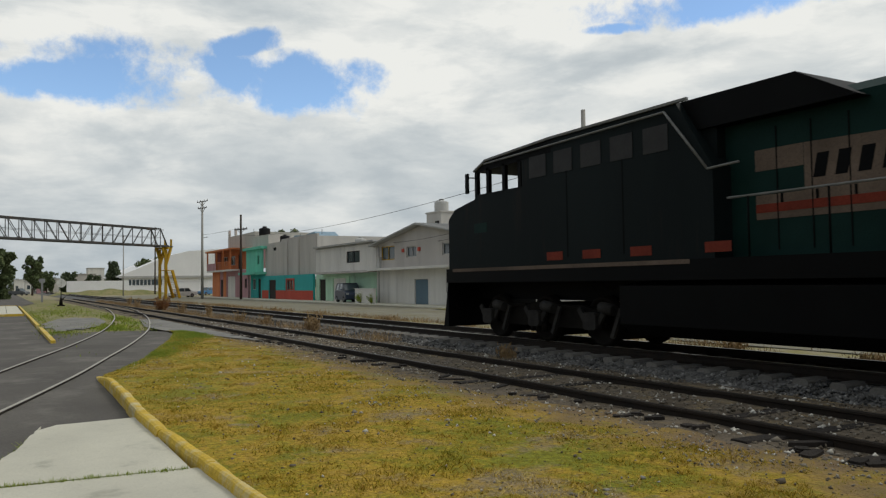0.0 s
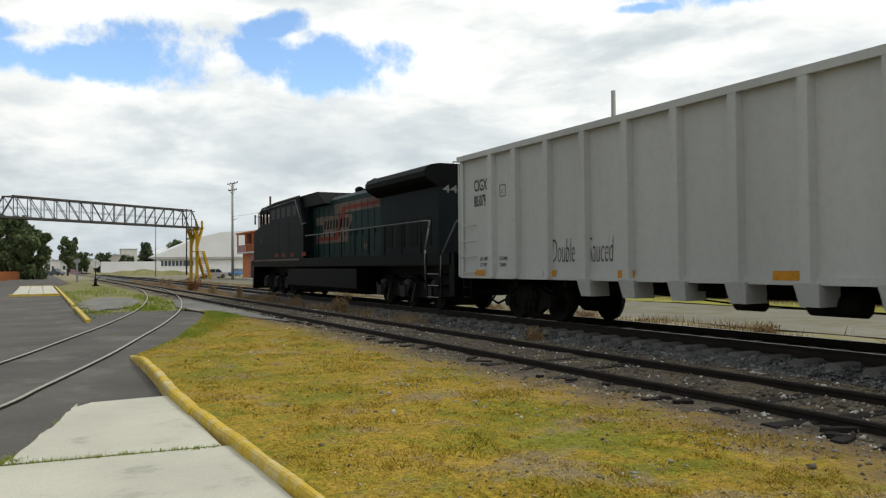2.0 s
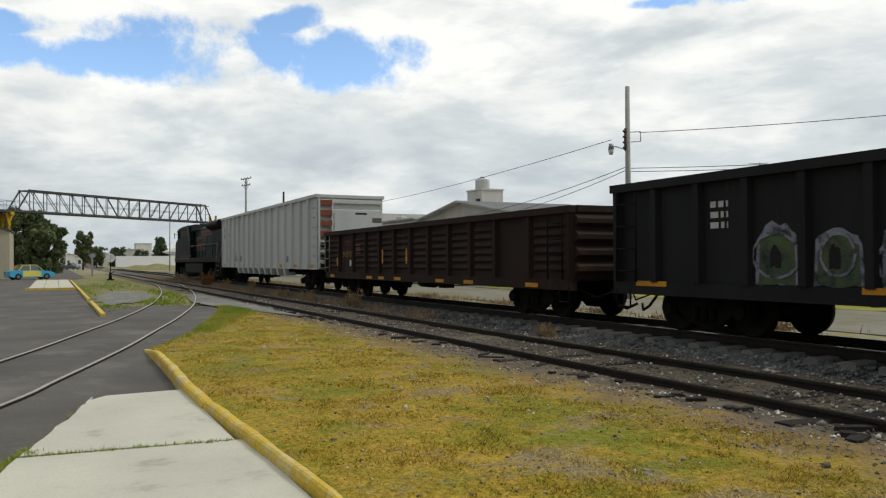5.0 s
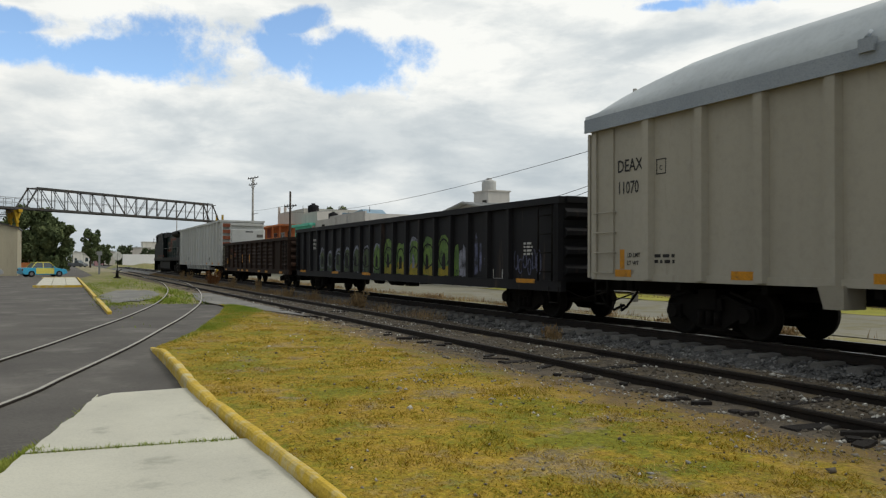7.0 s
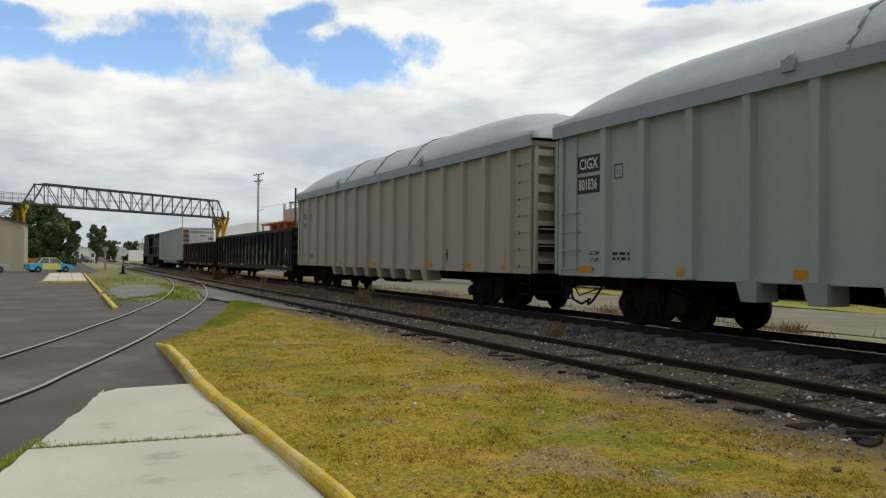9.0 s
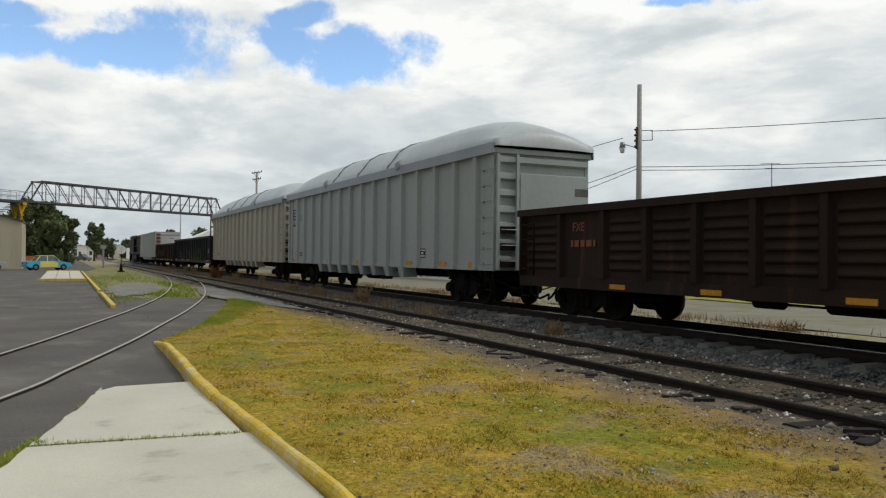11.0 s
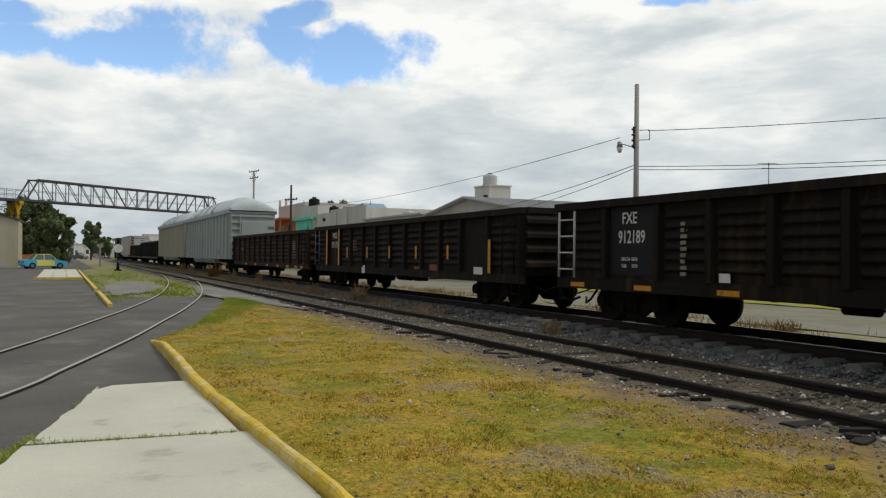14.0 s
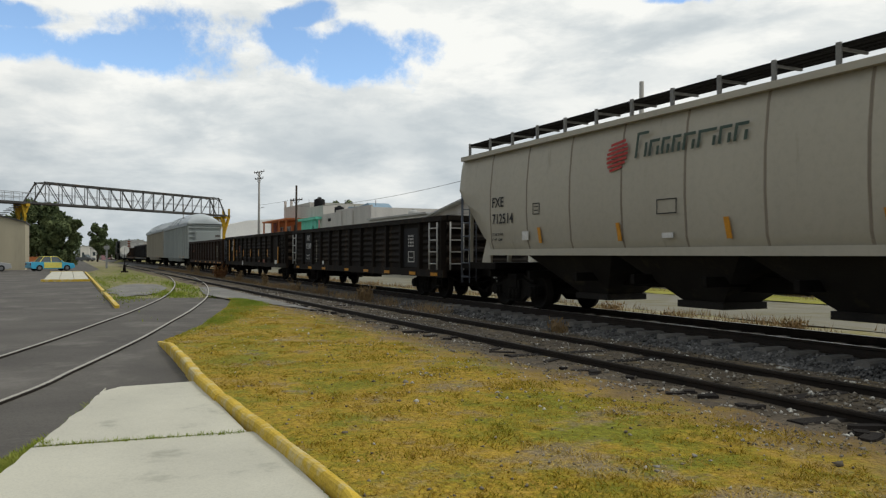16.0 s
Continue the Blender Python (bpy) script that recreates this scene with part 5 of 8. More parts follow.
def covered_hopper(L):
    """A covered hopper with round sides, slope ends, roof walk and discharge bays."""
    car = car_base("covered_hopper_wagon", "cream covered hopper wagon with a red emblem and roof walkway", "freight wagon", "wagons of the train")
    h = L / 2
    zs, zr = 1.42, 4.16
    prof = [(-1.42, zs), (-1.53, 1.75), (-1.58, 2.5), (-1.57, 3.2), (-1.50, 3.9), (-1.44, zr)]
    full = prof + [(-1.0, 4.30), (0, 4.36), (1.0, 4.30)] + [(-x, z) for x, z in prof[::-1]]
    rings = []
    for y, cut in ((h - 0.1, 3.3), (h - 0.45, 2.9), (h - 1.5, 1.9), (h - 1.8, zs), (0, zs), (-h + 1.8, zs), (-h + 1.5, 1.9), (-h + 0.45, 2.9), (-h + 0.1, 3.3)):
        rings.append([(x, y, max(z, cut)) for x, z in full])
    body = Mesh().loft(rings, smooth=True)
    ob = part("body", body, MAT["hopper"], car, "smooth cream curved steel side", fix=True)
    for i in range(9):
        y = h - 1.95 - i * (L - 3.9) / 8
        for s in (-1, 1):
            seam = Mesh()
            pts = [(s * abs(x), z) for x, z in prof]
            for (xa, za), (xb, zb) in zip(pts, pts[1:]):
                seam.prism([(xa, y - 0.03, za), (xa + s * 0.006, y - 0.02, za), (xa + s * 0.006, y + 0.02, za), (xa, y + 0.03, za)], (xb - xa, 0, zb - za))
            part("seam", seam, MAT["seam_grime"], ob, "welded panel seam", fix=True)
    sl = Mesh()
    for s in (-1, 1):
        sl.box(s * 1.38, s * 1.60, -h + 1.7, h - 1.7, 1.40, 1.56)
        sl.box(s * 1.42, s * 1.58, -h + 0.2, h - 0.2, zr - 0.04, zr + 0.08)
    split_parts("side_sill", sl, MAT["hopper"], car, "cream side sill and eave rail")
    split_parts("end_platform", Mesh().box(-1.45, 1.45, h - 2.0, h, 1.02, 1.2).box(-1.45, 1.45, -h, -h + 2.0, 1.02, 1.2), MAT["under"], car, "dark end platform")
    for s in (-1, 1):
        gus = Mesh().prism([(-1.45, s * (h - 1.75), 1.2), (-1.45, s * (h - 1.25), 1.2), (-1.45, s * (h - 1.55), 1.9), (-1.45, s * (h - 1.75), 1.9)], (0.06, 0, 0))
        part("gusset", gus, MAT["hopper"], car, fix=True)
        for x in (-1.3, 0, 1.3):
            part("end_post", Mesh().beam((x, s * (h - 0.3), 1.2), (x, s * (h - 0.35), 3.0), 0.1, 0.1), MAT["hopper"], car, fix=True)
        part("ladder", ladder_mesh(-1.5, s * (h - 0.1), s * (h - 0.6), 0.6, 3.3, 7, 0.014), MAT["ladder_blue"], car, "grey side ladder")
        el = Mesh()
        for x in (-1.4, -0.95):
            el.bar((x, s * (h + 0.02), 0.6), (x, s * (h + 0.02), 3.4), 0.02, 6)
        for k in range(7):
            el.bar((-1.4, s * (h + 0.02), 0.75 + k * 0.4), (-0.95, s * (h + 0.02), 0.75 + k * 0.4), 0.016, 6)
        part("end_ladder", el, MAT["ladder_blue"], car, "grey end ladder")
        coupler(car, s * (h - 0.1), s)
    # roof walk
    wk = Mesh()
    for x in (-1.22, -1.0, -0.8, -0.6, 0.75, 1.15):
        wk.box(x - 0.02, x + 0.02, -h + 0.1, h - 0.1, 4.60, 4.65)
    n = int(L / 0.07)
    for i in range(n):
        y = -h + 0.1 + i * (L - 0.2) / n
        wk.box(-1.22, -0.6, y, y + 0.022, 4.60, 4.645)
    part("roof_walk", wk, MAT["under"], car, "dark open grating along the roof")
    for i in range(16):
        y = h - 0.15 - i * 1.21
        part("walk_bracket", Mesh().box(-1.28, -1.23, y - 0.04, y + 0.04, 4.20, 4.67).box(-1.26, -0.6, y - 0.025, y + 0.025, 4.555, 4.598), MAT["walk_steel"], car, "pale grey roof walk bracket")
    part("roof_hatch", Mesh().box(-0.45, 0.45, -h + 1, h - 1, 4.34, 4.46), MAT["hopper"], car, "long trough hatch")
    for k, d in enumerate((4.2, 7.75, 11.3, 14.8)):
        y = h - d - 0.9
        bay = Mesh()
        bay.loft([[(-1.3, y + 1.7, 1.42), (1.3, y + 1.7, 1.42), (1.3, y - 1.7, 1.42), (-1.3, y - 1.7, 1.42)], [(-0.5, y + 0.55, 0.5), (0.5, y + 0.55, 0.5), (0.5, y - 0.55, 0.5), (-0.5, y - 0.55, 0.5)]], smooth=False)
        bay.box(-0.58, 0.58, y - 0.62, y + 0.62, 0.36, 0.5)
        # the dark under the body is painted into the bay's colour
        part("discharge_bay", bay, MAT["bay"], car, "tapering hopper bay with gate, shade under the wagon painted into its colour", fix=True)
    underframe(car, L, 1.0, False)
    truck(car, h - 2.3)
    truck(car, -h + 2.3)
    x = -1.59
    lettering("FXE", 0.37, (x, h - 2.05, 2.68), 90, -90, MAT["marking_black"], car, "lettering", 1.02)
    lettering("712514", 0.37, (x, h - 2.07, 2.24), 90, -90, MAT["marking_black"], car, "lettering", 0.98)
    lettering("LD LMT 224000", 0.10, (x + 0.015, h - 2.05, 1.92), 90, -90, MAT["marking_black"], car, "lettering", 0.85)
    lettering("LT WT   62000", 0.10, (x + 0.015, h - 2.05, 1.78), 90, -90, MAT["marking_black"], car, "lettering", 0.85)
    # emblem: red striped disc and dark bars for the operator's name
    em = Mesh()
    for k in range(7):
        z = 3.74 - k * 0.088
        half = 0.34 * math.sqrt(max(0.05, 1 - ((k - 2.8) / 3.9) ** 2))
        c = 7.35 + 0.05 * (3 - k) / 3
        em.prism([(x - 0.004, h - c + half, z - 0.01), (x - 0.004, h - c - half, z + 0.05), (x - 0.004, h - c - half, z - 0.005), (x - 0.004, h - c + half, z - 0.065)], (-0.005, 0, 0))
    part("emblem", em, MAT["logo_red"], car, "red striped round emblem", fix=True)
    d = 7.9
    for wdt, hgt in ((0.34, 0.50), (0.28, 0.31), (0.22, 0.31), (0.22, 0.31), (0.30, 0.31), (0.44, 0.31), (0.28, 0.31), (0.30, 0.31)):
        t_, z0, z1 = 0.055, 3.36, 3.36 + hgt
        nm = Mesh()
        lean = lambda p, z: (x, h - p - (z - z0) * 0.2, z)
        for a0, a1, b0, b1 in ((0, t_ * 1.2, z0, z1), (wdt - t_ * 1.2, wdt, z0, z0 + hgt * 0.55), (t_ * 1.2, wdt, z1 - t_, z1)):
            nm.prism([lean(d + a0, b0), lean(d + a1, b0), lean(d + a1, b1), lean(d + a0, b1)], (-0.006, 0, 0))
        part("name_bar", nm, MAT["logo_green"], car, "dark green slanted bars of the painted name", fix=True)
        d += wdt + 0.07
    for dd in (4.3, 7.3, 10.25, 13.2, 16.0):
        part("reflector", Mesh().prism([(-1.585, h - dd, 2.08), (-1.585, h - dd - 0.12, 2.08), (-1.575, h - dd - 0.2, 1.7), (-1.575, h - dd - 0.08, 1.7)], (-0.012, 0, 0)), MAT["orange"], car, "orange reflective strip", fix=True)
    fr = Mesh()
    for a, b, c0, c1 in ((8.55, 9.1, 2.47, 2.49), (8.55, 9.1, 2.2, 2.22), (8.55, 8.57, 2.2, 2.49), (9.08, 9.1, 2.2, 2.49), (4.1, 4.4, 2.66, 2.68), (4.1, 4.4, 2.40, 2.42), (4.1, 4.12, 2.42, 2.66), (4.38, 4.4, 2.42, 2.66), (4.16, 4.34, 2.58, 2.60), (4.16, 4.34, 2.49, 2.51)):
        fr.box(-1.592, -1.597, h - a, h - b, c0, c1)
    part("panel_outline", fr, MAT["marking_black"], car)
    split_parts("placard", Mesh().box(-1.585, -1.59, h - 3.6, h - 3.9, 1.78, 2.0).box(-1.585, -1.59, h - 8.7, h - 9.0, 1.74, 1.84), MAT["white"], car, "white paper placards")
    return car


def scribble(car, L, d0, d1, z0, z1, x, mat, seed, n, name="graffiti", label="", r=0.012):
    """Spray lines as loops of thin round stroke lying on the side."""
    rr = random.Random(seed)
    m = Mesh()
    for i in range(n):
        d = d0 + (d1 - d0) * (i + 0.5) / n
        a, b = (d1 - d0) / n * rr.uniform(0.3, 0.6), (z1 - z0) * rr.uniform(0.25, 0.5)
        zc = (z0 + z1) / 2 + rr.uniform(-0.1, 0.1)
        ph, turns = rr.uniform(0, 6), rr.uniform(0.6, 1.3)
        pts = [(d + a * math.sin(ph + turns * 6.28 * k / 12), zc + b * math.cos(ph + turns * 6.28 * k / 12 * rr.uniform(0.98, 1.02))) for k in range(13)]
        for (p, q), (p2, q2) in zip(pts, pts[1:]):
            w = Vector((p2 - p, q2 - q))
            if w.length < 1e-4:
                continue
            w = Vector((-w.y, w.x)).normalized() * r
            m.prism([(x, L / 2 - p - w.x, q + w.y), (x, L / 2 - p2 - w.x, q2 + w.y), (x, L / 2 - p2 + w.x, q2 - w.y), (x, L / 2 - p + w.x, q - w.y)], (-0.004, 0, 0))
    return part(name, m, MAT[mat], car, label, fix=True)


# the order of the train, with where each vehicle's ends stand along the line
loco = placed(locomotive(23.9), 114.8, 90.9)
g = tall_gondola(21.55, "grey_paint", "tall light grey ribbed open gondola wagon", False, "CIGX", "803079", False, 0)
placed(g, 90.75, 69.2)
L = 21.55
lettering("Double", 0.78, (-1.508, L / 2 - 4.2, 1.42), 90, -90, MAT["marking_black"], g, "graffiti", 0.37, "thin black sprayed words", 0.2)
lettering("Sauced", 0.78, (-1.508, L / 2 - 5.52, 1.42), 90, -90, MAT["marking_black"], g, "graffiti", 0.37, "thin black sprayed words", 0.2)
for k in range(-1, 3):
    part("red_band", Mesh().box(-1.44, -0.9, -L / 2 - 0.112, -L / 2 - 0.165, 2.95 + k * 0.45, 3.2 + k * 0.45), MAT["rust_red"], g, "rust-red band on the end")
part("reporting_bars", Mesh().box(0.2, 0.75, -L / 2 - 0.119, -L / 2 - 0.122, 3.48, 3.56), MAT["marking_black"], g)

L = 17.5
g = placed(low_gondola(L, 2.56, "brown", "worn dark brown gondola wagon with louvred sides", ladders=("ladder_pale", "under")), 68.05, 50.55)
mark(g, L, "FXE", 2.32, 1.98, 0.32, -1.48, "faint_red", 1.2)
mark(g, L, "913710", 2.12, 1.55, 0.33, -1.48, "faint_orange", 0.95)
bars(g, L, 3.75, 4.15, 1.65, 2.05, -1.53, 4, "rust_red", 3)
part("paper_label", Mesh().prism([(-1.48, L / 2 - 2.85, 1.2), (-1.48, L / 2 - 3.15, 1.2), (-1.48, L / 2 - 3.2, 1.42), (-1.48, L / 2 - 2.9, 1.45)], (-0.006, 0, 0)), MAT["white"], g, "torn white paper label", fix=True)
for d, za, zb_ in ((1.62, 1.2, 1.55), (6.45, 1.3, 1.78), (8.5, 1.3, 1.8)):
    reflector(g, L, d, d + 0.1, za, zb_, -1.575)
for d in (0.6, 4.8, 5.95, 7.4, 10.6, 12.4, 15.6):
    reflector(g, L, d, d + 0.55, 0.75, 0.85, -1.525)

L = 22.3
MAT["graf_green"] = material("faded_green_spray", (0.17, 0.28, 0.055), (0.08, 0.15, 0.05), 0.7, scale=2.5, bump=0.0, spots=(0.03, 0.04, 0.03), spot_amount=0.45, spot_scale=1.2)
MAT["graf_moss"] = material("faded_moss_spray", (0.085, 0.12, 0.05), (0.05, 0.075, 0.045), 0.7, scale=2.5, bump=0.0, spots=(0.025, 0.03, 0.03), spot_amount=0.6, spot_scale=1.2)
MAT["graf_pale"] = material("faded_pale_spray", (0.30, 0.31, 0.38), (0.15, 0.16, 0.2), 0.7, scale=3, bump=0.0, spots=(0.03, 0.03, 0.035), spot_amount=0.6, spot_scale=1.4)
MAT["graf_yellow"] = material("faded_yellow_spray", (0.40, 0.30, 0.03), (0.22, 0.20, 0.03), 0.7, scale=3, bump=0.0, spots=(0.05, 0.06, 0.03), spot_amount=0.4, spot_scale=1.4)
MAT["graf_blue"] = material("faded_lilac_spray", (0.19, 0.20, 0.34), (0.09, 0.10, 0.17), 0.7, scale=3, bump=0.0, spots=(0.03, 0.03, 0.035), spot_amount=0.75, spot_scale=1.4)
g = placed(low_gondola(L, 2.86, "black", "black gondola wagon with faded green and yellow spray paint", louvres=False, ribs=20), 49.1, 26.8)
rr = random.Random(11)
step = (L - 0.24) / 20


def arch(d0, d1, z0, z1, x, mat, label, name="spray_paint"):
    """A sprayed letter: a patch with a ragged round top, lying on the side."""
    n = 9
    pts = [(d0 + (d1 - d0) * k / 5, z0 + rr.uniform(-0.03, 0.03)) for k in range(6)]
    for k in range(n + 1):
        u = math.pi * k / n
        pts.append(((d0 + d1) / 2 + (d1 - d0) / 2 * math.cos(u) * rr.uniform(0.9, 1.0), z1 - 0.34 * (z1 - z0) * (1 - math.sin(u)) + rr.uniform(-0.05, 0.05)))
    part(name, Mesh().prism([(x, L / 2 - p, q) for p, q in pts], (-0.003, 0, 0)), MAT[mat], g, label, fix=True)


TOPS = (1.98, 1.85, 1.95, 1.96, 1.98, 2.0, 2.06, 2.2, 2.02, 2.22, 2.2, 2.22, 2.1, 2.2)
for k, top in enumerate(TOPS):
    d0 = 0.12 + (3 + k) * step + 0.13
    d1 = d0 + step - 0.26
    if k == 13:
        for q in range(3):
            c = d0 + 0.15 + 0.28 * q
            arch(c, c + rr.uniform(0.1, 0.2), 1.05 + 0.1 * q, top - 0.25 * q, -1.462, "graf_blue", "pale lilac sprayed drips")
        continue
    if k == 12:
        arch(d0, d0 + 0.3, 1.0, 1.9, -1.462, "graf_green", "faded green spray paint")
        for q in range(3):
            arch(d0 + 0.3 + 0.2 * q, d0 + 0.5 + 0.2 * q, 0.98, 1.75 + 0.15 * q, -1.462, "graf_pale", "lilac sprayed drips")
        continue
    arch(d0, d1, 0.98, top, -1.462, "graf_pale" if k < 7 or k == 9 else "graf_green", "faded pale edge of a sprayed letter")
    arch(d0 + 0.07, d1 - 0.06, 0.98, top - 0.1, -1.466, "graf_moss" if k < 6 else "graf_green", "faded green spray paint")
    if k >= 7:
        arch(d0 + 0.04, d1 - 0.04, 0.96, 1.32 + rr.uniform(-0.06, 0.14), -1.470, "graf_yellow", "faded yellow spray paint")
    e0 = d0 + rr.uniform(0.2, 0.32)
    arch(e0, e0 + rr.uniform(0.16, 0.26), 1.15 + rr.uniform(0, 0.12), 1.55 + rr.uniform(0, 0.15), -1.474, "black" if k != 9 else "graf_pale", "dark gap inside a sprayed letter")
    scribble(g, L, d0, d1, 1.05, top - 0.1, -1.478, "black" if k > 2 else "graf_pale", k, 1, "spray_outline", r=0.022)
scribble(g, L, 20.15, 21.4, 1.05, 1.7, -1.465, "graf_blue", 44, 6, "spray_outline", "pale sprayed tangle", 0.016)
bars(g, L, 20.62, 21.02, 1.55, 1.9, -1.47, 4, "ladder", 8)
bars(g, L, 2.6, 3.0, 1.9, 2.45, -1.47, 3, "ladder", 9)
for d in (0.7, 5.5, 9.2, 20.37):
    reflector(g, L, d, d + 0.85, 0.88, 0.98, -1.53)
part("panel_outline", Mesh().box(-1.47, -1.474, L / 2 - 19.1, L / 2 - 19.13, 0.95, 1.2).box(-1.47, -1.474, L / 2 - 19.57, L / 2 - 19.6, 0.95, 1.2).box(-1.47, -1.474, L / 2 - 19.1, L / 2 - 19.6, 0.93, 0.97), MAT["ladder"], g)

placed(tall_gondola(21.48, "beige", "tall beige ribbed wagon under a domed grey lid", True, "DEAX", "11070", False, 0), 25.63, 4.15)
placed(tall_gondola(21.2, "grey_blue", "tall blue-grey ribbed wagon under a domed grey lid", True, "CIGX", "801836", True, 0), 2.97, -18.25)

L = 17.5
g = placed(low_gondola(L, 2.52, "brown", "rusty brown gondola wagon with louvred sides"), -19.55, -37.05)
mark(g, L, "FXE", 2.2, 2.0, 0.28, -1.48, "rust_red", 0.95)
bars(g, L, 2.15, 3.05, 1.6, 1.85, -1.48, 1, "rust_red", 14)
bars(g, L, 14.6, 15.1, 1.62, 2.1, -1.49, 5, "ladder_pale", 12)
part("panel_outline", Mesh().box(-1.49, -1.494, L / 2 - 14.6, L / 2 - 15.1, 1.22, 1.25).box(-1.49, -1.494, L / 2 - 14.6, L / 2 - 15.1, 1.38, 1.40).box(-1.49, -1.494, L / 2 - 14.6, L / 2 - 15.1, 1.53, 1.56).box(-1.49, -1.494, L / 2 - 14.6, L / 2 - 14.63, 1.25, 1.53).box(-1.49, -1.494, L / 2 - 14.84, L / 2 - 14.86, 1.25, 1.53).box(-1.49, -1.494, L / 2 - 15.07, L / 2 - 15.1, 1.25, 1.53), MAT["ladder_pale"], g)
for d in (3.6, 6.2, 9.1, 11.5, 13.5, 15.1, 16.1):
    reflector(g, L, d, d + 0.5, 0.75, 0.85, -1.525)

g = placed(low_gondola(L, 2.58, "brown_dark", "dark brown gondola wagon with upright yellow bars", "FXE", "911119", True, 13, ("ladder_blue", "under")), -38.25, -55.75)
for d in (1.66, 3.27):
    reflector(g, L, d, d + 0.17, 0.98, 2.46, -1.575, "tall yellow panel edge")
for d in (4.37, 6.62, 8.83, 11.1, 13.4):
    reflector(g, L, d, d + 0.12, 1.3, 1.72, -1.58, "upright yellow reflective bar")
reflector(g, L, 15.88, 16.02, 0.95, 1.85, -1.58, "upright yellow reflective bar")
split_parts("paper_label", Mesh().box(-1.53, -1.534, L / 2 - 6.0, L / 2 - 6.34, 0.72, 1.02).box(-1.53, -1.534, L / 2 - 15.0, L / 2 - 15.5, 0.9, 1.1), MAT["white"], g, "white label plate")
bars(g, L, 5.0, 5.4, 1.55, 2.0, -1.53, 4, "rust_red", 21)
reflector(g, L, 12.1, 12.75, 0.95, 1.14, -1.525, "rusty orange patch", "rust_red")
reflector(g, L, 10.9, 11.3, 0.97, 1.05, -1.525, "rusty orange patch", "rust_red")

g = placed(low_gondola(L, 2.56, "brown_dark", "dark brown gondola wagon with black number panel and pale ladders", "FXE", "912189", True, 15, ("ladder", "ladder"), True), -57.3, -74.8)
lettering("LIM CGA  88550", 0.10, (-1.49, L / 2 - 2.25, 1.34), 90, -90, MAT["white"], g, "lettering", 0.72)
lettering("TARA       30750", 0.10, (-1.49, L / 2 - 2.25, 1.20), 90, -90, MAT["white"], g, "lettering", 0.72)
part("number_board", Mesh().box(-1.462, -1.48, L / 2 - 14.3, L / 2 - 15.62, 1.0, 2.3), MAT["black"], g, "black stencil panel")
bars(g, L, 14.7, 15.15, 1.66, 2.1, -1.482, 4, "ladder", 31)
part("panel_outline", Mesh().box(-1.482, -1.486, L / 2 - 14.7, L / 2 - 15.22, 1.16, 1.2).box(-1.482, -1.486, L / 2 - 14.7, L / 2 - 15.22, 1.50, 1.53).box(-1.482, -1.486, L / 2 - 14.7, L / 2 - 14.74, 1.2, 1.5).box(-1.482, -1.486, L / 2 - 15.18, L / 2 - 15.22, 1.2, 1.5).box(-1.482, -1.486, L / 2 - 14.8, L / 2 - 15.1, 1.3, 1.33), MAT["ladder"], g)
for d in (0.55, 2.7, 4.9, 8.1, 10.4, 12.6, 14.9, 16.6):
    reflector(g, L, d, d + 0.5, 0.75, 0.85, -1.525)
part("paper_label", Mesh().box(-1.53, -1.534, L / 2 - 4.95, L / 2 - 5.2, 0.98, 1.14), MAT["white"], g, "white label plate")

bars(g, L, 4.0, 4.16, 1.05, 2.1, -1.53, 9, "ladder_pale", 41)
placed(covered_hopper(18.6), -75.9, -94.5)


# ---- near ground: kerb, pavement slabs, sleepers ----
kerb = tagged(empty("kerb"), "weathered yellow-painted concrete kerb", kind="structure")
y = 14.9
k = 0
while y > -8:
    ln = (1.15, 1.0, 1.25, 0.95)[k % 4] * 1.9
    m = Mesh()
    rings = []
    for q in range(13):
        yy = y - (ln - 0.014) * q / 12
        end = 0.012 if q in (0, 12) else 0.0
        low = 0.11 * max(0.0, min(1.0, (yy - 13.6) / 1.3))
        a_, b_, c_ = (0.016 * noise.noise((yy * 1.9, 3.0 * i, 0.4)) + 0.008 * noise.noise((yy * 7.0, 3.0 * i, 2.4)) for i in range(3))
        j = 0.008 * math.sin(k * 2.3) + 0.105 * max(0.0, min(1.0, (8.6 - yy) / 3.8)) + 0.05 * max(0.0, min(1.0, (yy - 9.5) / 4.0))
        top = KERB_Z - low + 0.6 * c_ - end
        rings.append([(px, yy, pz) for px, pz in ((1.395 + 1.3 * j, -0.30), (1.398 + 1.3 * j + a_, top - 0.045), (1.412 + 1.3 * j + a_, top - 0.012), (1.44 + 1.2 * j + a_, top), (1.50 + j + b_, top - 0.004), (1.528 + j + b_, top - 0.02), (1.54 + j, -0.30))])
    m.loft(rings, smooth=False)
    part("kerbstone", m, MAT["kerb_yellow"], kerb, fix=True)
    y -= ln
    k += 1
part("kerbstone", Mesh().prism([(1.465, 14.91, -0.30), (1.47, 15.05, -0.30), (1.53, 15.10, -0.30), (1.57, 15.05, -0.30), (1.58, 14.91, -0.30)], (0, 0, 0.10)), MAT["kerb_yellow"], kerb, fix=True)

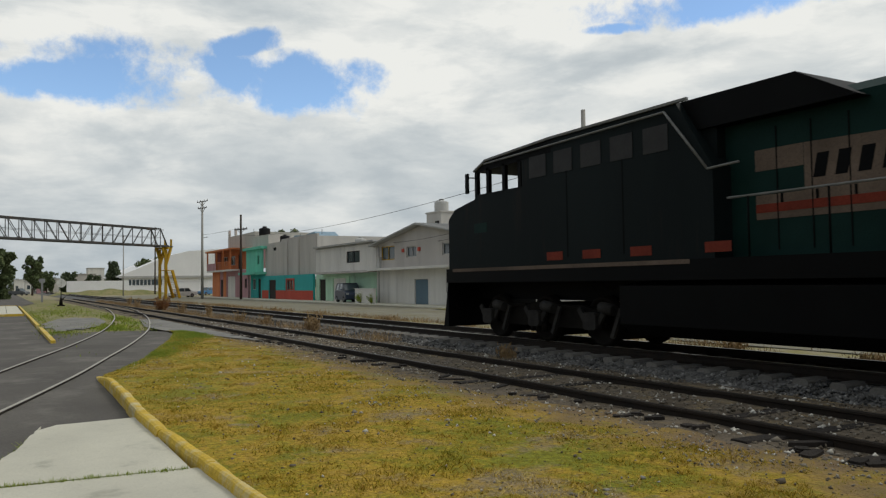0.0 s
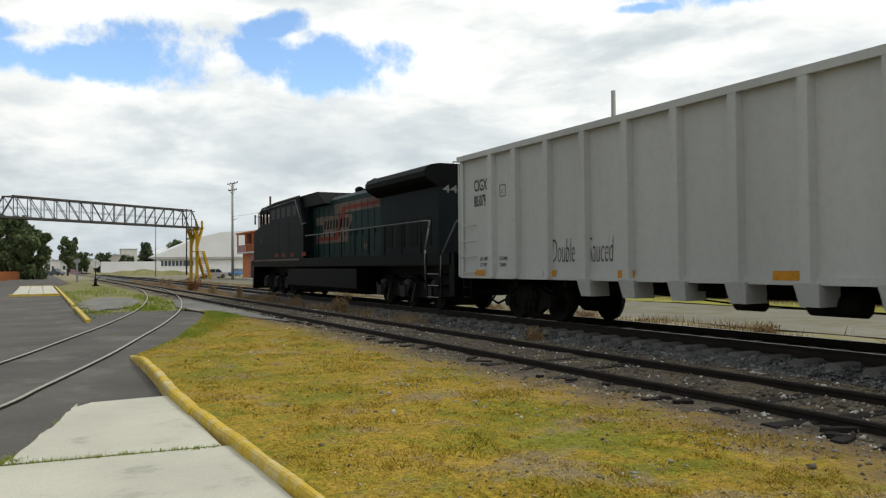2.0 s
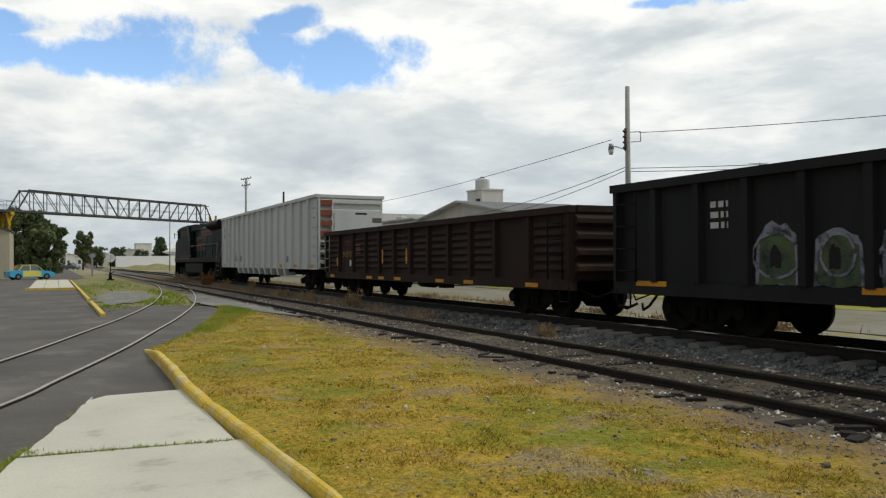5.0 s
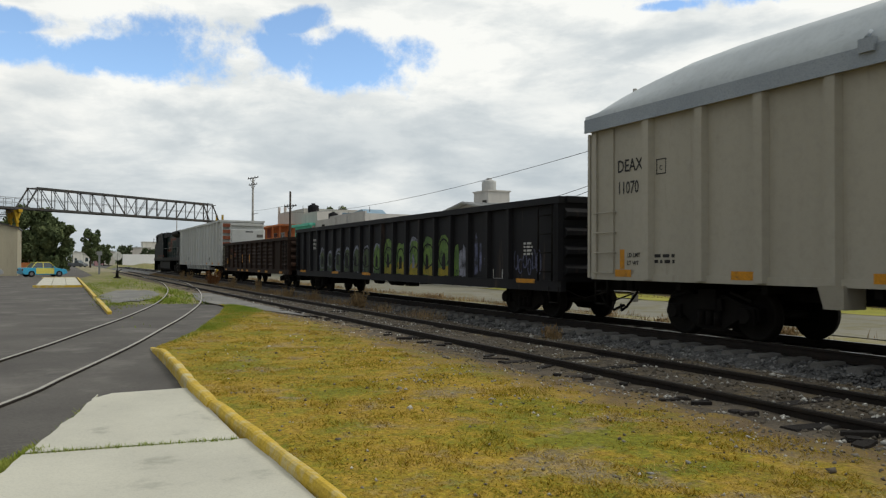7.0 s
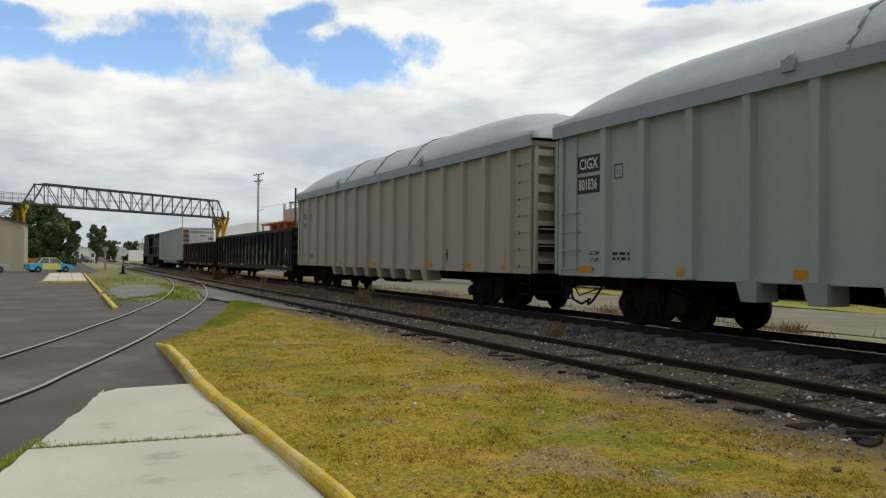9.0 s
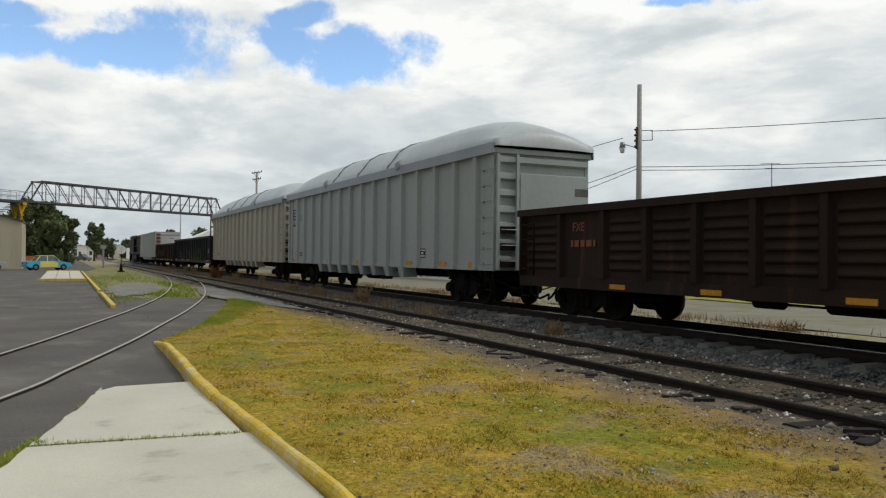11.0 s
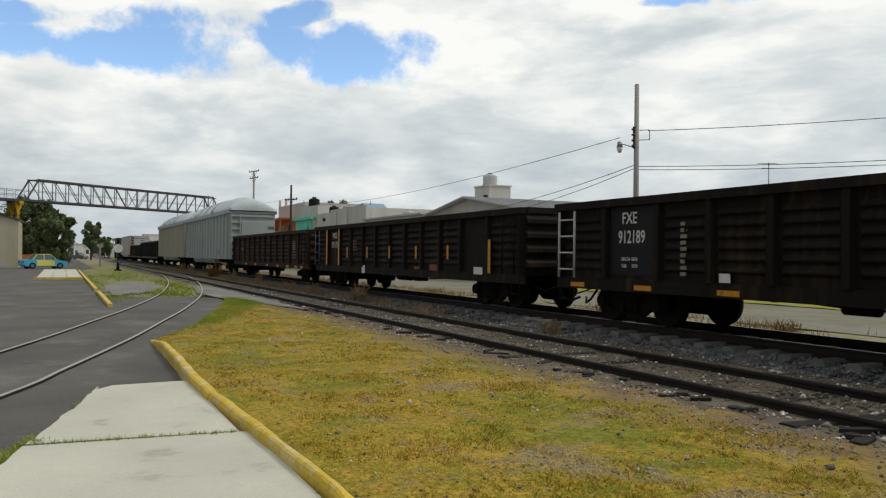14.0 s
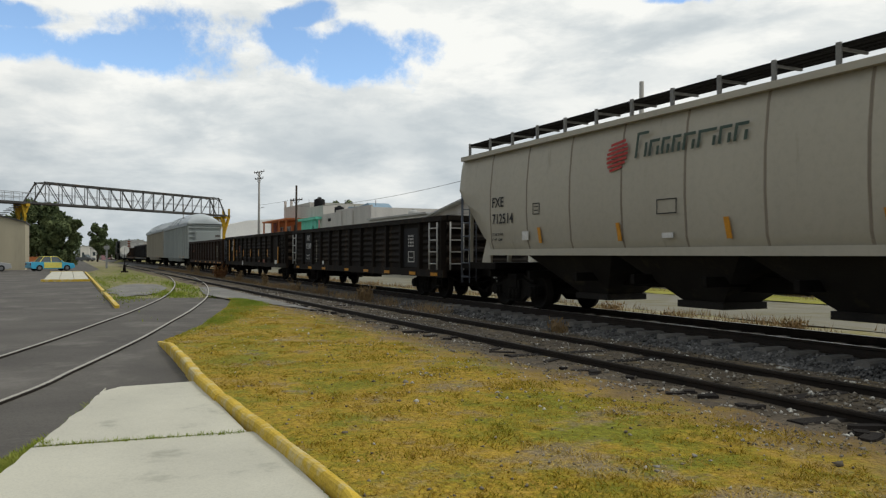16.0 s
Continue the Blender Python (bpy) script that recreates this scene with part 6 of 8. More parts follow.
walkway = tagged(empty("walkway"), "pale concrete footpath slabs with grassy joints", kind="structure")
def edge_x(y):
    """The slabs' ragged outer edge."""
    return 0.45 + (y - 9.7) * 0.247 - 0.05 * max(0.0, min(1.0, (y - 8.6)))
for y1, y0 in ((9.82, 6.875), (6.815, 3.6), (3.56, 0.3), (0.26, -3.0), (-3.04, -6.3)):
    n = 26
    left = [(edge_x(y0 + (y1 - y0) * i / n) + 0.035 * noise.noise((0.5, (y0 + (y1 - y0) * i / n) * 2.1, 0.3)) + 0.02 * noise.noise((0.5, (y0 + (y1 - y0) * i / n) * 9.1, 6.3)), y0 + (y1 - y0) * i / n) for i in range(n + 1)]
    if y1 > 9:
        left[-1] = (0.55, 9.72)
        left.insert(-1, (0.36, 9.45))
    near = 1.41 if y1 > 9 else 1.51
    poly = [(near, y0), (near, y1 + 0.13)] + left[::-1]
    part("slab", Mesh().prism([(a, b - (0.09 if 0 < i < 2 else 0) + (1.39 - a) * 0.12, WALK_Z - 0.14) for i, (a, b) in enumerate(poly)], (0, 0, 0.14)), MAT["walkway"], walkway, fix=True)

far_kerb = tagged(empty("far_kerb"), "broken yellow kerb along the road", kind="structure")
for y0, y1 in ((25.3, 29.4), (29.45, 34.0), (36.5, 42.0), (42.1, 49.0), (49.1, 58.0), (58.1, 68.0), (68.1, 76.0)):
    part("kerbstone", Mesh().chamfer(1.25, 1.38, y0, y1, -0.34, -0.14, 0.02), MAT["kerb_yellow"], far_kerb, fix=True)
pad = tagged(empty("traffic_island"), "worn concrete traffic island edged in yellow", "traffic island")
for i in range(3):
    part("slab", Mesh().box(-1.36 + i * 0.83, -1.36 + i * 0.83 + 0.80, 51.5, 76.0, -0.3, -0.125), MAT["walkway"], pad)
part("yellow_edge", Mesh().box(-1.5, 1.15, 51.2, 51.5, -0.3, -0.1), MAT["kerb_yellow"], pad)
part("yellow_edge", Mesh().box(-1.5, 1.15, 76.0, 76.3, -0.3, -0.1), MAT["kerb_yellow"], pad)

sleeper = Mesh().prism([(-1.34, -0.14, -0.36), (-1.34, -0.13, -0.18), (-1.34, -0.09, -0.145), (-1.34, 0.09, -0.145), (-1.34, 0.13, -0.18), (-1.34, 0.14, -0.36)], (2.68, 0, 0)).data("sleeper", MAT["sleeper_c"])
for i in range(200):
    part("sleeper", sleeper, None, main_track, at=pose(MAIN + rng.uniform(-0.03, 0.03), -4 + i * 0.61, rng.uniform(-0.008, 0.008)))
woods = [Mesh().chamfer(-1.25, 1.25, -0.11, 0.11, -0.40, -0.315 + d, 0.02).data("sleeper", MAT["sleeper_w"]) for d in (0, 0.02)]
for i in range(120):
    part("sleeper", woods[i % 2], None, siding_track, at=pose(SIDE + rng.uniform(-0.18, 0.1), -3 + i * 0.56 + rng.uniform(-0.06, 0.06), 0.012 + rng.uniform(-0.02, 0.03), 0, rng.uniform(-1, 1), rng.uniform(-5, 5)))

# ---- poles, wires and signals ----
MAT["pole_concrete"] = material("pole_concrete", (0.40, 0.39, 0.36), (0.32, 0.31, 0.29), 0.9, scale=1.5, bump=0.2, streak=True)
MAT["pole_wood"] = material("pole_wood", (0.075, 0.058, 0.045), (0.05, 0.04, 0.032), 0.95, scale=2, bump=0.4, streak=True)
MAT["galv"] = material("galvanised_steel", (0.36, 0.37, 0.38), (0.28, 0.29, 0.3), 0.5, 0.5, scale=4, bump=0.05)
MAT["ceramic"] = material("brown_insulator", (0.07, 0.03, 0.02), (0.05, 0.022, 0.015), 0.3, bump=0.0)
MAT["wire"] = material("black_cable", (0.02, 0.02, 0.02), (0.015, 0.015, 0.015), 0.7, bump=0.0)


def insulator(m, p):
    for q in range(3):
        m.bar((p[0], p[1], p[2] + q * 0.06), (p[0], p[1], p[2] + q * 0.06 + 0.05), 0.06, 8, 0.035)


street_pole = tagged(empty("street_lamp", pose(23.2, 27.5, -0.36)), "tall pale concrete pole carrying a street lamp and cables", "street lamp")
part("pole", Mesh().bar((0, 0, 0), (0, 0, 9.62), 0.15, 14, 0.10), MAT["pole_concrete"], street_pole)
arm = Mesh().pipe([(0, 0.1, 6.75), (-0.15, 0.6, 6.95), (-0.22, 0.85, 7.0)], 0.025, 6)
arm = part("arm", arm, MAT["galv"], street_pole)
part("lamp_head", Mesh().bar((-0.22, 0.9, 7.12), (-0.22, 0.9, 6.85), 0.10, 12, 0.14), MAT["galv"], arm, "grey bell lamp head")
part("diffuser", Mesh().bar((-0.22, 0.9, 6.85), (-0.22, 0.9, 6.62), 0.15, 12, 0.08), MAT["white"], arm, "white prismatic glass")
rack = Mesh().box(-0.17, -0.11, -0.05, 0.05, 6.7, 7.7)
for q in range(4):
    rack.bar((-0.2, 0, 6.78 + q * 0.25), (-0.2, 0, 6.86 + q * 0.25), 0.07, 8)
part("insulator_rack", rack, MAT["ceramic"], street_pole, "dark insulator rack")
part("bracket", Mesh().pipe([(0.1, 0, 7.55), (0.45, -0.35, 7.55), (0.45, -0.35, 7.1), (0.1, 0, 7.1)], 0.02, 5), MAT["galv"], street_pole)

pole_b = tagged(empty("utility_pole", pose(25.95, 96.6, -0.36)), "dark wooden utility pole with one crossarm", "utility pole")
part("pole", Mesh().bar((0, 0, 0), (0, 0, 10.6), 0.17, 12, 0.12), MAT["pole_wood"], pole_b)
arm_b = part("crossarm", Mesh().beam((-0.45, 1.15, 8.75), (0.45, -1.15, 8.75), 0.12, 0.14).beam((0, 0, 8.2), (-0.25, 0.65, 8.7), 0.04, 0.04).beam((0, 0, 8.2), (0.25, -0.65, 8.7), 0.04, 0.04), MAT["pole_wood"], pole_b)
ins = Mesh()
for u in (-1, -0.5, 0.5, 1):
    insulator(ins, (-0.42 * u, 1.1 * u, 8.82))
part("insulators", ins, MAT["ceramic"], arm_b)

pole_a = tagged(empty("utility_pole", pose(23.6, 107.4, -0.36)), "tall concrete power pole with two steel crossarms", "utility pole")
part("pole", Mesh().bar((0, 0, 0), (0, 0, 13.3), 0.2, 12, 0.12), MAT["pole_concrete"], pole_a)
for z, w in ((13.2, 1.25), (12.3, 1.0)):
    cr = part("crossarm", Mesh().beam((-0.3 * w, 1.1 * w, z), (0.3 * w, -1.1 * w, z), 0.1, 0.1).beam((0, 0, z - 0.7), (-0.2 * w, 0.7 * w, z), 0.04, 0.04).beam((0, 0, z - 0.7), (0.2 * w, -0.7 * w, z), 0.04, 0.04), MAT["pole_wood"], pole_a)
    ins = Mesh()
    for u in (-1, -0.4, 0.4, 1):
        insulator(ins, (-0.29 * w * u, 1.05 * w * u, z + 0.06))
    part("insulators", ins, MAT["ceramic"], cr)
part("transformer_bracket", Mesh().beam((0, 0, 8.2), (0.4, -1.3, 8.3), 0.06, 0.06), MAT["galv"], pole_a)

slim = tagged(empty("lamp_post", pose(20.3, 160, -0.4)), "slim pale steel post", "post")
part("pole", Mesh().bar((0, 0, 0), (0, 0, 11.7), 0.13, 10, 0.08), MAT["pole_concrete"], slim)
far_pole = tagged(empty("utility_pole", pose(31, 190, -0.4)), "far utility pole with a crossarm", "utility pole")
part("pole", Mesh().bar((0, 0, 0), (0, 0, 15.6), 0.2, 10, 0.12), MAT["pole_wood"], far_pole)
part("crossarm", Mesh().beam((-1.9, 0.3, 15.0), (1.9, -0.3, 15.0), 0.14, 0.14), MAT["pole_wood"], far_pole)
mast = tagged(empty("aerial", pose(33.9, 29.5, -0.3)), "thin rooftop aerial mast", "aerial")
part("mast", Mesh().bar((0, 0, 3.6), (0, 0, 6.9), 0.03, 6), MAT["galv"], mast)
part("elements", Mesh().bar((-0.45, 0.35, 6.85), (0.3, -0.3, 6.85), 0.02, 5).bar((-0.3, 0.2, 6.6), (0.2, -0.2, 6.6), 0.02, 5), MAT["galv"], mast)


def wire(a, b, sag, r=0.016):
    a, b = Vector(a), Vector(b)
    pts = []
    for i in range(19):
        u = i / 18
        p = a.lerp(b, u)
        p.z -= sag * 4 * u * (1 - u)
        pts.append(p)
    return tagged(part("cable", Mesh().pipe(pts, r, 4), MAT["wire"]), "black overhead cable between poles and houses", "cable", "overhead cables")


wire((23.0, 28.4, 6.95), (26.0, 96.6, 7.6), 0.9)
wire((23.6, 27.2, 7.15), (38.0, 12.0, 7.9), 0.25)
wire((23.1, 27.5, 5.45), (29.2, 52.5, 4.6), 0.35)
wire((23.1, 27.5, 5.6), (29.2, 60.5, 4.9), 0.5)
wire((23.3, 27.5, 5.55), (38.0, 12.0, 6.1), 0.3)
wire((23.3, 27.5, 5.40), (38.0, 11.0, 5.8), 0.3)
wire((26.0, 96.6, 8.6), (23.6, 107.4, 8.3), 0.1)

switch = tagged(empty("switch_stand", pose(4.6, 77.0, -0.26)), "black switch stand with a white round target", "switch stand")
part("stand", Mesh().box(-0.3, 0.3, -0.3, 0.3, 0, 0.12).bar((0, 0, 0.1), (0, 0, 0.75), 0.16, 10, 0.09).bar((0, 0, 0.75), (0, 0, 2.3), 0.035, 8), MAT["under"], switch)
part("lever", Mesh().bar((0, 0.1, 0.5), (0.35, -0.1, 0.85), 0.03, 6), MAT["under"], switch)
part("target", Mesh().bar((0, -0.03, 2.05), (0, 0.03, 2.05), 0.40, 24), MAT["white"], switch, "white enamel disc")
sign = tagged(empty("track_sign", pose(4.05, 101.0, -0.3)), "pale trackside post with a small board", "sign post")
part("post", Mesh().box(-0.11, 0.11, -0.08, 0.08, 0, 2.7), MAT["galv"], sign)
part("board", Mesh().box(-0.3, 0.3, -0.12, -0.08, 2.3, 2.75), MAT["galv"], sign)

# ---- footbridge ----
MAT["truss"] = material("truss_steel", (0.085, 0.083, 0.08), (0.062, 0.06, 0.057), 0.6, 0.2, scale=2, bump=0.05, spots=(0.12, 0.07, 0.04), spot_amount=0.35)
MAT["bridge_yellow"] = material("yellow_bridge_paint", (0.58, 0.36, 0.02), (0.46, 0.28, 0.02), 0.6, scale=1.5, bump=0.05, spots=(0.25, 0.13, 0.04), spot_amount=0.3)
bridge = tagged(empty("footbridge"), "steel truss footbridge over the tracks on yellow supports", "footbridge")
BA, BB = Vector((-4.1, 96.0, 0)), Vector((19.3, 113.5, 0))
bd = (BB - BA).normalized()
bn = Vector((-bd.y, bd.x, 0))
blen = (BB - BA).length
ZB, ZT = 7.0, 9.35
NP = 16
for s in (-1, 1):
    off = bn * (s * 0.85)
    P = lambda u, z: BA + bd * (blen * u) + off + Vector((0, 0, z))
    part("bottom_chord", Mesh().beam(P(-0.02, ZB), P(1.02, ZB), 0.14, 0.22), MAT["truss"], bridge)
    part("top_chord", Mesh().beam(P(0.045, ZT), P(0.965, ZT), 0.12, 0.16), MAT["truss"], bridge)
    part("end_post", Mesh().beam(P(0.0, ZB), P(0.05, ZT), 0.12, 0.14), MAT["truss"], bridge)
    part("end_post", Mesh().beam(P(1.01, ZB), P(0.965, ZT), 0.12, 0.14), MAT["truss"], bridge)
    for i in range(NP + 1):
        u = 0.05 + 0.915 * i / NP
        part("vertical", Mesh().beam(P(u, ZB), P(u, ZT), 0.09, 0.09), MAT["truss"], bridge)
        if i < NP:
            v = 0.05 + 0.915 * (i + 1) / NP
            a, b = (P(u, ZT), P(v, ZB)) if i < NP // 2 else (P(u, ZB), P(v, ZT))
            part("diagonal", Mesh().beam(a, b, 0.06, 0.06), MAT["truss"], bridge)
    part("handrail", Mesh().beam(P(0.0, ZB + 1.1), P(1.0, ZB + 1.1), 0.04, 0.04), MAT["truss"], bridge)
dk = Mesh()
a, b = BA + Vector((0, 0, ZB - 0.02)), BB + Vector((0, 0, ZB - 0.02))
dk.beam(a - bd * 0.5, b + bd * 1.5, 1.7, 0.08)
part("deck", dk, MAT["truss"], bridge, "dark chequer-plate deck")
for i in range(NP + 1):
    c = BA + bd * (blen * (0.05 + 0.915 * i / NP)) + Vector((0, 0, ZT))
    part("cross_tie", Mesh().beam(c - bn * 0.85, c + bn * 0.85, 0.07, 0.07), MAT["truss"], bridge)
for at, s in ((BA - bd * 0.7, -1), (BB + bd * 0.35, 1)):
    for q in (-1, 1):
        foot = at + bn * (q * 0.55)
        sp = Mesh()
        sp.beam(foot + Vector((0, 0, -0.4)), foot + Vector((0, 0, ZB - 0.5)), 0.34 if s > 0 else 0.24, 0.5 if s > 0 else 0.3)
        low = 2.6 if s > 0 else 1.6
        sp.beam(foot + Vector((0, 0, ZB - low)), foot + bd * (1.0 if s > 0 else -0.4) + Vector((0, 0, ZB - 0.1)), 0.3, 0.3)
        sp.beam(foot + Vector((0, 0, ZB - low * 0.7)), foot - bd * (0.7 if s > 0 else -0.35) + Vector((0, 0, ZB - 0.2)), 0.26, 0.26)
        if s > 0:
            sp.beam(foot + bd * (s * 1.0) + Vector((0, 0, ZB - 0.3)), foot + bd * (s * 1.0) + Vector((0, 0, ZB + 1.0)), 0.25, 0.3)
        part("support", sp, MAT["bridge_yellow"], bridge, "yellow steel support column with brackets")
    part("cap_beam", Mesh().beam(at - bn * 1.1 + Vector((0, 0, ZB - 0.3)), at + bn * 1.1 + Vector((0, 0, ZB - 0.3)), 0.45, 0.3), MAT["bridge_yellow"], bridge)
s0 = BB + bd * 0.9
for q in (0, 1.2):
    part("stair_stringer", Mesh().beam(s0 - bn * q + Vector((0, 0, 3.6)), s0 + bd * 1.5 - bn * q + Vector((0, 0, -0.3)), 0.14, 0.45), MAT["bridge_yellow"], bridge, "yellow stair stringer")
for k in range(16):
    u = k / 16
    c = s0 + bd * (1.5 * u) + Vector((0, 0, 3.6 - 3.9 * u))
    part("tread", Mesh().beam(c, c - bn * 1.2, 0.26, 0.05), MAT["bridge_yellow"], bridge)
part("stair_landing", Mesh().beam(s0 - bd * 0.5 + Vector((0, 0, 3.6)), s0 - bd * 0.5 - bn * 1.3 + Vector((0, 0, 3.6)), 1.0, 0.1), MAT["bridge_yellow"], bridge)
lf = Mesh()
e0 = BA - bd * 0.3
lf.beam(e0 + Vector((0, 0, ZB - 0.05)), e0 - bd * 9 + Vector((0, 0, ZB - 0.05)), 1.9, 0.25)
part("landing", lf, MAT["truss"], bridge, "dark landing slab")
for q in (-0.95, 0.95):
    for zz in (0.55, 1.05):
        part("landing_rail", Mesh().beam(e0 + bn * q + Vector((0, 0, ZB + zz)), e0 - bd * 9 + bn * q + Vector((0, 0, ZB + zz)), 0.05, 0.06), MAT["galv"], bridge, "pale tube railing")
    for k in range(10):
        c = e0 - bd * k + bn * q
        part("landing_post", Mesh().beam(c + Vector((0, 0, ZB)), c + Vector((0, 0, ZB + 1.05)), 0.05, 0.05), MAT["galv"], bridge)
for k in range(14):
    c = e0 - bd * (1.5 + k * 0.32) - bn * 1.2 + Vector((0, 0, ZB - 0.25 - k * 0.2))
    part("tread", Mesh().beam(c - bn * 0.6, c + bn * 0.6, 0.3, 0.06), MAT["truss"], bridge)

# ---- houses along the street ----
def paint(name, c, **kw):
    MAT[name] = material(name, c, tuple(v * 0.82 for v in c), 0.9, scale=0.6, bump=0.1, spots=tuple(v * 0.6 for v in c), spot_amount=0.25, spot_scale=0.4, streak=True, **kw)
paint("wall_white", (0.812, 0.797, 0.754)); paint("wall_grey", (0.600, 0.567, 0.534)); paint("wall_block", (0.616, 0.592, 0.550)); paint("wall_teal", (0.059, 0.467, 0.451)); paint("wall_mint", (0.200, 0.700, 0.534)); paint("wall_red", (0.575, 0.103, 0.069)); paint("wall_orange", (0.690, 0.245, 0.101)); paint("wall_pink", (0.52, 0.30, 0.32)); paint("wall_pale_green", (0.551, 0.812, 0.609)); paint("wall_beige", (0.50, 0.45, 0.33)); paint("roof_sheet", (0.50, 0.50, 0.49)); paint("door_dark", (0.04, 0.035, 0.03)); paint("frame_white", (0.6, 0.6, 0.58)); paint("tarp_blue", (0.3, 0.42, 0.52)); paint("tank_black", (0.02, 0.02, 0.022)); paint("door_blue", (0.16, 0.24, 0.3))


def facade(house, x, y0, y1, z0, z1, openings, mat, depth=0.25, name="wall", label=""):
    """A wall facing the track with real openings, panes set back in frames."""
    ys = sorted({y0, y1, *[v for o in openings for v in o[:2]]})
    zs = sorted({z0, z1, *[v for o in openings for v in o[2:4]]})
    m = Mesh()
    for a, b in zip(ys, ys[1:]):
        for c, d in zip(zs, zs[1:]):
            if not any(o[0] <= a and b <= o[1] and o[2] <= c and d <= o[3] for o in openings):
                m.box(x, x + depth, a, b, c, d)
    w = part(name, m.weld(), MAT[mat], house, label)
    for o in openings:
        a, b, c, d, kind = o[:5]
        fm = MAT[o[5]] if len(o) > 5 else MAT["frame_white"]
        if kind == "window":
            win = part("window", Mesh().box(x + 0.08, x + 0.13, a, a + 0.08, c, d).box(x + 0.08, x + 0.13, b - 0.08, b, c, d).box(x + 0.08, x + 0.13, a, b, c, c + 0.08).box(x + 0.08, x + 0.13, a, b, d - 0.08, d).box(x + 0.08, x + 0.13, (a + b) / 2 - 0.03, (a + b) / 2 + 0.03, c, d), fm, w, "window frame")
            part("pane", Mesh().box(x + 0.14, x + 0.16, a, b, c, d), MAT["glass"], win)
        elif kind == "door":
            part("door", Mesh().box(x + 0.1, x + 0.16, a + 0.04, b - 0.04, c, d - 0.04), fm, w, "door leaf")
        else:
            part("shutter", Mesh().box(x + 0.12, x + 0.16, a, b, c, d), fm, w, "roller shutter")
    return w


def shell(house, x, y0, y1, z0, z1, deep, mat, roof="roof_sheet"):
    m = Mesh()
    m.box(x + 0.25, x + deep, y0, y0 + 0.2, z0, z1).box(x + 0.25, x + deep, y1 - 0.2, y1, z0, z1).box(x + deep - 0.2, x + deep, y0 + 0.2, y1 - 0.2, z0, z1)
    split_parts("side_wall", m, MAT[mat], house)
    part("roof", Mesh().box(x + 0.02, x + deep - 0.02, y0 + 0.02, y1 - 0.02, z1, z1 + 0.15), MAT[roof], house)


X = 29.0
G0 = -0.32
ha = tagged(empty("house"), "two-storey house with orange balcony and pink ground floor", "house", "houses along the street")
facade(ha, X, 104.3, 124.5, G0, 3.5, [(106.3, 108.2, G0, 2.2, "door", "wall_pink"), (105.0, 106.0, 1.0, 2.3, "window", "door_dark"), (111.0, 115.5, G0, 2.7, "shutter", "wall_white"), (118.0, 119.6, G0, 2.3, "door", "door_dark")], "wall_pink")
split_parts("orange_pier", Mesh().box(X - 0.05, X, 116.0, 117.7, G0, 3.5).box(X - 0.05, X, 119.8, 124.5, G0, 3.5), MAT["wall_orange"], ha)
facade(ha, X + 1.2, 104.3, 124.5, 3.7, 6.5, [(112, 114, 3.8, 5.9, "door", "door_dark"), (115.5, 118.5, 4.4, 5.8, "window"), (120, 122.5, 4.4, 5.8, "window")], "wall_orange")
part("balcony_slab", Mesh().box(X - 0.9, X + 1.2, 109.5, 124.8, 3.45, 3.68), MAT["wall_white"], ha)
part("roof_slab", Mesh().box(X - 1.0, X + 8, 109.5, 125.3, 6.5, 6.72), MAT["wall_orange"], ha)
rail = Mesh().box(X - 0.88, X - 0.8, 110.5, 118.6, 4.75, 4.85)
for k in range(17):
    rail.box(X - 0.87, X - 0.81, 110.5 + k * 0.5, 110.62 + k * 0.5, 3.68, 4.75)
part("balcony_railing", rail, MAT["wall_orange"], ha, "orange balcony railing")
part("balcony_panel", Mesh().box(X - 0.9, X - 0.8, 118.6, 124.6, 3.68, 4.75), MAT["wall_pink"], ha)
for yy in (110.4, 114.4, 118.5, 124.4):
    part("post", Mesh().box(X - 0.92, X - 0.72, yy, yy + 0.2, 3.68, 6.5), MAT["wall_orange"], ha)
split_parts("side_wall", Mesh().box(X + 0.3, X + 8, 124.2, 124.5, G0, 6.5).box(X + 1.5, X + 8, 104.3, 104.6, 3.7, 6.5), MAT["wall_pink"], ha)

hb = tagged(empty("house"), "teal and red corner house with bare block upper storeys", "house", "houses along the street")
facade(hb, X - 0.3, 78.3, 97.4, G0, 2.5, [(91.2, 94.0, G0, 2.0, "door", "door_dark"), (84.6, 87.0, 0.75, 1.95, "window", "wall_red")], "wall_teal")
split_parts("red_plinth", Mesh().box(X - 0.33, X - 0.3, 78.3, 91.1, G0, 0.72).box(X - 0.33, X - 0.3, 94.1, 96.8, G0, 0.72), MAT["wall_red"], hb, "red painted plinth")
split_parts("window_surround", Mesh().box(X - 0.34, X - 0.3, 84.3, 84.6, 0.6, 2.1).box(X - 0.34, X - 0.3, 87.0, 87.3, 0.6, 2.1).box(X - 0.34, X - 0.3, 84.6, 87.0, 1.95, 2.1), MAT["wall_red"], hb)
facade(hb, X + 0.3, 97.4, 104.2, G0, 3.0, [(99.0, 100.6, G0, 2.2, "door", "door_dark"), (101.8, 103.2, 0.8, 2.2, "window")], "wall_teal")
facade(hb, X - 0.3, 97.0, 104.2, 3.0, 6.0, [(98.0, 99.0, 4.0, 5.2, "window", "wall_mint")], "wall_mint", name="upper_wall")
part("ledge", Mesh().box(X - 1.3, X + 0.3, 96.6, 104.6, 2.75, 3.05), MAT["wall_mint"], hb)
part("cornice", Mesh().box(X - 0.6, X + 0.3, 96.4, 105, 6.0, 6.35), MAT["wall_mint"], hb)
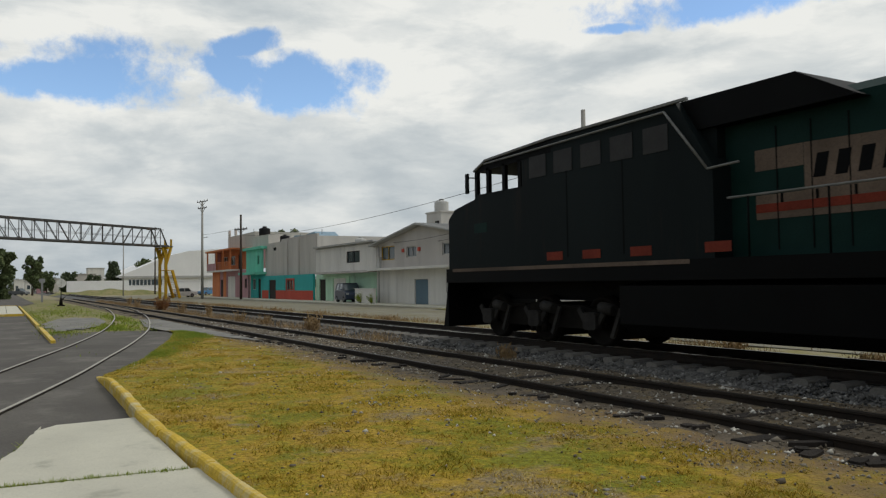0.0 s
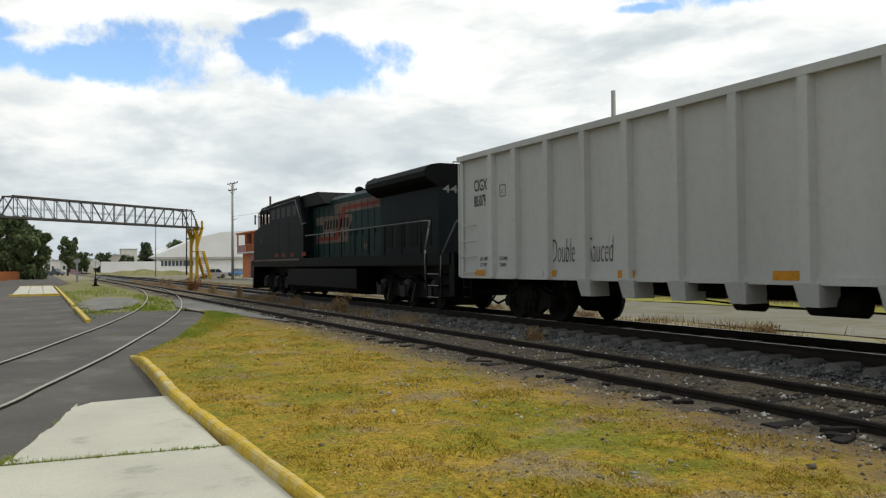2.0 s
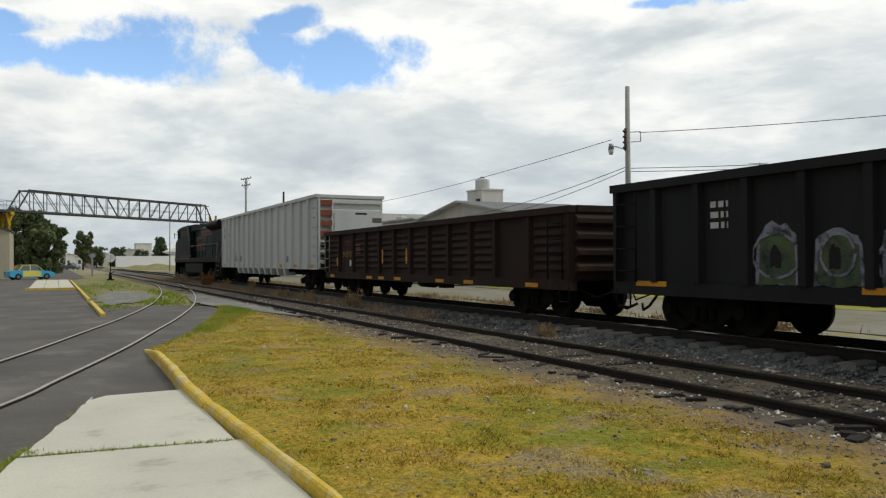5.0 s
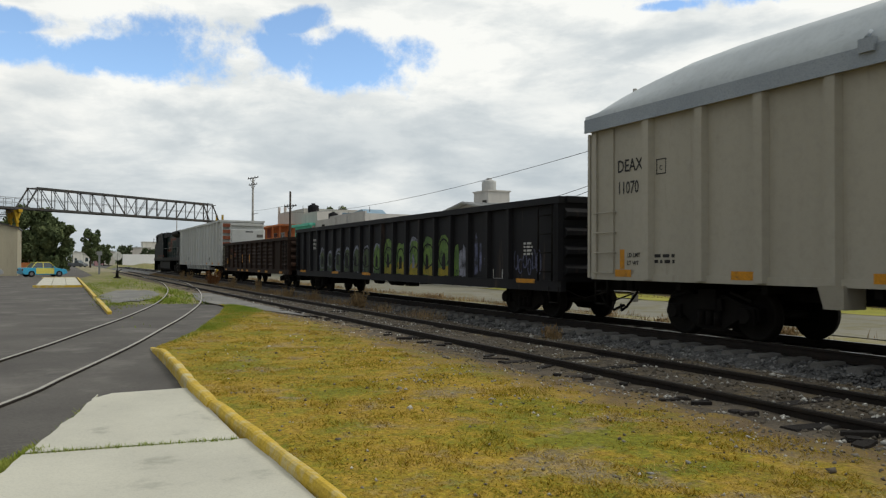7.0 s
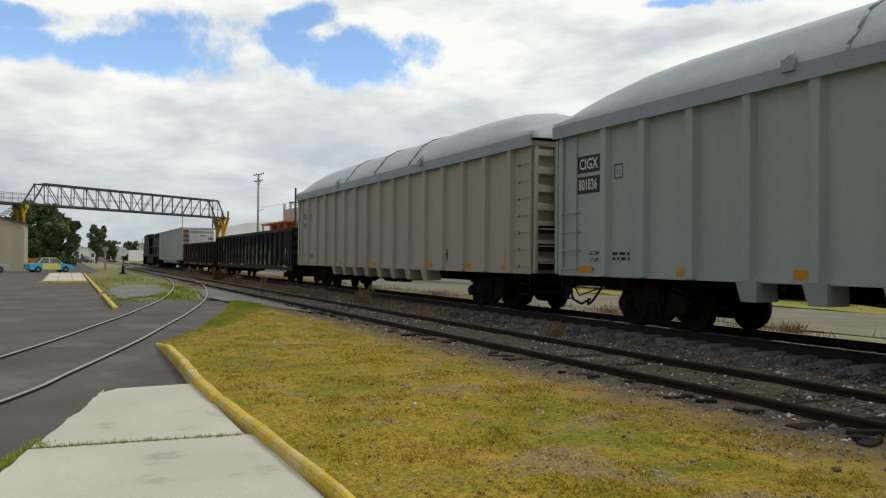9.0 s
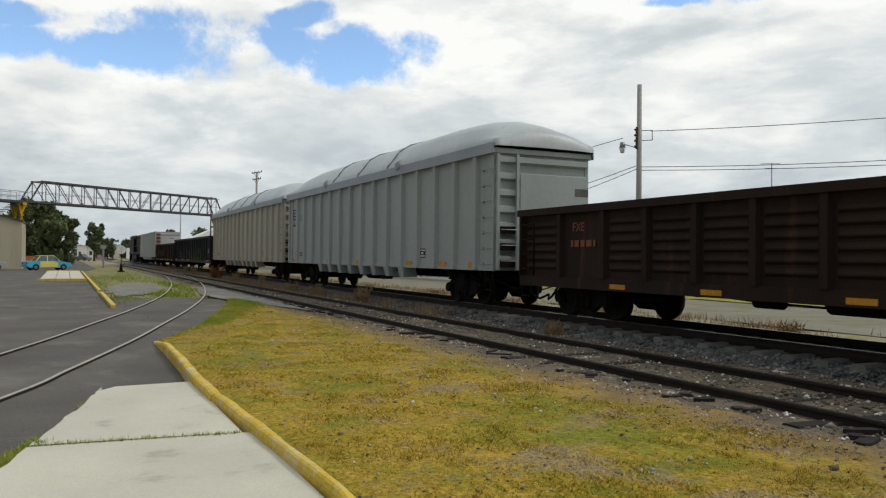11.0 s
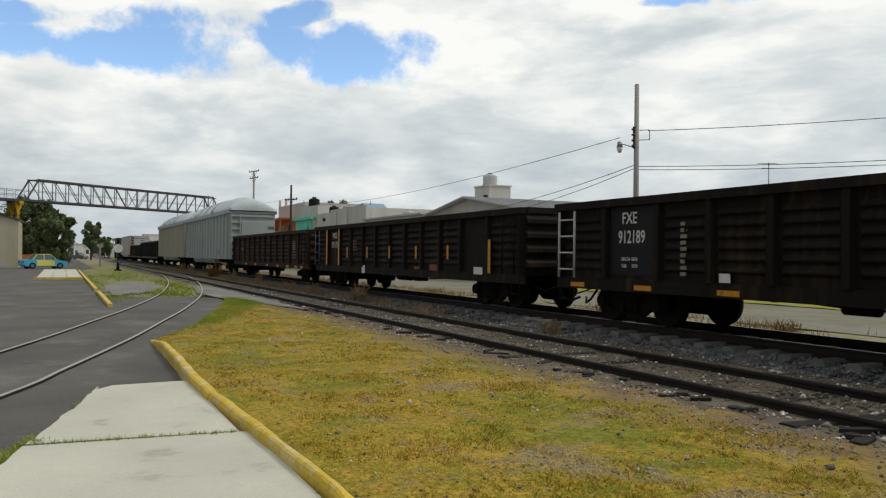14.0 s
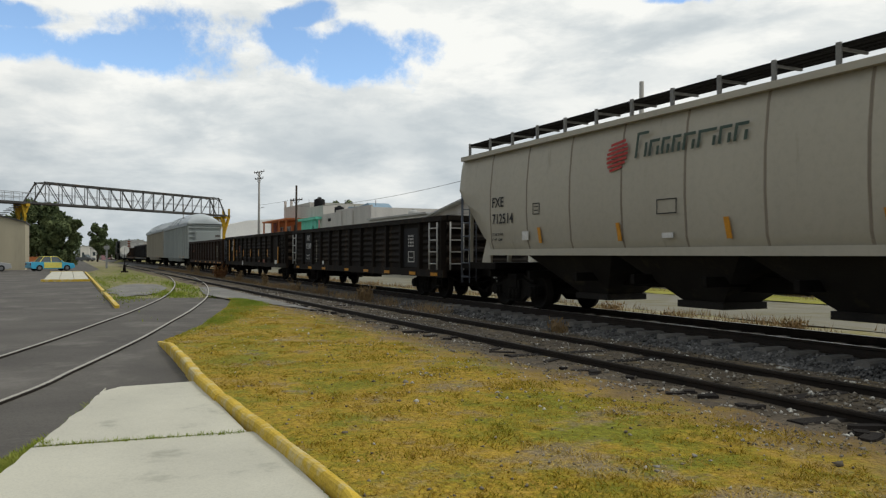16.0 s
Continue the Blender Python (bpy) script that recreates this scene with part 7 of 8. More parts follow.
facade(hb, X + 0.2, 78.3, 97.0, 2.5, 6.6, [(92.5, 93.8, 5.6, 6.0, "window", "door_dark")], "wall_block", name="upper_wall", label="bare grey block wall")
for yy in (84.0, 88.0, 78.4):
    part("pilaster", Mesh().box(X + 0.1, X + 0.2, yy, yy + 0.35, 2.5, 6.6), MAT["wall_grey"], hb)
facade(hb, X + 0.6, 97.0, 104.2, 6.35, 7.9, [], "wall_block", name="upper_wall", label="bare grey block wall")
facade(hb, X + 0.9, 104.2, 118.5, 6.72, 8.7, [], "wall_block", name="upper_wall", label="bare grey block wall")
split_parts("side_wall", Mesh().box(X + 0.45, X + 9, 78.3, 78.6, G0, 6.6).box(X + 0.85, X + 9, 97.0, 97.3, 6.6, 7.9).box(X + 1.15, X + 9, 104.2, 104.5, 7.9, 8.7).box(X + 1.15, X + 9, 118.2, 118.5, 6.7, 8.7), MAT["wall_block"], hb)
part("roof", Mesh().box(X + 0.45, X + 9, 78.6, 97.0, 6.5, 6.6), MAT["wall_block"], hb)
part("parapet", Mesh().box(X + 0.2, X + 0.4, 78.3, 90.5, 6.6, 6.85), MAT["wall_grey"], hb)
for yy in (79, 86, 98, 105, 112, 118.0):
    zz = 6.8 if yy < 97 else (7.9 if yy < 104 else 8.7)
    part("rebar", Mesh().bar((X + 1.0, yy, zz), (X + 1.0, yy, zz + 0.7 + 0.3 * math.sin(yy)), 0.03, 5), MAT["pole_wood"], hb)
for yy in (114.5, 118.1):
    part("roof_post", Mesh().box(X + 0.9, X + 1.2, yy, yy + 0.35, 8.7, 9.7), MAT["wall_block"], hb)

def tank(x, y, z, r, hgt, mat, label):
    t = tagged(empty("water_tank", pose(x, y, z)), label, "water tank")
    rings = []
    for q, rr_ in ((0, r * 0.96), (0.1, r), (0.3, r * 0.97), (0.5, r), (0.7, r * 0.97), (0.85, r), (0.95, r * 0.6), (1.0, r * 0.35), (1.06, r * 0.33)):
        rings.append([(rr_ * math.cos(a), rr_ * math.sin(a), q * hgt) for a in [2 * math.pi * i / 18 for i in range(18)]])
    part("tank_body", Mesh().loft(rings), MAT[mat], t)
    part("lid", Mesh().bar((0, 0, hgt * 1.06), (0, 0, hgt * 1.12), r * 0.36, 14), MAT[mat], t)
    return t
tank(X + 1.6, 102.0, 7.85, 0.75, 1.25, "tank_black", "black ribbed plastic water tank on a roof")
tank(X + 1.2, 92.2, 6.6, 0.6, 0.85, "tank_black", "black ribbed plastic water tank on a roof")
tarp = tagged(part("tarpaulin", Mesh().prism([(X + 1, 80.0, 6.6), (X + 1, 89.0, 6.6), (X + 1, 88.0, 7.2), (X + 1, 84.5, 7.0), (X + 1, 81.5, 7.25)], (2.5, 0, 0)), MAT["tarp_blue"], fix=True), "crumpled pale blue tarpaulin on a flat roof", "tarpaulin")

hc = tagged(empty("house"), "white two-storey house over a pale green shop front", "house", "houses along the street")
facade(hc, X, 62.9, 78.2, 2.6, 5.0, [(66.6, 69.8, 3.4, 4.5, "window", "door_dark")], "wall_white", name="upper_wall")
facade(hc, X, 62.9, 78.2, G0, 2.4, [(75.4, 77.2, G0, 1.9, "door", "door_dark"), (63.4, 69.2, 0.1, 2.1, "shutter", "wall_pale_green"), (70.0, 73.4, G0, 1.95, "shutter", "wall_white")], "wall_pale_green")
part("canopy", Mesh().box(X - 0.9, X + 0.1, 62.9, 76.2, 2.4, 2.6), MAT["wall_grey"], hc)
shell(hc, X, 62.9, 78.2, G0, 5.0, 9, "wall_white")
part("eave", Mesh().box(X - 0.35, X + 9, 62.9, 78.2, 5.15, 5.3), MAT["roof_sheet"], hc)
tank(X + 4, 75.5, 5.3, 0.6, 0.9, "frame_white", "small white water tank on a roof")

hd = tagged(empty("house"), "grey gabled house with pale sheet roof over a white ground floor", "house", "houses along the street")
facade(hd, X, 46.0, 62.8, G0, 2.5, [(53.3, 55.6, G0, 1.7, "door", "door_blue"), (47.5, 50.5, 0.6, 1.9, "window")], "wall_white")
facade(hd, X, 46.0, 62.8, 2.7, 4.75, [(59.2, 61.9, 3.4, 4.6, "window", "bridge_yellow"), (55.2, 57.0, 3.5, 4.4, "window"), (49.0, 51.0, 3.5, 4.4, "window")], "wall_grey", name="upper_wall")
part("gable", Mesh().prism([(X, 46.0, 4.75), (X, 62.8, 4.75), (X, 54.4, 6.0)], (0.25, 0, 0)), MAT["wall_grey"], hd, fix=True)
part("balcony_slab", Mesh().box(X - 1.0, X + 0.25, 46.0, 62.8, 2.5, 2.7), MAT["wall_white"], hd)
split_parts("side_wall", Mesh().box(X + 0.25, X + 10, 46.0, 46.25, G0, 4.75).box(X + 0.25, X + 10, 62.55, 62.8, G0, 4.75), MAT["wall_grey"], hd)
rf = Mesh()
rf.prism([(X - 0.6, 45.2, 4.60), (X - 0.6, 54.4, 6.05), (X - 0.6, 54.4, 6.17), (X - 0.6, 45.2, 4.72)], (11.5, 0, 0))
part("roof", rf, MAT["roof_sheet"], hd, "pale corrugated sheet roof", fix=True)
rf = Mesh()
rf.prism([(X - 0.6, 63.4, 4.66), (X - 0.6, 54.4, 6.05), (X - 0.6, 54.4, 6.17), (X - 0.6, 63.4, 4.78)], (11.5, 0, 0))
for k in range(30):
    xx = X - 0.5 + k * 0.37
    part("roof_rib", Mesh().beam((xx, 45.2, 4.74), (xx, 54.4, 6.19), 0.05, 0.03), MAT["roof_sheet"], hd)
part("roof", rf, MAT["roof_sheet"], hd, "pale corrugated sheet roof", fix=True)
part("garden_wall", Mesh().box(27.3, 27.5, 59.8, 63.8, -0.34, 0.9).box(27.25, 27.55, 59.75, 63.85, 0.9, 0.97), MAT["wall_white"], hd, "low white wall before the house")
split_parts("flower_pot", Mesh().box(X - 0.1, X, 57.35, 57.7, 3.95, 4.25).box(X - 0.1, X, 54.5, 54.85, 3.95, 4.25), MAT["wall_red"], hd, "red pot beside the window")
part("drain_pipe", Mesh().bar((X - 0.05, 62.3, G0), (X - 0.05, 62.3, 4.7), 0.06, 8), MAT["frame_white"], hd)
part("meter_box", Mesh().box(X - 0.2, X, 61.9, 62.4, 2.7, 3.7), MAT["frame_white"], hd)
tower = tagged(empty("roof_tower"), "square pale masonry tower with a water tank", "roof tower")
part("tower_wall", Mesh().box(X + 6.5, X + 8.8, 62.6, 65.4, 4.5, 8.0).box(X + 6.4, X + 8.9, 62.5, 65.5, 8.0, 8.12), MAT["wall_block"], tower)
part("opening", Mesh().box(X + 6.48, X + 6.5, 62.9, 63.7, 6.0, 7.2), MAT["door_dark"], tower)
tank(X + 7.6, 64.4, 8.12, 0.7, 1.15, "frame_white", "white water tank on a roof tower")

he = tagged(empty("house"), "low house with a red-edged flat roof", "house", "houses along the street")
facade(he, X + 1, 36.0, 45.9, G0, 4.2, [(38, 40, 1.0, 2.3, "window"), (42, 43.2, G0, 2.0, "door", "door_dark")], "wall_white")
shell(he, X + 1, 36.0, 45.9, G0, 4.2, 8, "wall_white")
part("red_parapet", Mesh().box(X + 0.9, X + 1.1, 36.0, 45.9, 4.2, 4.6), MAT["wall_red"], he)
hf = tagged(empty("house"), "low plain grey house with a flat roof", "house", "houses along the street")
facade(hf, X + 2, 8.0, 35.0, G0, 3.3, [(12, 14, 1.0, 2.2, "window"), (20, 22, 1.0, 2.2, "window"), (27, 28.2, G0, 2.0, "door", "door_dark")], "wall_beige")
shell(hf, X + 2, 8.0, 35.0, G0, 3.3, 8, "wall_beige")

# left side building and things beyond the road
hl = tagged(empty("building"), "plain beige rendered building with a sloping roofline", "building")
part("wall", Mesh().prism([(-4.05, 90, -0.4), (-18, 90, -0.4), (-18, 90, 8.3), (-4.05, 90, 4.62)], (0, 9, 0)), MAT["wall_beige"], hl, fix=True)
part("roof_edge", Mesh().prism([(-3.95, 89.8, 4.6), (-18, 89.8, 8.3), (-18, 89.8, 8.45), (-3.95, 89.8, 4.75)], (0, 9.3, 0)), MAT["truss"], hl, fix=True)
hs = tagged(empty("house"), "small grey block house behind the trees", "house")
part("wall", Mesh().box(-9.0, -2.2, 140, 148, -0.4, 1.7), MAT["wall_block"], hs)
part("upper_wall", Mesh().box(-5.5, -3.0, 142, 148, 1.7, 3.5), MAT["wall_grey"], hs)
part("window", Mesh().box(-4.6, -3.8, 141.95, 142.0, 2.0, 3.1), MAT["frame_white"], hs)
part("fence_wall", Mesh().box(-12, -2.5, 132, 132.3, -0.4, 1.0), MAT["wall_orange"], hs, "low brown wall")

MAT["tent_white"] = material("white_sheet", (0.90, 0.905, 0.91), (0.84, 0.845, 0.855), 0.7, scale=0.3, bump=0.05)
wh = tagged(empty("warehouse"), "long white warehouse with a white sheet roof", "warehouse")
part("wall", Mesh().box(29.0, 61.5, 226, 262, -0.4, 3.99), MAT["tent_white"], wh)
part("eave_band", Mesh().box(27.5, 62.0, 225.38, 225.5, 3.7, 4.3), MAT["roof_sheet"], wh, "grey-green band under the eave")
part("roof", Mesh().prism([(27.5, 225.5, 4.3), (34.0, 225.5, 7.1), (40.0, 225.5, 9.9), (46.0, 225.5, 11.3), (54.0, 225.5, 11.9), (62.0, 225.5, 11.9), (62.0, 225.5, 4.0), (27.5, 225.5, 4.0)], (0, 40, 0)), MAT["tent_white"], wh, fix=True)
for k in range(9):
    part("window", Mesh().box(30.0 + k * 1.0, 30.7 + k * 1.0, 225.9, 226.0, 1.8, 3.3), MAT["glass"], wh)
fw = tagged(part("boundary_wall", Mesh().box(14, 28.5, 214, 214.4, -0.4, 3.0), MAT["tent_white"]), "long low white boundary wall", "wall")
for i, (x0, x1, yy, z1, mt) in enumerate(((4, 9, 330, 4.5, "wall_white"), (12, 20, 350, 5.0, "wall_block"), (22, 29, 300, 6.0, "wall_grey"), (30, 36, 340, 9.0, "wall_white"), (-30, -18, 300, 5.0, "wall_white"), (6, 7.5, 260, 3.2, "wall_white"), (9.5, 12, 270, 3.0, "wall_pink"))):
    far = tagged(empty("far_house"), "small far flat-roofed house", "house", "far houses")
    part("wall", Mesh().box(x0, x1, yy, yy + 8, -0.4, z1), MAT[mt], far)
    part("roof", Mesh().box(x0 - 0.2, x1 + 0.2, yy - 0.2, yy + 8.2, z1, z1 + 0.2), MAT["roof_sheet"], far)
    part("window", Mesh().box(x0 + 0.5, x0 + 1.3, yy - 0.02, yy, 1.0, 2.2), MAT["glass"], far)


# ---- cars ----
MAT["tyre"] = material("tyre_rubber", (0.02, 0.02, 0.02), (0.015, 0.015, 0.015), 0.9, bump=0.1)
MAT["rim"] = material("wheel_rim", (0.25, 0.25, 0.26), (0.18, 0.18, 0.19), 0.4, 0.5, bump=0.0)
MAT["car_lamp"] = material("car_lamp", (0.5, 0.5, 0.48), (0.4, 0.4, 0.38), 0.15, bump=0.0)
MAT["tail_lamp"] = material("tail_lamp", (0.35, 0.02, 0.015), (0.25, 0.015, 0.01), 0.2, bump=0.0)
for nm, c in (("car_blue", (0.06, 0.42, 0.66)), ("car_yellow", (0.78, 0.70, 0.15)), ("car_white", (0.82, 0.82, 0.82)), ("car_silver", (0.42, 0.43, 0.44)), ("car_navy", (0.015, 0.03, 0.07)), ("car_sky", (0.06, 0.2, 0.4)), ("car_grey", (0.12, 0.13, 0.14))):
    MAT[nm] = material(nm, c, tuple(v * 0.93 for v in c), 0.28, scale=0.8, bump=0.0, spec=0.6)


def car(name, label, m, length, height, ends, middle, kind="sedan"):
    """A saloon, van or pickup in parts, nose towards its own +x."""
    c = tagged(empty(name, m), label, "car")
    a, w = length / 2, 0.83
    belt = height * 0.62
    low = [(-a, 0.35), (-a, belt * 0.9), (-a + 0.12, belt), (a - 1.05, belt), (a - 0.1, belt * 0.82), (a, belt * 0.65), (a, 0.35), (a - 0.25, 0.22), (-a + 0.2, 0.22)]
    rings = []
    for yy, k in ((-w, 0.93), (-w * 0.96, 1.0), (w * 0.96, 1.0), (w, 0.93)):
        rings.append([(px, yy, 0.6 + (pz - 0.6) * k) for px, pz in low])
    body = part("body", Mesh().loft(rings, smooth=False), MAT[ends], c, fix=True)
    if middle != ends:
        split_parts("side_panel", Mesh().box(-a * 0.42, a * 0.40, -w - 0.006, -w * 0.9, 0.30, belt - 0.03).box(-a * 0.42, a * 0.40, w * 0.9, w + 0.006, 0.30, belt - 0.03), MAT[middle], body, "yellow door panels")
    if kind == "sedan":
        cab = [(-a * 0.62, belt), (-a * 0.40, height - 0.03), (-a * 0.2, height), (a * 0.12, height), (a * 0.22, height - 0.06), (a * 0.52, belt)]
    elif kind == "van":
        cab = [(-a * 0.97, belt), (-a * 0.9, height - 0.05), (-a * 0.7, height), (a * 0.1, height), (a * 0.22, height - 0.06), (a * 0.52, belt)]
    else:
        cab = [(-a * 0.1, belt), (-a * 0.05, height), (a * 0.25, height), (a * 0.5, belt)]
    rings = []
    for yy, k in ((-w * 0.94, 0.0), (-w * 0.78, 1.0), (w * 0.78, 1.0), (w * 0.94, 0.0)):
        rings.append([(px, yy if k == 0 else yy, belt + (pz - belt) * (1.0 if k else 0.02)) for px, pz in cab])
    gh = part("cabin", Mesh().loft(rings, smooth=False), MAT["glass"], c, "dark tinted windows", fix=True)
    top = [p for p in cab if p[1] > height - 0.1]
    part("roof", Mesh().box(top[0][0] - 0.05, top[-1][0] + 0.05, -w * 0.8, w * 0.8, height - 0.04, height + 0.015), MAT[middle], gh)
    mid = (top[0][0] + top[-1][0]) / 2
    for lo_x, hi_x in ((cab[0][0] + 0.03, top[0][0]), (mid, mid), (cab[-1][0] - 0.03, top[-1][0])):
        for sy in (-1, 1):
            part("pillar", Mesh().beam((lo_x, sy * w * 0.945, belt), (hi_x, sy * w * 0.79, height - 0.02), 0.06, 0.05), MAT[middle], gh)
    for px in (-a * 0.62, a * 0.64):
        for s in (-1, 1):
            wheel = part("wheel", Mesh().bar((px, s * (w - 0.2), 0.3), (px, s * (w + 0.01), 0.3), 0.3, 18), MAT["tyre"], c, "black tyre")
            part("rim", Mesh().bar((px, s * (w + 0.008), 0.3), (px, s * (w + 0.02), 0.3), 0.16, 14), MAT["rim"], wheel)
    for s in (-1, 1):
        part("headlight", Mesh().box(a - 0.12, a + 0.005, s * 0.5, s * 0.76, belt * 0.66, belt * 0.8), MAT["car_lamp"], c)
        part("tail_light", Mesh().box(-a - 0.005, -a + 0.06, s * 0.5, s * 0.76, belt * 0.68, belt * 0.86), MAT["tail_lamp"], c)
        part("mirror", Mesh().box(a * 0.36, a * 0.42, s * (w + 0.02), s * (w + 0.14), belt + 0.02, belt + 0.14), MAT[ends], c)
    split_parts("bumper", Mesh().box(a - 0.06, a + 0.05, -0.78, 0.78, 0.32, 0.5).box(-a - 0.05, -a + 0.06, -0.78, 0.78, 0.32, 0.5), MAT[ends], c)
    return c


def spot(az, dist, z):
    return (math.sin(radians(az)) * dist, math.cos(radians(az)) * dist, z)


TAXI_AT = spot(-1.15, 85.0, ROAD_Z)
TAXI_TURN = 20.0
taxi = car("taxi", "blue and yellow saloon taxi on the road", pose(*TAXI_AT, 0, 0, TAXI_TURN), 4.0, 1.42, "car_blue", "car_yellow")
car("car", "silver saloon car on the road", pose(*spot(-4.85, 84.0, ROAD_Z), 0, 0, 3), 4.3, 1.42, "car_silver", "car_silver")
car("car", "white saloon car parked before the houses", pose(*spot(11.0, 128, -0.36), 0, 0, 192), 4.5, 1.45, "car_white", "car_white")
car("car", "bright blue car parked before the houses", pose(*spot(12.75, 155, -0.36), 0, 0, 215), 4.0, 1.4, "car_sky", "car_sky")
car("van", "dark blue van parked at a shop front", pose(28.0, 66.9, -0.3, 0, 0, 262), 3.9, 1.75, "car_navy", "car_navy", "van")
car("pickup", "grey pickup truck far along the road", pose(*spot(0.95, 200, -0.24), 0, 0, -40), 4.6, 1.6, "car_grey", "car_grey", "pickup")

# ---- trees, weeds, grass and stones ----
MAT["bark"] = material("bark", (0.10, 0.075, 0.055), (0.06, 0.047, 0.035), 0.95, scale=4, bump=0.6, streak=True)
MAT["leaf_dark"] = island_material("dark_foliage", [(0.06, 0.085, 0.04), (0.105, 0.135, 0.06), (0.16, 0.19, 0.085)], scale=0.5)
MAT["leaf_grey"] = island_material("grey_green_foliage", [(0.05, 0.07, 0.04), (0.085, 0.11, 0.06), (0.13, 0.155, 0.085)], scale=0.5)
MAT["blade"] = island_material("grass_blade", [LAWN_TONES[0], LAWN_TONES[1], LAWN_TONES[2], (0.52, 0.40, 0.15)], scale=0.9, spread=0.6)
MAT["blade_green"] = island_material("green_weed", [(0.16, 0.24, 0.03), (0.225, 0.29, 0.04), (0.31, 0.33, 0.07)], scale=1.0)
MAT["dry_weed"] = island_material("dry_weed", [(0.19, 0.125, 0.065), (0.30, 0.205, 0.105), (0.40, 0.295, 0.16)], scale=1.0)
MAT["rust_weed"] = island_material("rust_weed", [(0.13, 0.055, 0.02), (0.22, 0.10, 0.04), (0.30, 0.16, 0.07)], scale=1.0)
MAT["stone"] = island_material("ballast_stone", [(0.038, 0.038, 0.037), (0.085, 0.084, 0.082), (0.15, 0.148, 0.144), (0.31, 0.305, 0.295)], scale=3.0)
MAT["rubble"] = island_material("grey_rubble", [(0.12, 0.115, 0.105), (0.22, 0.215, 0.20), (0.40, 0.39, 0.365), (0.66, 0.65, 0.62)], scale=3.0)
MAT["pale_stone"] = island_material("pale_stone", [(0.09, 0.075, 0.058), (0.15, 0.128, 0.10), (0.27, 0.245, 0.205), (0.76, 0.74, 0.68)], scale=3.0)
gen = np.random.default_rng(7)


def triangles(name, tri, mat, parent=None, label="", kind=""):
    """One mesh of loose triangles from an array n x 3 x 3."""
    n = len(tri)
    me = bpy.data.meshes.new(name)
    me.vertices.add(3 * n)
    me.vertices.foreach_set("co", np.asarray(tri, dtype=np.float32).reshape(-1))
    me.loops.add(3 * n)
    me.loops.foreach_set("vertex_index", np.arange(3 * n, dtype=np.int32))
    me.polygons.add(n)
    me.polygons.foreach_set("loop_start", np.arange(0, 3 * n, 3, dtype=np.int32))
    me.materials.append(mat)
    me.update(calc_edges=True)
    ob = new(name, me)
    ob.parent = parent
    return tagged(ob, label, kind=kind)


def leaf_cloud(centres, radii, count, size):
    """Leaf triangles thick near the skins of many clumps."""
    idx = gen.integers(0, len(centres), count)
    d = gen.normal(size=(count, 3))
    d /= np.linalg.norm(d, axis=1)[:, None]
    c = centres[idx] + d * (radii[idx] * gen.uniform(0.35, 1.05, count) ** 0.6)[:, None]
    u = gen.normal(size=(count, 3))
    u /= np.linalg.norm(u, axis=1)[:, None]
    v = np.cross(u, gen.normal(size=(count, 3)))
    v /= np.linalg.norm(v, axis=1)[:, None]
    s = size * gen.uniform(0.6, 1.5, count)[:, None]
    return np.stack([c - u * s, c + u * s, c + v * s * 1.6], axis=1)


def tree(at, hgt, spread, label, leaves, count, seed, trunk=0.25, lean=0.0, pointed=False, size=0.14):
    r = random.Random(seed)
    t = tagged(empty("tree", pose(*at, 0, 0, 0)), label, "tree")
    tm = Mesh()
    pts = [(lean * u * hgt + 0.15 * math.sin(u * 5 + seed), 0.15 * math.cos(u * 4 + seed), hgt * 0.85 * u) for u in (0, 0.2, 0.4, 0.6, 0.8, 1.0)]
    for i in range(5):
        tm.bar(pts[i], pts[i + 1], hgt * 0.028 * (1 - i * 0.17), 9, hgt * 0.028 * (1 - (i + 1) * 0.17))
    cen, rad = [], []
    n = 15
    for k in range(n):
        u = trunk + (1 - trunk) * (k + 0.5) / n
        ang = k * 2.4 + r.uniform(-0.4, 0.4)
        prof = (1.15 - u) * 1.25 if pointed else math.sqrt(max(0.05, 1 - ((u - 0.55) / 0.55) ** 2))
        out = spread * prof * r.uniform(0.55, 1.0)
        base = Vector((lean * u * hgt, 0, hgt * u * 0.8))
        tip = Vector((lean * u * hgt + math.cos(ang) * out, math.sin(ang) * out, min(hgt * 0.96, hgt * u + r.uniform(0, 0.08) * hgt)))
        tm.bar(base, tip, hgt * 0.010, 6, hgt * 0.003)
        for q in range(4):
            f = r.uniform(0.45, 1.05)
            p = base.lerp(tip, f)
            cen.append((p.x + r.uniform(-0.1, 0.1) * spread, p.y + r.uniform(-0.1, 0.1) * spread, p.z + r.uniform(-0.05, 0.06) * hgt))
            rad.append(spread * r.uniform(0.14, 0.34))
    part("trunk", tm, MAT["bark"], t)
    triangles("crown", leaf_cloud(np.array(cen), np.array(rad), count, size), MAT[leaves], t, "dense small leaves in uneven clumps")
    return t


tree(spot(-1.75, 140, -0.4), 9.7, 4.0, "large dark evergreen tree with a ragged crown", "leaf_dark", 26000, 3, 0.10, size=0.24)
tree(spot(-0.35, 132, -0.4), 6.9, 3.0, "rounded dark evergreen tree beside the road", "leaf_dark", 18000, 8, 0.04, size=0.22)
tree(spot(-3.2, 150, -0.4), 8.0, 3.4, "dark evergreen tree behind a building", "leaf_dark", 6000, 5, 0.1, size=0.22)
tree(spot(1.75, 210, -0.4), 9.0, 2.3, "slender dark tree beside the far road", "leaf_dark", 6000, 12, 0.25, size=0.22)
tree(spot(2.55, 240, -0.4), 6.0, 2.2, "small dark tree far along the road", "leaf_dark", 3000, 14, 0.2, size=0.25)
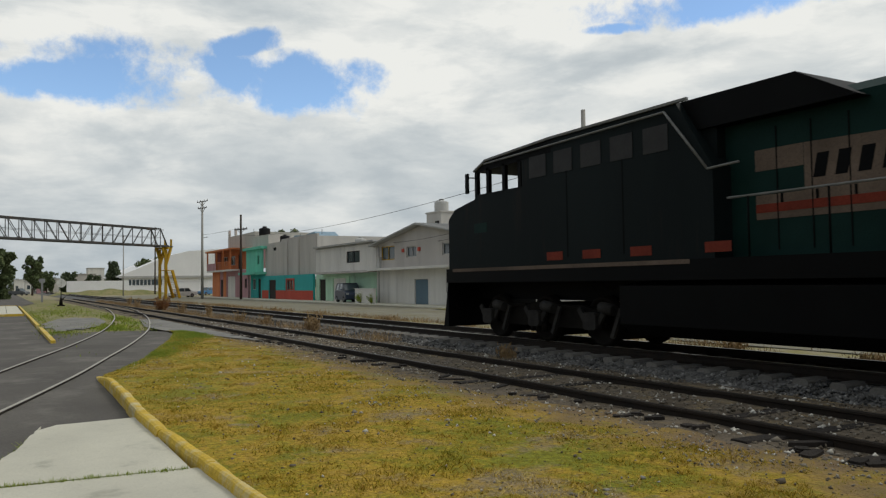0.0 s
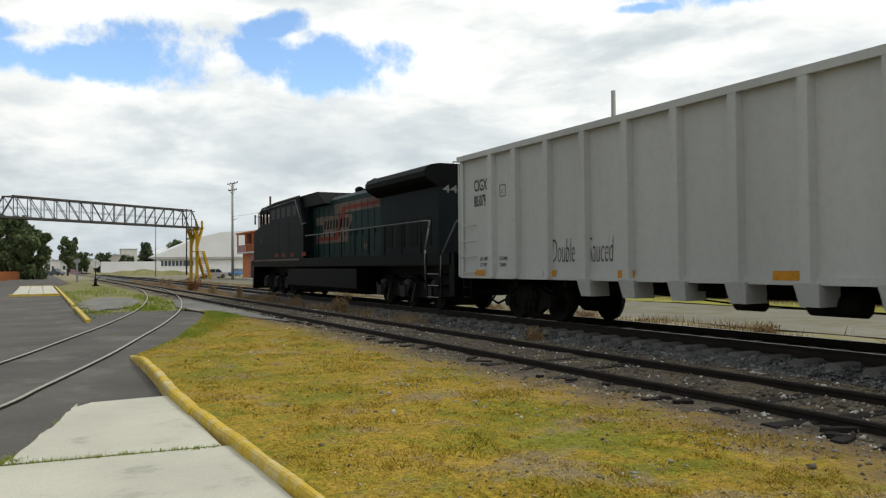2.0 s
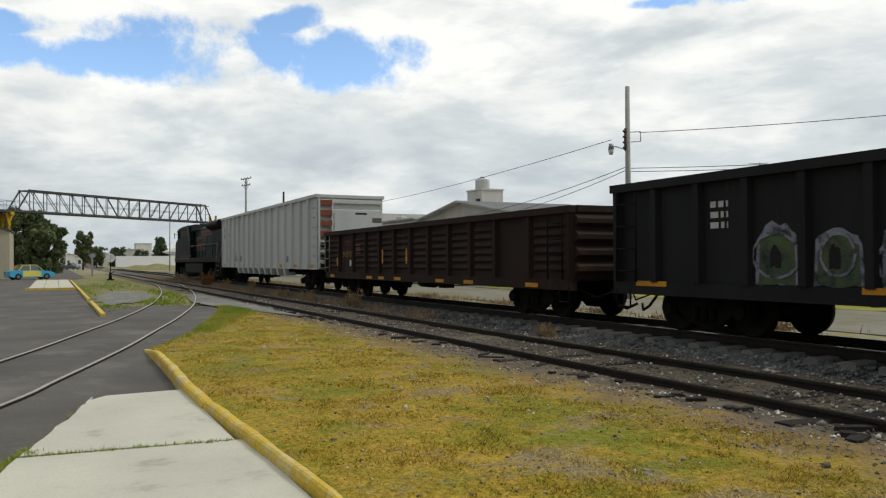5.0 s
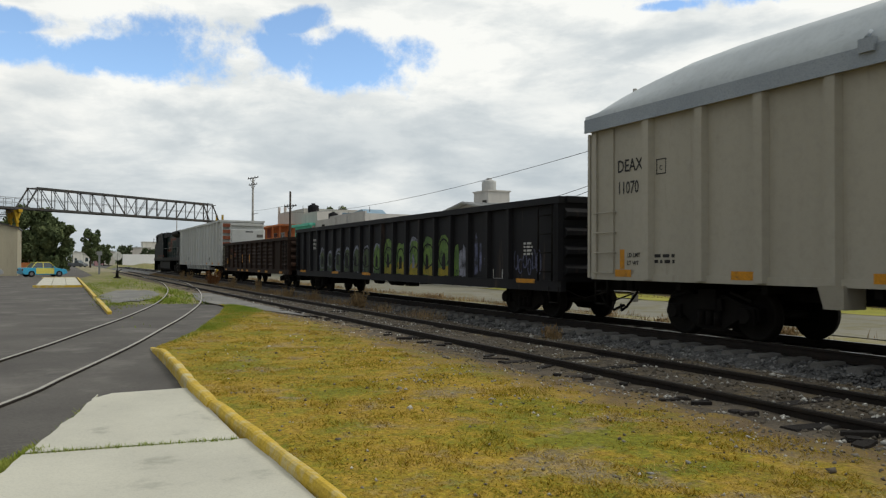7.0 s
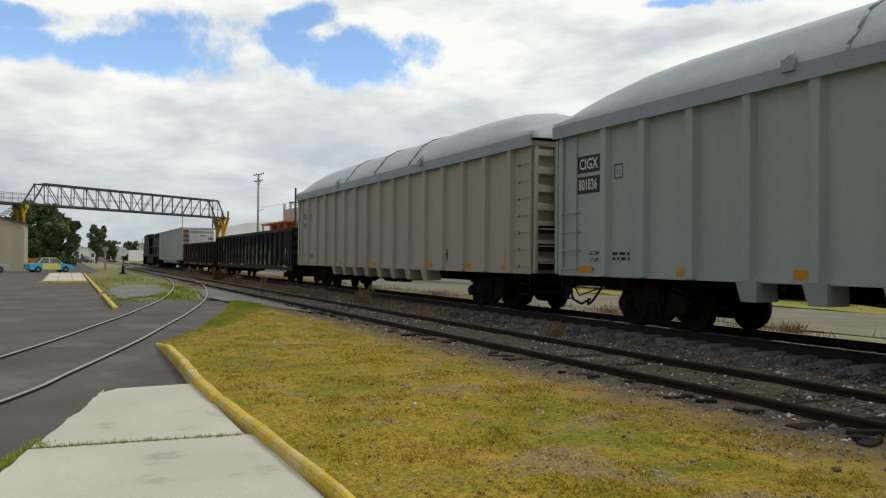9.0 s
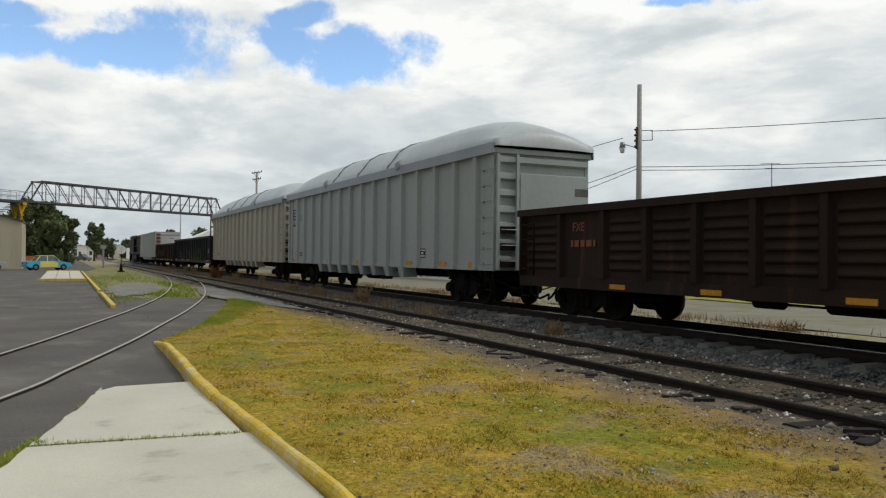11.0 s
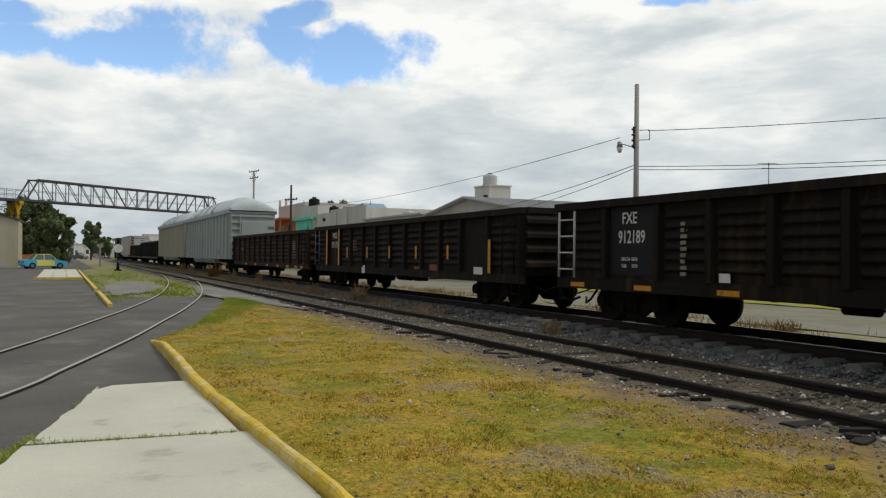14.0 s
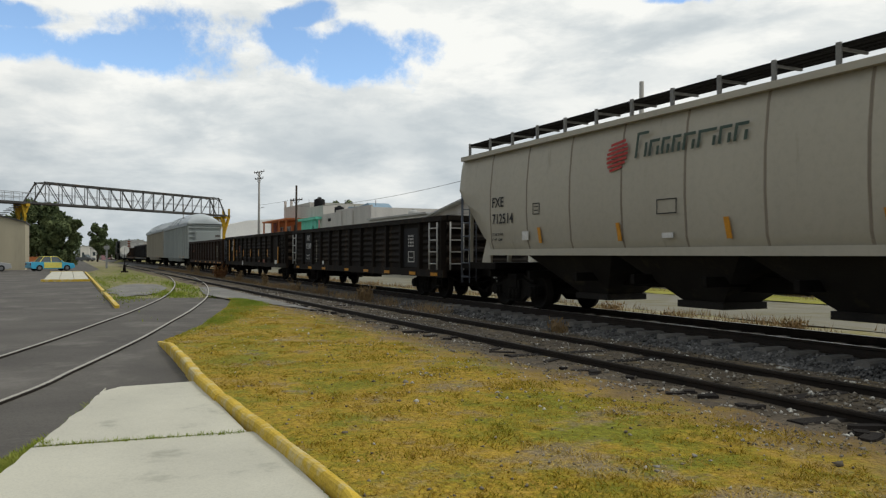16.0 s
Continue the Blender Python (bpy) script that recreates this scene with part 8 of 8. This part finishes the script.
tree(spot(6.6, 235, -0.4), 8.3, 2.8, "grey-green tree behind a white wall", "leaf_grey", 5000, 21, 0.15, pointed=True, size=0.25)
tree(spot(8.9, 240, -0.4), 9.6, 3.2, "dark tree behind the white warehouse", "leaf_dark", 5000, 23, 0.3, size=0.25)
tree(spot(3.9, 270, -0.4), 6.0, 3.0, "low grey-green tree in the distance", "leaf_grey", 3000, 25, 0.1, size=0.3)
tree(spot(5.4, 290, -0.4), 5.5, 3.5, "low grey-green tree in the distance", "leaf_grey", 3000, 26, 0.1, size=0.3)
tree(spot(18.2, 132, -0.4), 10.8, 2.3, "dark rounded tree behind the roofs", "leaf_dark", 9000, 31, 0.6, size=0.18)

woods = []
for k in range(110):
    a = -9 + k * 0.55 + gen.uniform(-0.3, 0.3)
    dd = gen.uniform(420, 560)
    woods.append([math.sin(radians(a)) * dd, math.cos(radians(a)) * dd, gen.uniform(0.5, 3.5)])
woods = np.array(woods)
triangles("far_woods", leaf_cloud(woods, gen.uniform(3, 7, len(woods)), 24000, 0.6), MAT["leaf_grey"], None, "low line of far trees", "stuff")
mound = Mesh()
rings = []
for k in range(30):
    u = k / 29
    hh = 1.5 * math.sin(math.pi * u) ** 0.5 * (0.8 + 0.4 * noise.noise((u * 7, 0, 0)))
    cx, cy = 9 + 26 * u, 190 + 8 * u
    rings.append([(cx, cy - 7, -0.5), (cx, cy - 4, -0.4 + hh * 0.7), (cx, cy, -0.4 + hh), (cx, cy + 4, -0.4 + hh * 0.6), (cx, cy + 8, -0.5)])
tagged(part("dirt_mound", mound.loft(rings, closed=False, caps=False), MAT["weed_ground"], fix=True), "long low weedy dirt mound", kind="structure")


def inside(poly, x, y):
    res = np.zeros(len(x), bool)
    n = len(poly)
    for i in range(n):
        (x0, y0), (x1, y1) = poly[i], poly[(i + 1) % n]
        c = ((y0 > y) != (y1 > y)) & (x < (x1 - x0) * (y - y0) / (y1 - y0 + 1e-9) + x0)
        res ^= c
    return res


def blades(name, x, y, z, hgt, width, mat, label, lean=0.6):
    n = len(x)
    ang = gen.uniform(0, 2 * math.pi, n)
    h_ = hgt * gen.uniform(0.5, 1.3, n)
    w_ = width * gen.uniform(0.6, 1.3, n)
    base = np.stack([x, y, z], 1)
    side = np.stack([np.cos(ang), np.sin(ang), np.zeros(n)], 1) * w_[:, None]
    lx, ly = gen.normal(0, lean, n) * h_, gen.normal(0, lean, n) * h_
    tip = base + np.stack([lx, ly, h_], 1)
    return triangles(name, np.stack([base - side, base + side, tip], 1), MAT[mat], None, label, "stuff")


def ground_z(x, y, base, rough):
    return np.array([base - LAWN_DIP * max(0.0, min(1.0, (a - 5.2) / 1.4)) + rough * noise.noise((a * 0.9, b * 0.9, 3.3)) + 0.4 * rough * noise.noise((a * 3, b * 3, 7.7)) for a, b in zip(x, y)])


# short matted lawn, thicker close by
n = 120000
gx, gy = gen.uniform(1.53, 6.6, n), 2.5 + 26.5 * gen.uniform(0, 1, n) ** 1.7
keep = inside(LAWN, gx, gy)
patchy = np.array([noise.noise((a * 0.8, b * 0.8, 2.0)) + 0.6 * noise.noise((a * 2.7, b * 2.7, 4.0)) for a, b in zip(gx, gy)])
keep &= (patchy > -0.35 + 1.1 * np.clip((gx - 4.9) / 1.5, 0, 1)) | (gen.uniform(0, 1, n) < 0.12)
gx, gy = gx[keep], gy[keep]
blades("lawn_grass", gx, gy, ground_z(gx, gy, -0.195, 0.03), 0.022, 0.006, "blade", "short dry grass blades", 1.5)
# thicker tufts where the grass grows in clumps
n = 110000
cx, cy = gen.uniform(1.55, 6.5, n), 2.5 + 24.0 * gen.uniform(0, 1, n) ** 1.6
clump = np.array([noise.noise((a * 1.3, b * 1.3, 12.0)) + 0.8 * noise.noise((a * 5, b * 5, 15.0)) for a, b in zip(cx, cy)])
keep = inside(LAWN, cx, cy) & (clump > 0.22 + 0.4 * np.clip((cx - 5.2) / 1.2, 0, 1))
cx, cy = cx[keep], cy[keep]
blades("lawn_tufts", cx, cy, ground_z(cx, cy, -0.195, 0.03), 0.04, 0.006, "blade", "thicker clumps of dry and green grass", 0.9)
# greener tufts along the asphalt's edge, slabs and spur
tx, ty = [], []
for (x0, y0), (x1, y1), cnt, wd in (((1.75, 15.4), (2.7, 17.9), 1500, 0.15), ((2.85, 17.9), (4.95, 24.4), 14000, 0.28), ((4.9, 24.4), (5.75, 28.4), 13000, 0.3), ((1.58, 4.0), (1.6, 14.8), 1500, 0.04), ((0.34, 9.4), (-0.1, 7.5), 700, 0.025), ((-0.1, 7.5), (-0.60, 6.2), 5000, 0.045), ((-0.62, 6.2), (-1.5, 2.8), 13000, 0.075), ((1.38, 6.84), (-0.25, 7.04), 1100, 0.012)):
    u = gen.uniform(0, 1, cnt)
    tx.append(x0 + (x1 - x0) * u + gen.normal(0, wd, cnt))
    ty.append(y0 + (y1 - y0) * u + gen.normal(0, wd, cnt))
tx, ty = np.concatenate(tx), np.concatenate(ty)
on_grass = inside(LAWN, tx, ty) | (ty < 12)
tx, ty = tx[on_grass], ty[on_grass]
blades("green_tufts", tx, ty, np.where(ty < 14.9, np.where((tx > -0.2) & (ty < 7.2), -0.2, -0.235), -0.22), np.where(ty < 7.3, np.where(tx > -0.08, 0.06, 0.06), 0.06), 0.008, "blade_green", "greener grass tufts along the edges", 0.5)
wx, wy = [], []
for cx, cy, sx, sy, cnt in ((3.9, 34.0, 0.5, 1.6, 1300), (5.2, 43, 0.35, 4.0, 1000), (1.9, 30.5, 0.35, 1.0, 500), (1.7, 46, 0.2, 9, 700), (2.8, 57, 0.7, 5, 900), (4.6, 64, 0.8, 10, 900)):
    wx.append(gen.normal(cx, sx, cnt))
    wy.append(gen.normal(cy, sy, cnt))
wx, wy = np.concatenate(wx), np.concatenate(wy)
blades("spur_weeds", wx, wy, np.full(len(wx), -0.27), 0.09, 0.022, "blade_green", "green weeds between the spur rails", 0.4)
# dry weeds beyond the main line and between the tracks
n = 34000
vx = np.concatenate([gen.uniform(13.9, 17.2, n), gen.normal(9.8, 0.3, 14000), gen.uniform(26.0, 28.2, 6000)])
vy = np.concatenate([gen.uniform(-5, 110, n), gen.uniform(20, 100, 14000), gen.uniform(-10, 45, 6000)])
cl = np.array([noise.noise((a * 0.7, b * 0.5, 9.0)) for a, b in zip(vx, vy)])
ok = cl > -0.02
vx, vy = vx[ok], vy[ok]
blades("dry_weeds", vx, vy, np.full(len(vx), -0.42), np.where(vx < 12, 0.36, 0.26), 0.012, "dry_weed", "brown dry weeds along the line", 0.35)


def bush(at, hgt, spread, count, mat, label):
    """A clump of thin upright stalks with wispy leaves."""
    b = tagged(empty("weed_clump", pose(*at)), label, "weeds")
    stem = Mesh()
    r = random.Random(int(at[0] * 31 + at[1]))
    tips = []
    for k in range(26):
        ang, out = r.uniform(0, 6.28), spread * r.uniform(0.05, 1) ** 0.8
        tip = (math.cos(ang) * out, math.sin(ang) * out, hgt * r.uniform(0.45, 1.0))
        stem.bar((tip[0] * 0.3, tip[1] * 0.3, 0), tip, 0.008, 4, 0.003)
        tips.append(tip)
    tagged(part("stem_tuft", stem, MAT["dry_weed"], b), kind="stuff")
    tips = np.array(tips)
    idx = gen.integers(0, len(tips), count)
    f = gen.uniform(0.15, 1.05, count)[:, None]
    c = tips[idx] * np.concatenate([0.3 + 0.7 * f, 0.3 + 0.7 * f, f], 1) + gen.normal(0, 0.05 * spread + 0.02, (count, 3))
    u = gen.normal(size=(count, 3)) * np.array([0.012, 0.012, 0.006])
    v = np.stack([gen.normal(0, 0.03, count), gen.normal(0, 0.03, count), gen.uniform(0.04, 0.12, count)], 1)
    triangles("leaves", np.stack([c - u, c + u, c + v], 1), MAT[mat], b, "thin dry leaves", "stuff")


bush((9.9, 57.5, -0.45), 1.15, 0.6, 3000, "rust_weed", "tall rust-brown dry weeds between the tracks")
for x0, y0, hh in ((9.75, 26.5, 0.85), (9.9, 27.4, 0.6), (9.8, 43.0, 0.8), (9.6, 36.0, 0.6), (9.9, 33.0, 0.5), (9.7, 14.2, 0.4), (9.8, 50.0, 0.8), (9.6, 67.0, 0.9), (9.9, 74.0, 0.9)):
    bush((x0, y0, -0.42), hh, 0.3, 500, "dry_weed", "brown dry weeds between the tracks")
for x0, y0, hh in ((14.6, 9.0, 0.5), (14.9, 12.5, 0.6), (14.3, 16.0, 0.5), (15.2, 19.5, 0.55), (14.5, 24.0, 0.6), (14.8, 31.0, 0.6), (14.4, 38.0, 0.7), (14.7, 47.0, 0.7), (14.5, 58.0, 0.8)):
    bush((x0, y0, -0.4), 0.6 * hh, 0.45, 400, "dry_weed", "brown dry weeds beside the main line")
bush((27.4, 62.6, -0.3), 0.9, 0.7, 1800, "blade_green", "low green weeds before a house")
bush((27.4, 60.2, -0.3), 0.8, 0.6, 1500, "blade_green", "low green weeds before a house")


def stones(name, x, y, z, size, mat, label):
    """Angular stones: jittered octahedra of eight faces."""
    n = len(x)
    c = np.stack([x, y, z], 1)
    ax = np.array([(1, 0, 0), (-1, 0, 0), (0, 1, 0), (0, -1, 0), (0, 0, 1), (0, 0, -1)], float)
    rot = gen.uniform(0, 2 * math.pi, n)
    ca, sa_ = np.cos(rot), np.sin(rot)
    v = ax[None] * gen.uniform(0.55, 1.15, (n, 6, 3)) + gen.uniform(-0.35, 0.35, (n, 6, 3))
    v = np.stack([v[..., 0] * ca[:, None] - v[..., 1] * sa_[:, None], v[..., 0] * sa_[:, None] + v[..., 1] * ca[:, None], v[..., 2] * 0.75], 2)
    v = c[:, None] + v * size[:, None, None]
    f = [(0, 2, 4), (2, 1, 4), (1, 3, 4), (3, 0, 4), (2, 0, 5), (1, 2, 5), (3, 1, 5), (0, 3, 5)]
    me = bpy.data.meshes.new(name)
    me.vertices.add(6 * n)
    me.vertices.foreach_set("co", v.astype(np.float32).reshape(-1))
    idx = (np.arange(n)[:, None, None] * 6 + np.array(f)[None]).reshape(-1).astype(np.int32)
    me.loops.add(len(idx))
    me.loops.foreach_set("vertex_index", idx)
    me.polygons.add(8 * n)
    me.polygons.foreach_set("loop_start", np.arange(0, len(idx), 3, dtype=np.int32))
    me.materials.append(MAT[mat])
    me.update(calc_edges=True)
    return tagged(new(name, me), label, kind="stuff")


n = 34000
sx = MAIN + gen.uniform(-2.75, 1.6, n)
sy = 3 + 45 * gen.uniform(0, 1, n) ** 1.5
off = np.abs(sx - MAIN)
sz = np.where(off < 1.22, -0.20, -0.20 - (off - 1.22) * 0.17)
ok = (np.abs(off - 0.752) > 0.1) & ((off > 1.42) | (np.abs((sy + 4 + 0.305) % 0.61 - 0.305) > 0.14))
stones("ballast_stones", sx[ok], sy[ok], sz[ok], gen.uniform(0.022, 0.055, n)[ok], "stone", "grey angular ballast stones")
n = 9000
sx = SIDE + gen.uniform(-1.35, 1.9, n)
sy = 2 + 36 * gen.uniform(0, 1, n) ** 1.4
ok = (np.abs(np.abs(sx - SIDE) - 0.752) > 0.1) & (np.abs(sx - SIDE) < 1.9)
stones("siding_stones", sx[ok], sy[ok], np.full(ok.sum(), SIDE_Z - 0.10), gen.uniform(0.010, 0.036, n)[ok] * np.where(gen.uniform(0, 1, ok.sum()) < 0.04, 1.7, 1.0), "pale_stone", "pale stones and rubble in the siding")
n = 2700
sx = np.concatenate([gen.uniform(1.7, 6.4, 900), gen.normal(6.3, 0.4, 1800)])
sy = np.concatenate([2.5 + 22 * gen.uniform(0, 1, 900) ** 1.3, 2 + 26 * gen.uniform(0, 1, 1800) ** 1.2])
ok = inside(LAWN, sx, sy) | ((sx > 5.5) & (sx < 6.75))
stones("lawn_rubble", sx[ok], sy[ok], ground_z(sx[ok], sy[ok], -0.185, 0.03), gen.uniform(0.007, 0.026, n)[ok] * np.where(gen.uniform(0, 1, ok.sum()) < 0.06, 1.9, 1.0), "pale_stone", "scattered stones and litter in the grass")

n = 1100
sx, sy = gen.uniform(3.6, 6.7, n), 4.5 + 9 * gen.uniform(0, 1, n) ** 1.2
ok = np.array([noise.noise((a * 1.1, b * 1.1, 21.0)) for a, b in zip(sx, sy)]) > 0.34 - 0.2 * sx / 3
sx, sy = sx[ok], sy[ok]
stones("bare_patch_stones", sx, sy, ground_z(sx, sy, -0.186, 0.03), 0.007 + 0.026 * gen.uniform(0, 1, len(sx)) ** 2.5, "rubble", "grey and white stones on bare patches of the lawn")

# splintered ends of old sleepers beside the siding's near rail
chip = random.Random(17)
for k in range(46):
    yy = 4.0 + 24 * chip.random() ** 1.3
    a, b = 0.05 + 0.2 * chip.random() ** 2, chip.uniform(0.03, 0.075)
    xx = 6.78 + chip.uniform(-0.3, 0.15)
    turn = chip.uniform(-0.7, 0.7)
    out = [(-a, -b), (-a * 0.6, -b * 1.3), (a, -b), (a * 1.05, b * 0.4), (a * 0.5, b), (-a * 0.8, b * 0.7)]
    m = Mesh().prism([(xx + p * math.cos(turn) - q * math.sin(turn), yy + p * math.sin(turn) + q * math.cos(turn), -0.30) for p, q in out], (0, 0, chip.uniform(0.045, 0.085)))
    part("sleeper_end", m, MAT["sleeper_w"], siding_track, "dark splintered sleeper end", fix=True)


def motions():
    # the train's pace wavers by a hand's breadth or two
    PACE = [(0.0, -0.12), (2.0, 0.02), (4.0, 0.0), (6.5, -0.3), (7.0, 0.02), (8.0, 0.0), (9.0, 0.1), (11.5, 0.0), (12.0, -0.2), (12.5, 0.07), (13.0, -0.09), (13.6, 0.0), (14.5, 0.12), (15.0, -0.16), (15.3, -0.13), (15.6, 0.0), (16.0, 0.0)]
    for thing, s in TRAIN:
        walk(thing, [(t, pose(MAIN, s + SPEED * t + d, 0)) for t, d in PACE])
    # wheels roll at the train's pace
    for w, a, r in WHEELS:
        walk(w, [(k / FPS, pose(0, a, r, -math.degrees(SPEED / r) * k / FPS % 360)) for k in range(0, 16 * FPS + 1)])
    # the taxi rolls up and stops
    tx, ty, tz = TAXI_AT
    ca, sa_ = math.cos(radians(3.0)), math.sin(radians(3.0))
    rows = [(0.0, -15.5), (1.0, -11.2), (2.0, -7.4), (2.8, -4.9), (3.5, -2.95), (4.0, -1.6), (4.6, -0.75), (5.4, -0.2), (6.4, -0.02), (7.2, 0.05), (16.0, 0.05)]
    walk(taxi, [(t, pose(tx + d * ca, ty + d * sa_, tz, 0, 0, 3.0 + (TAXI_TURN - 3.0) * max(0.0, min(1.0, 1 + (d + 0.2) / 8)))) for t, d in rows])


motions()
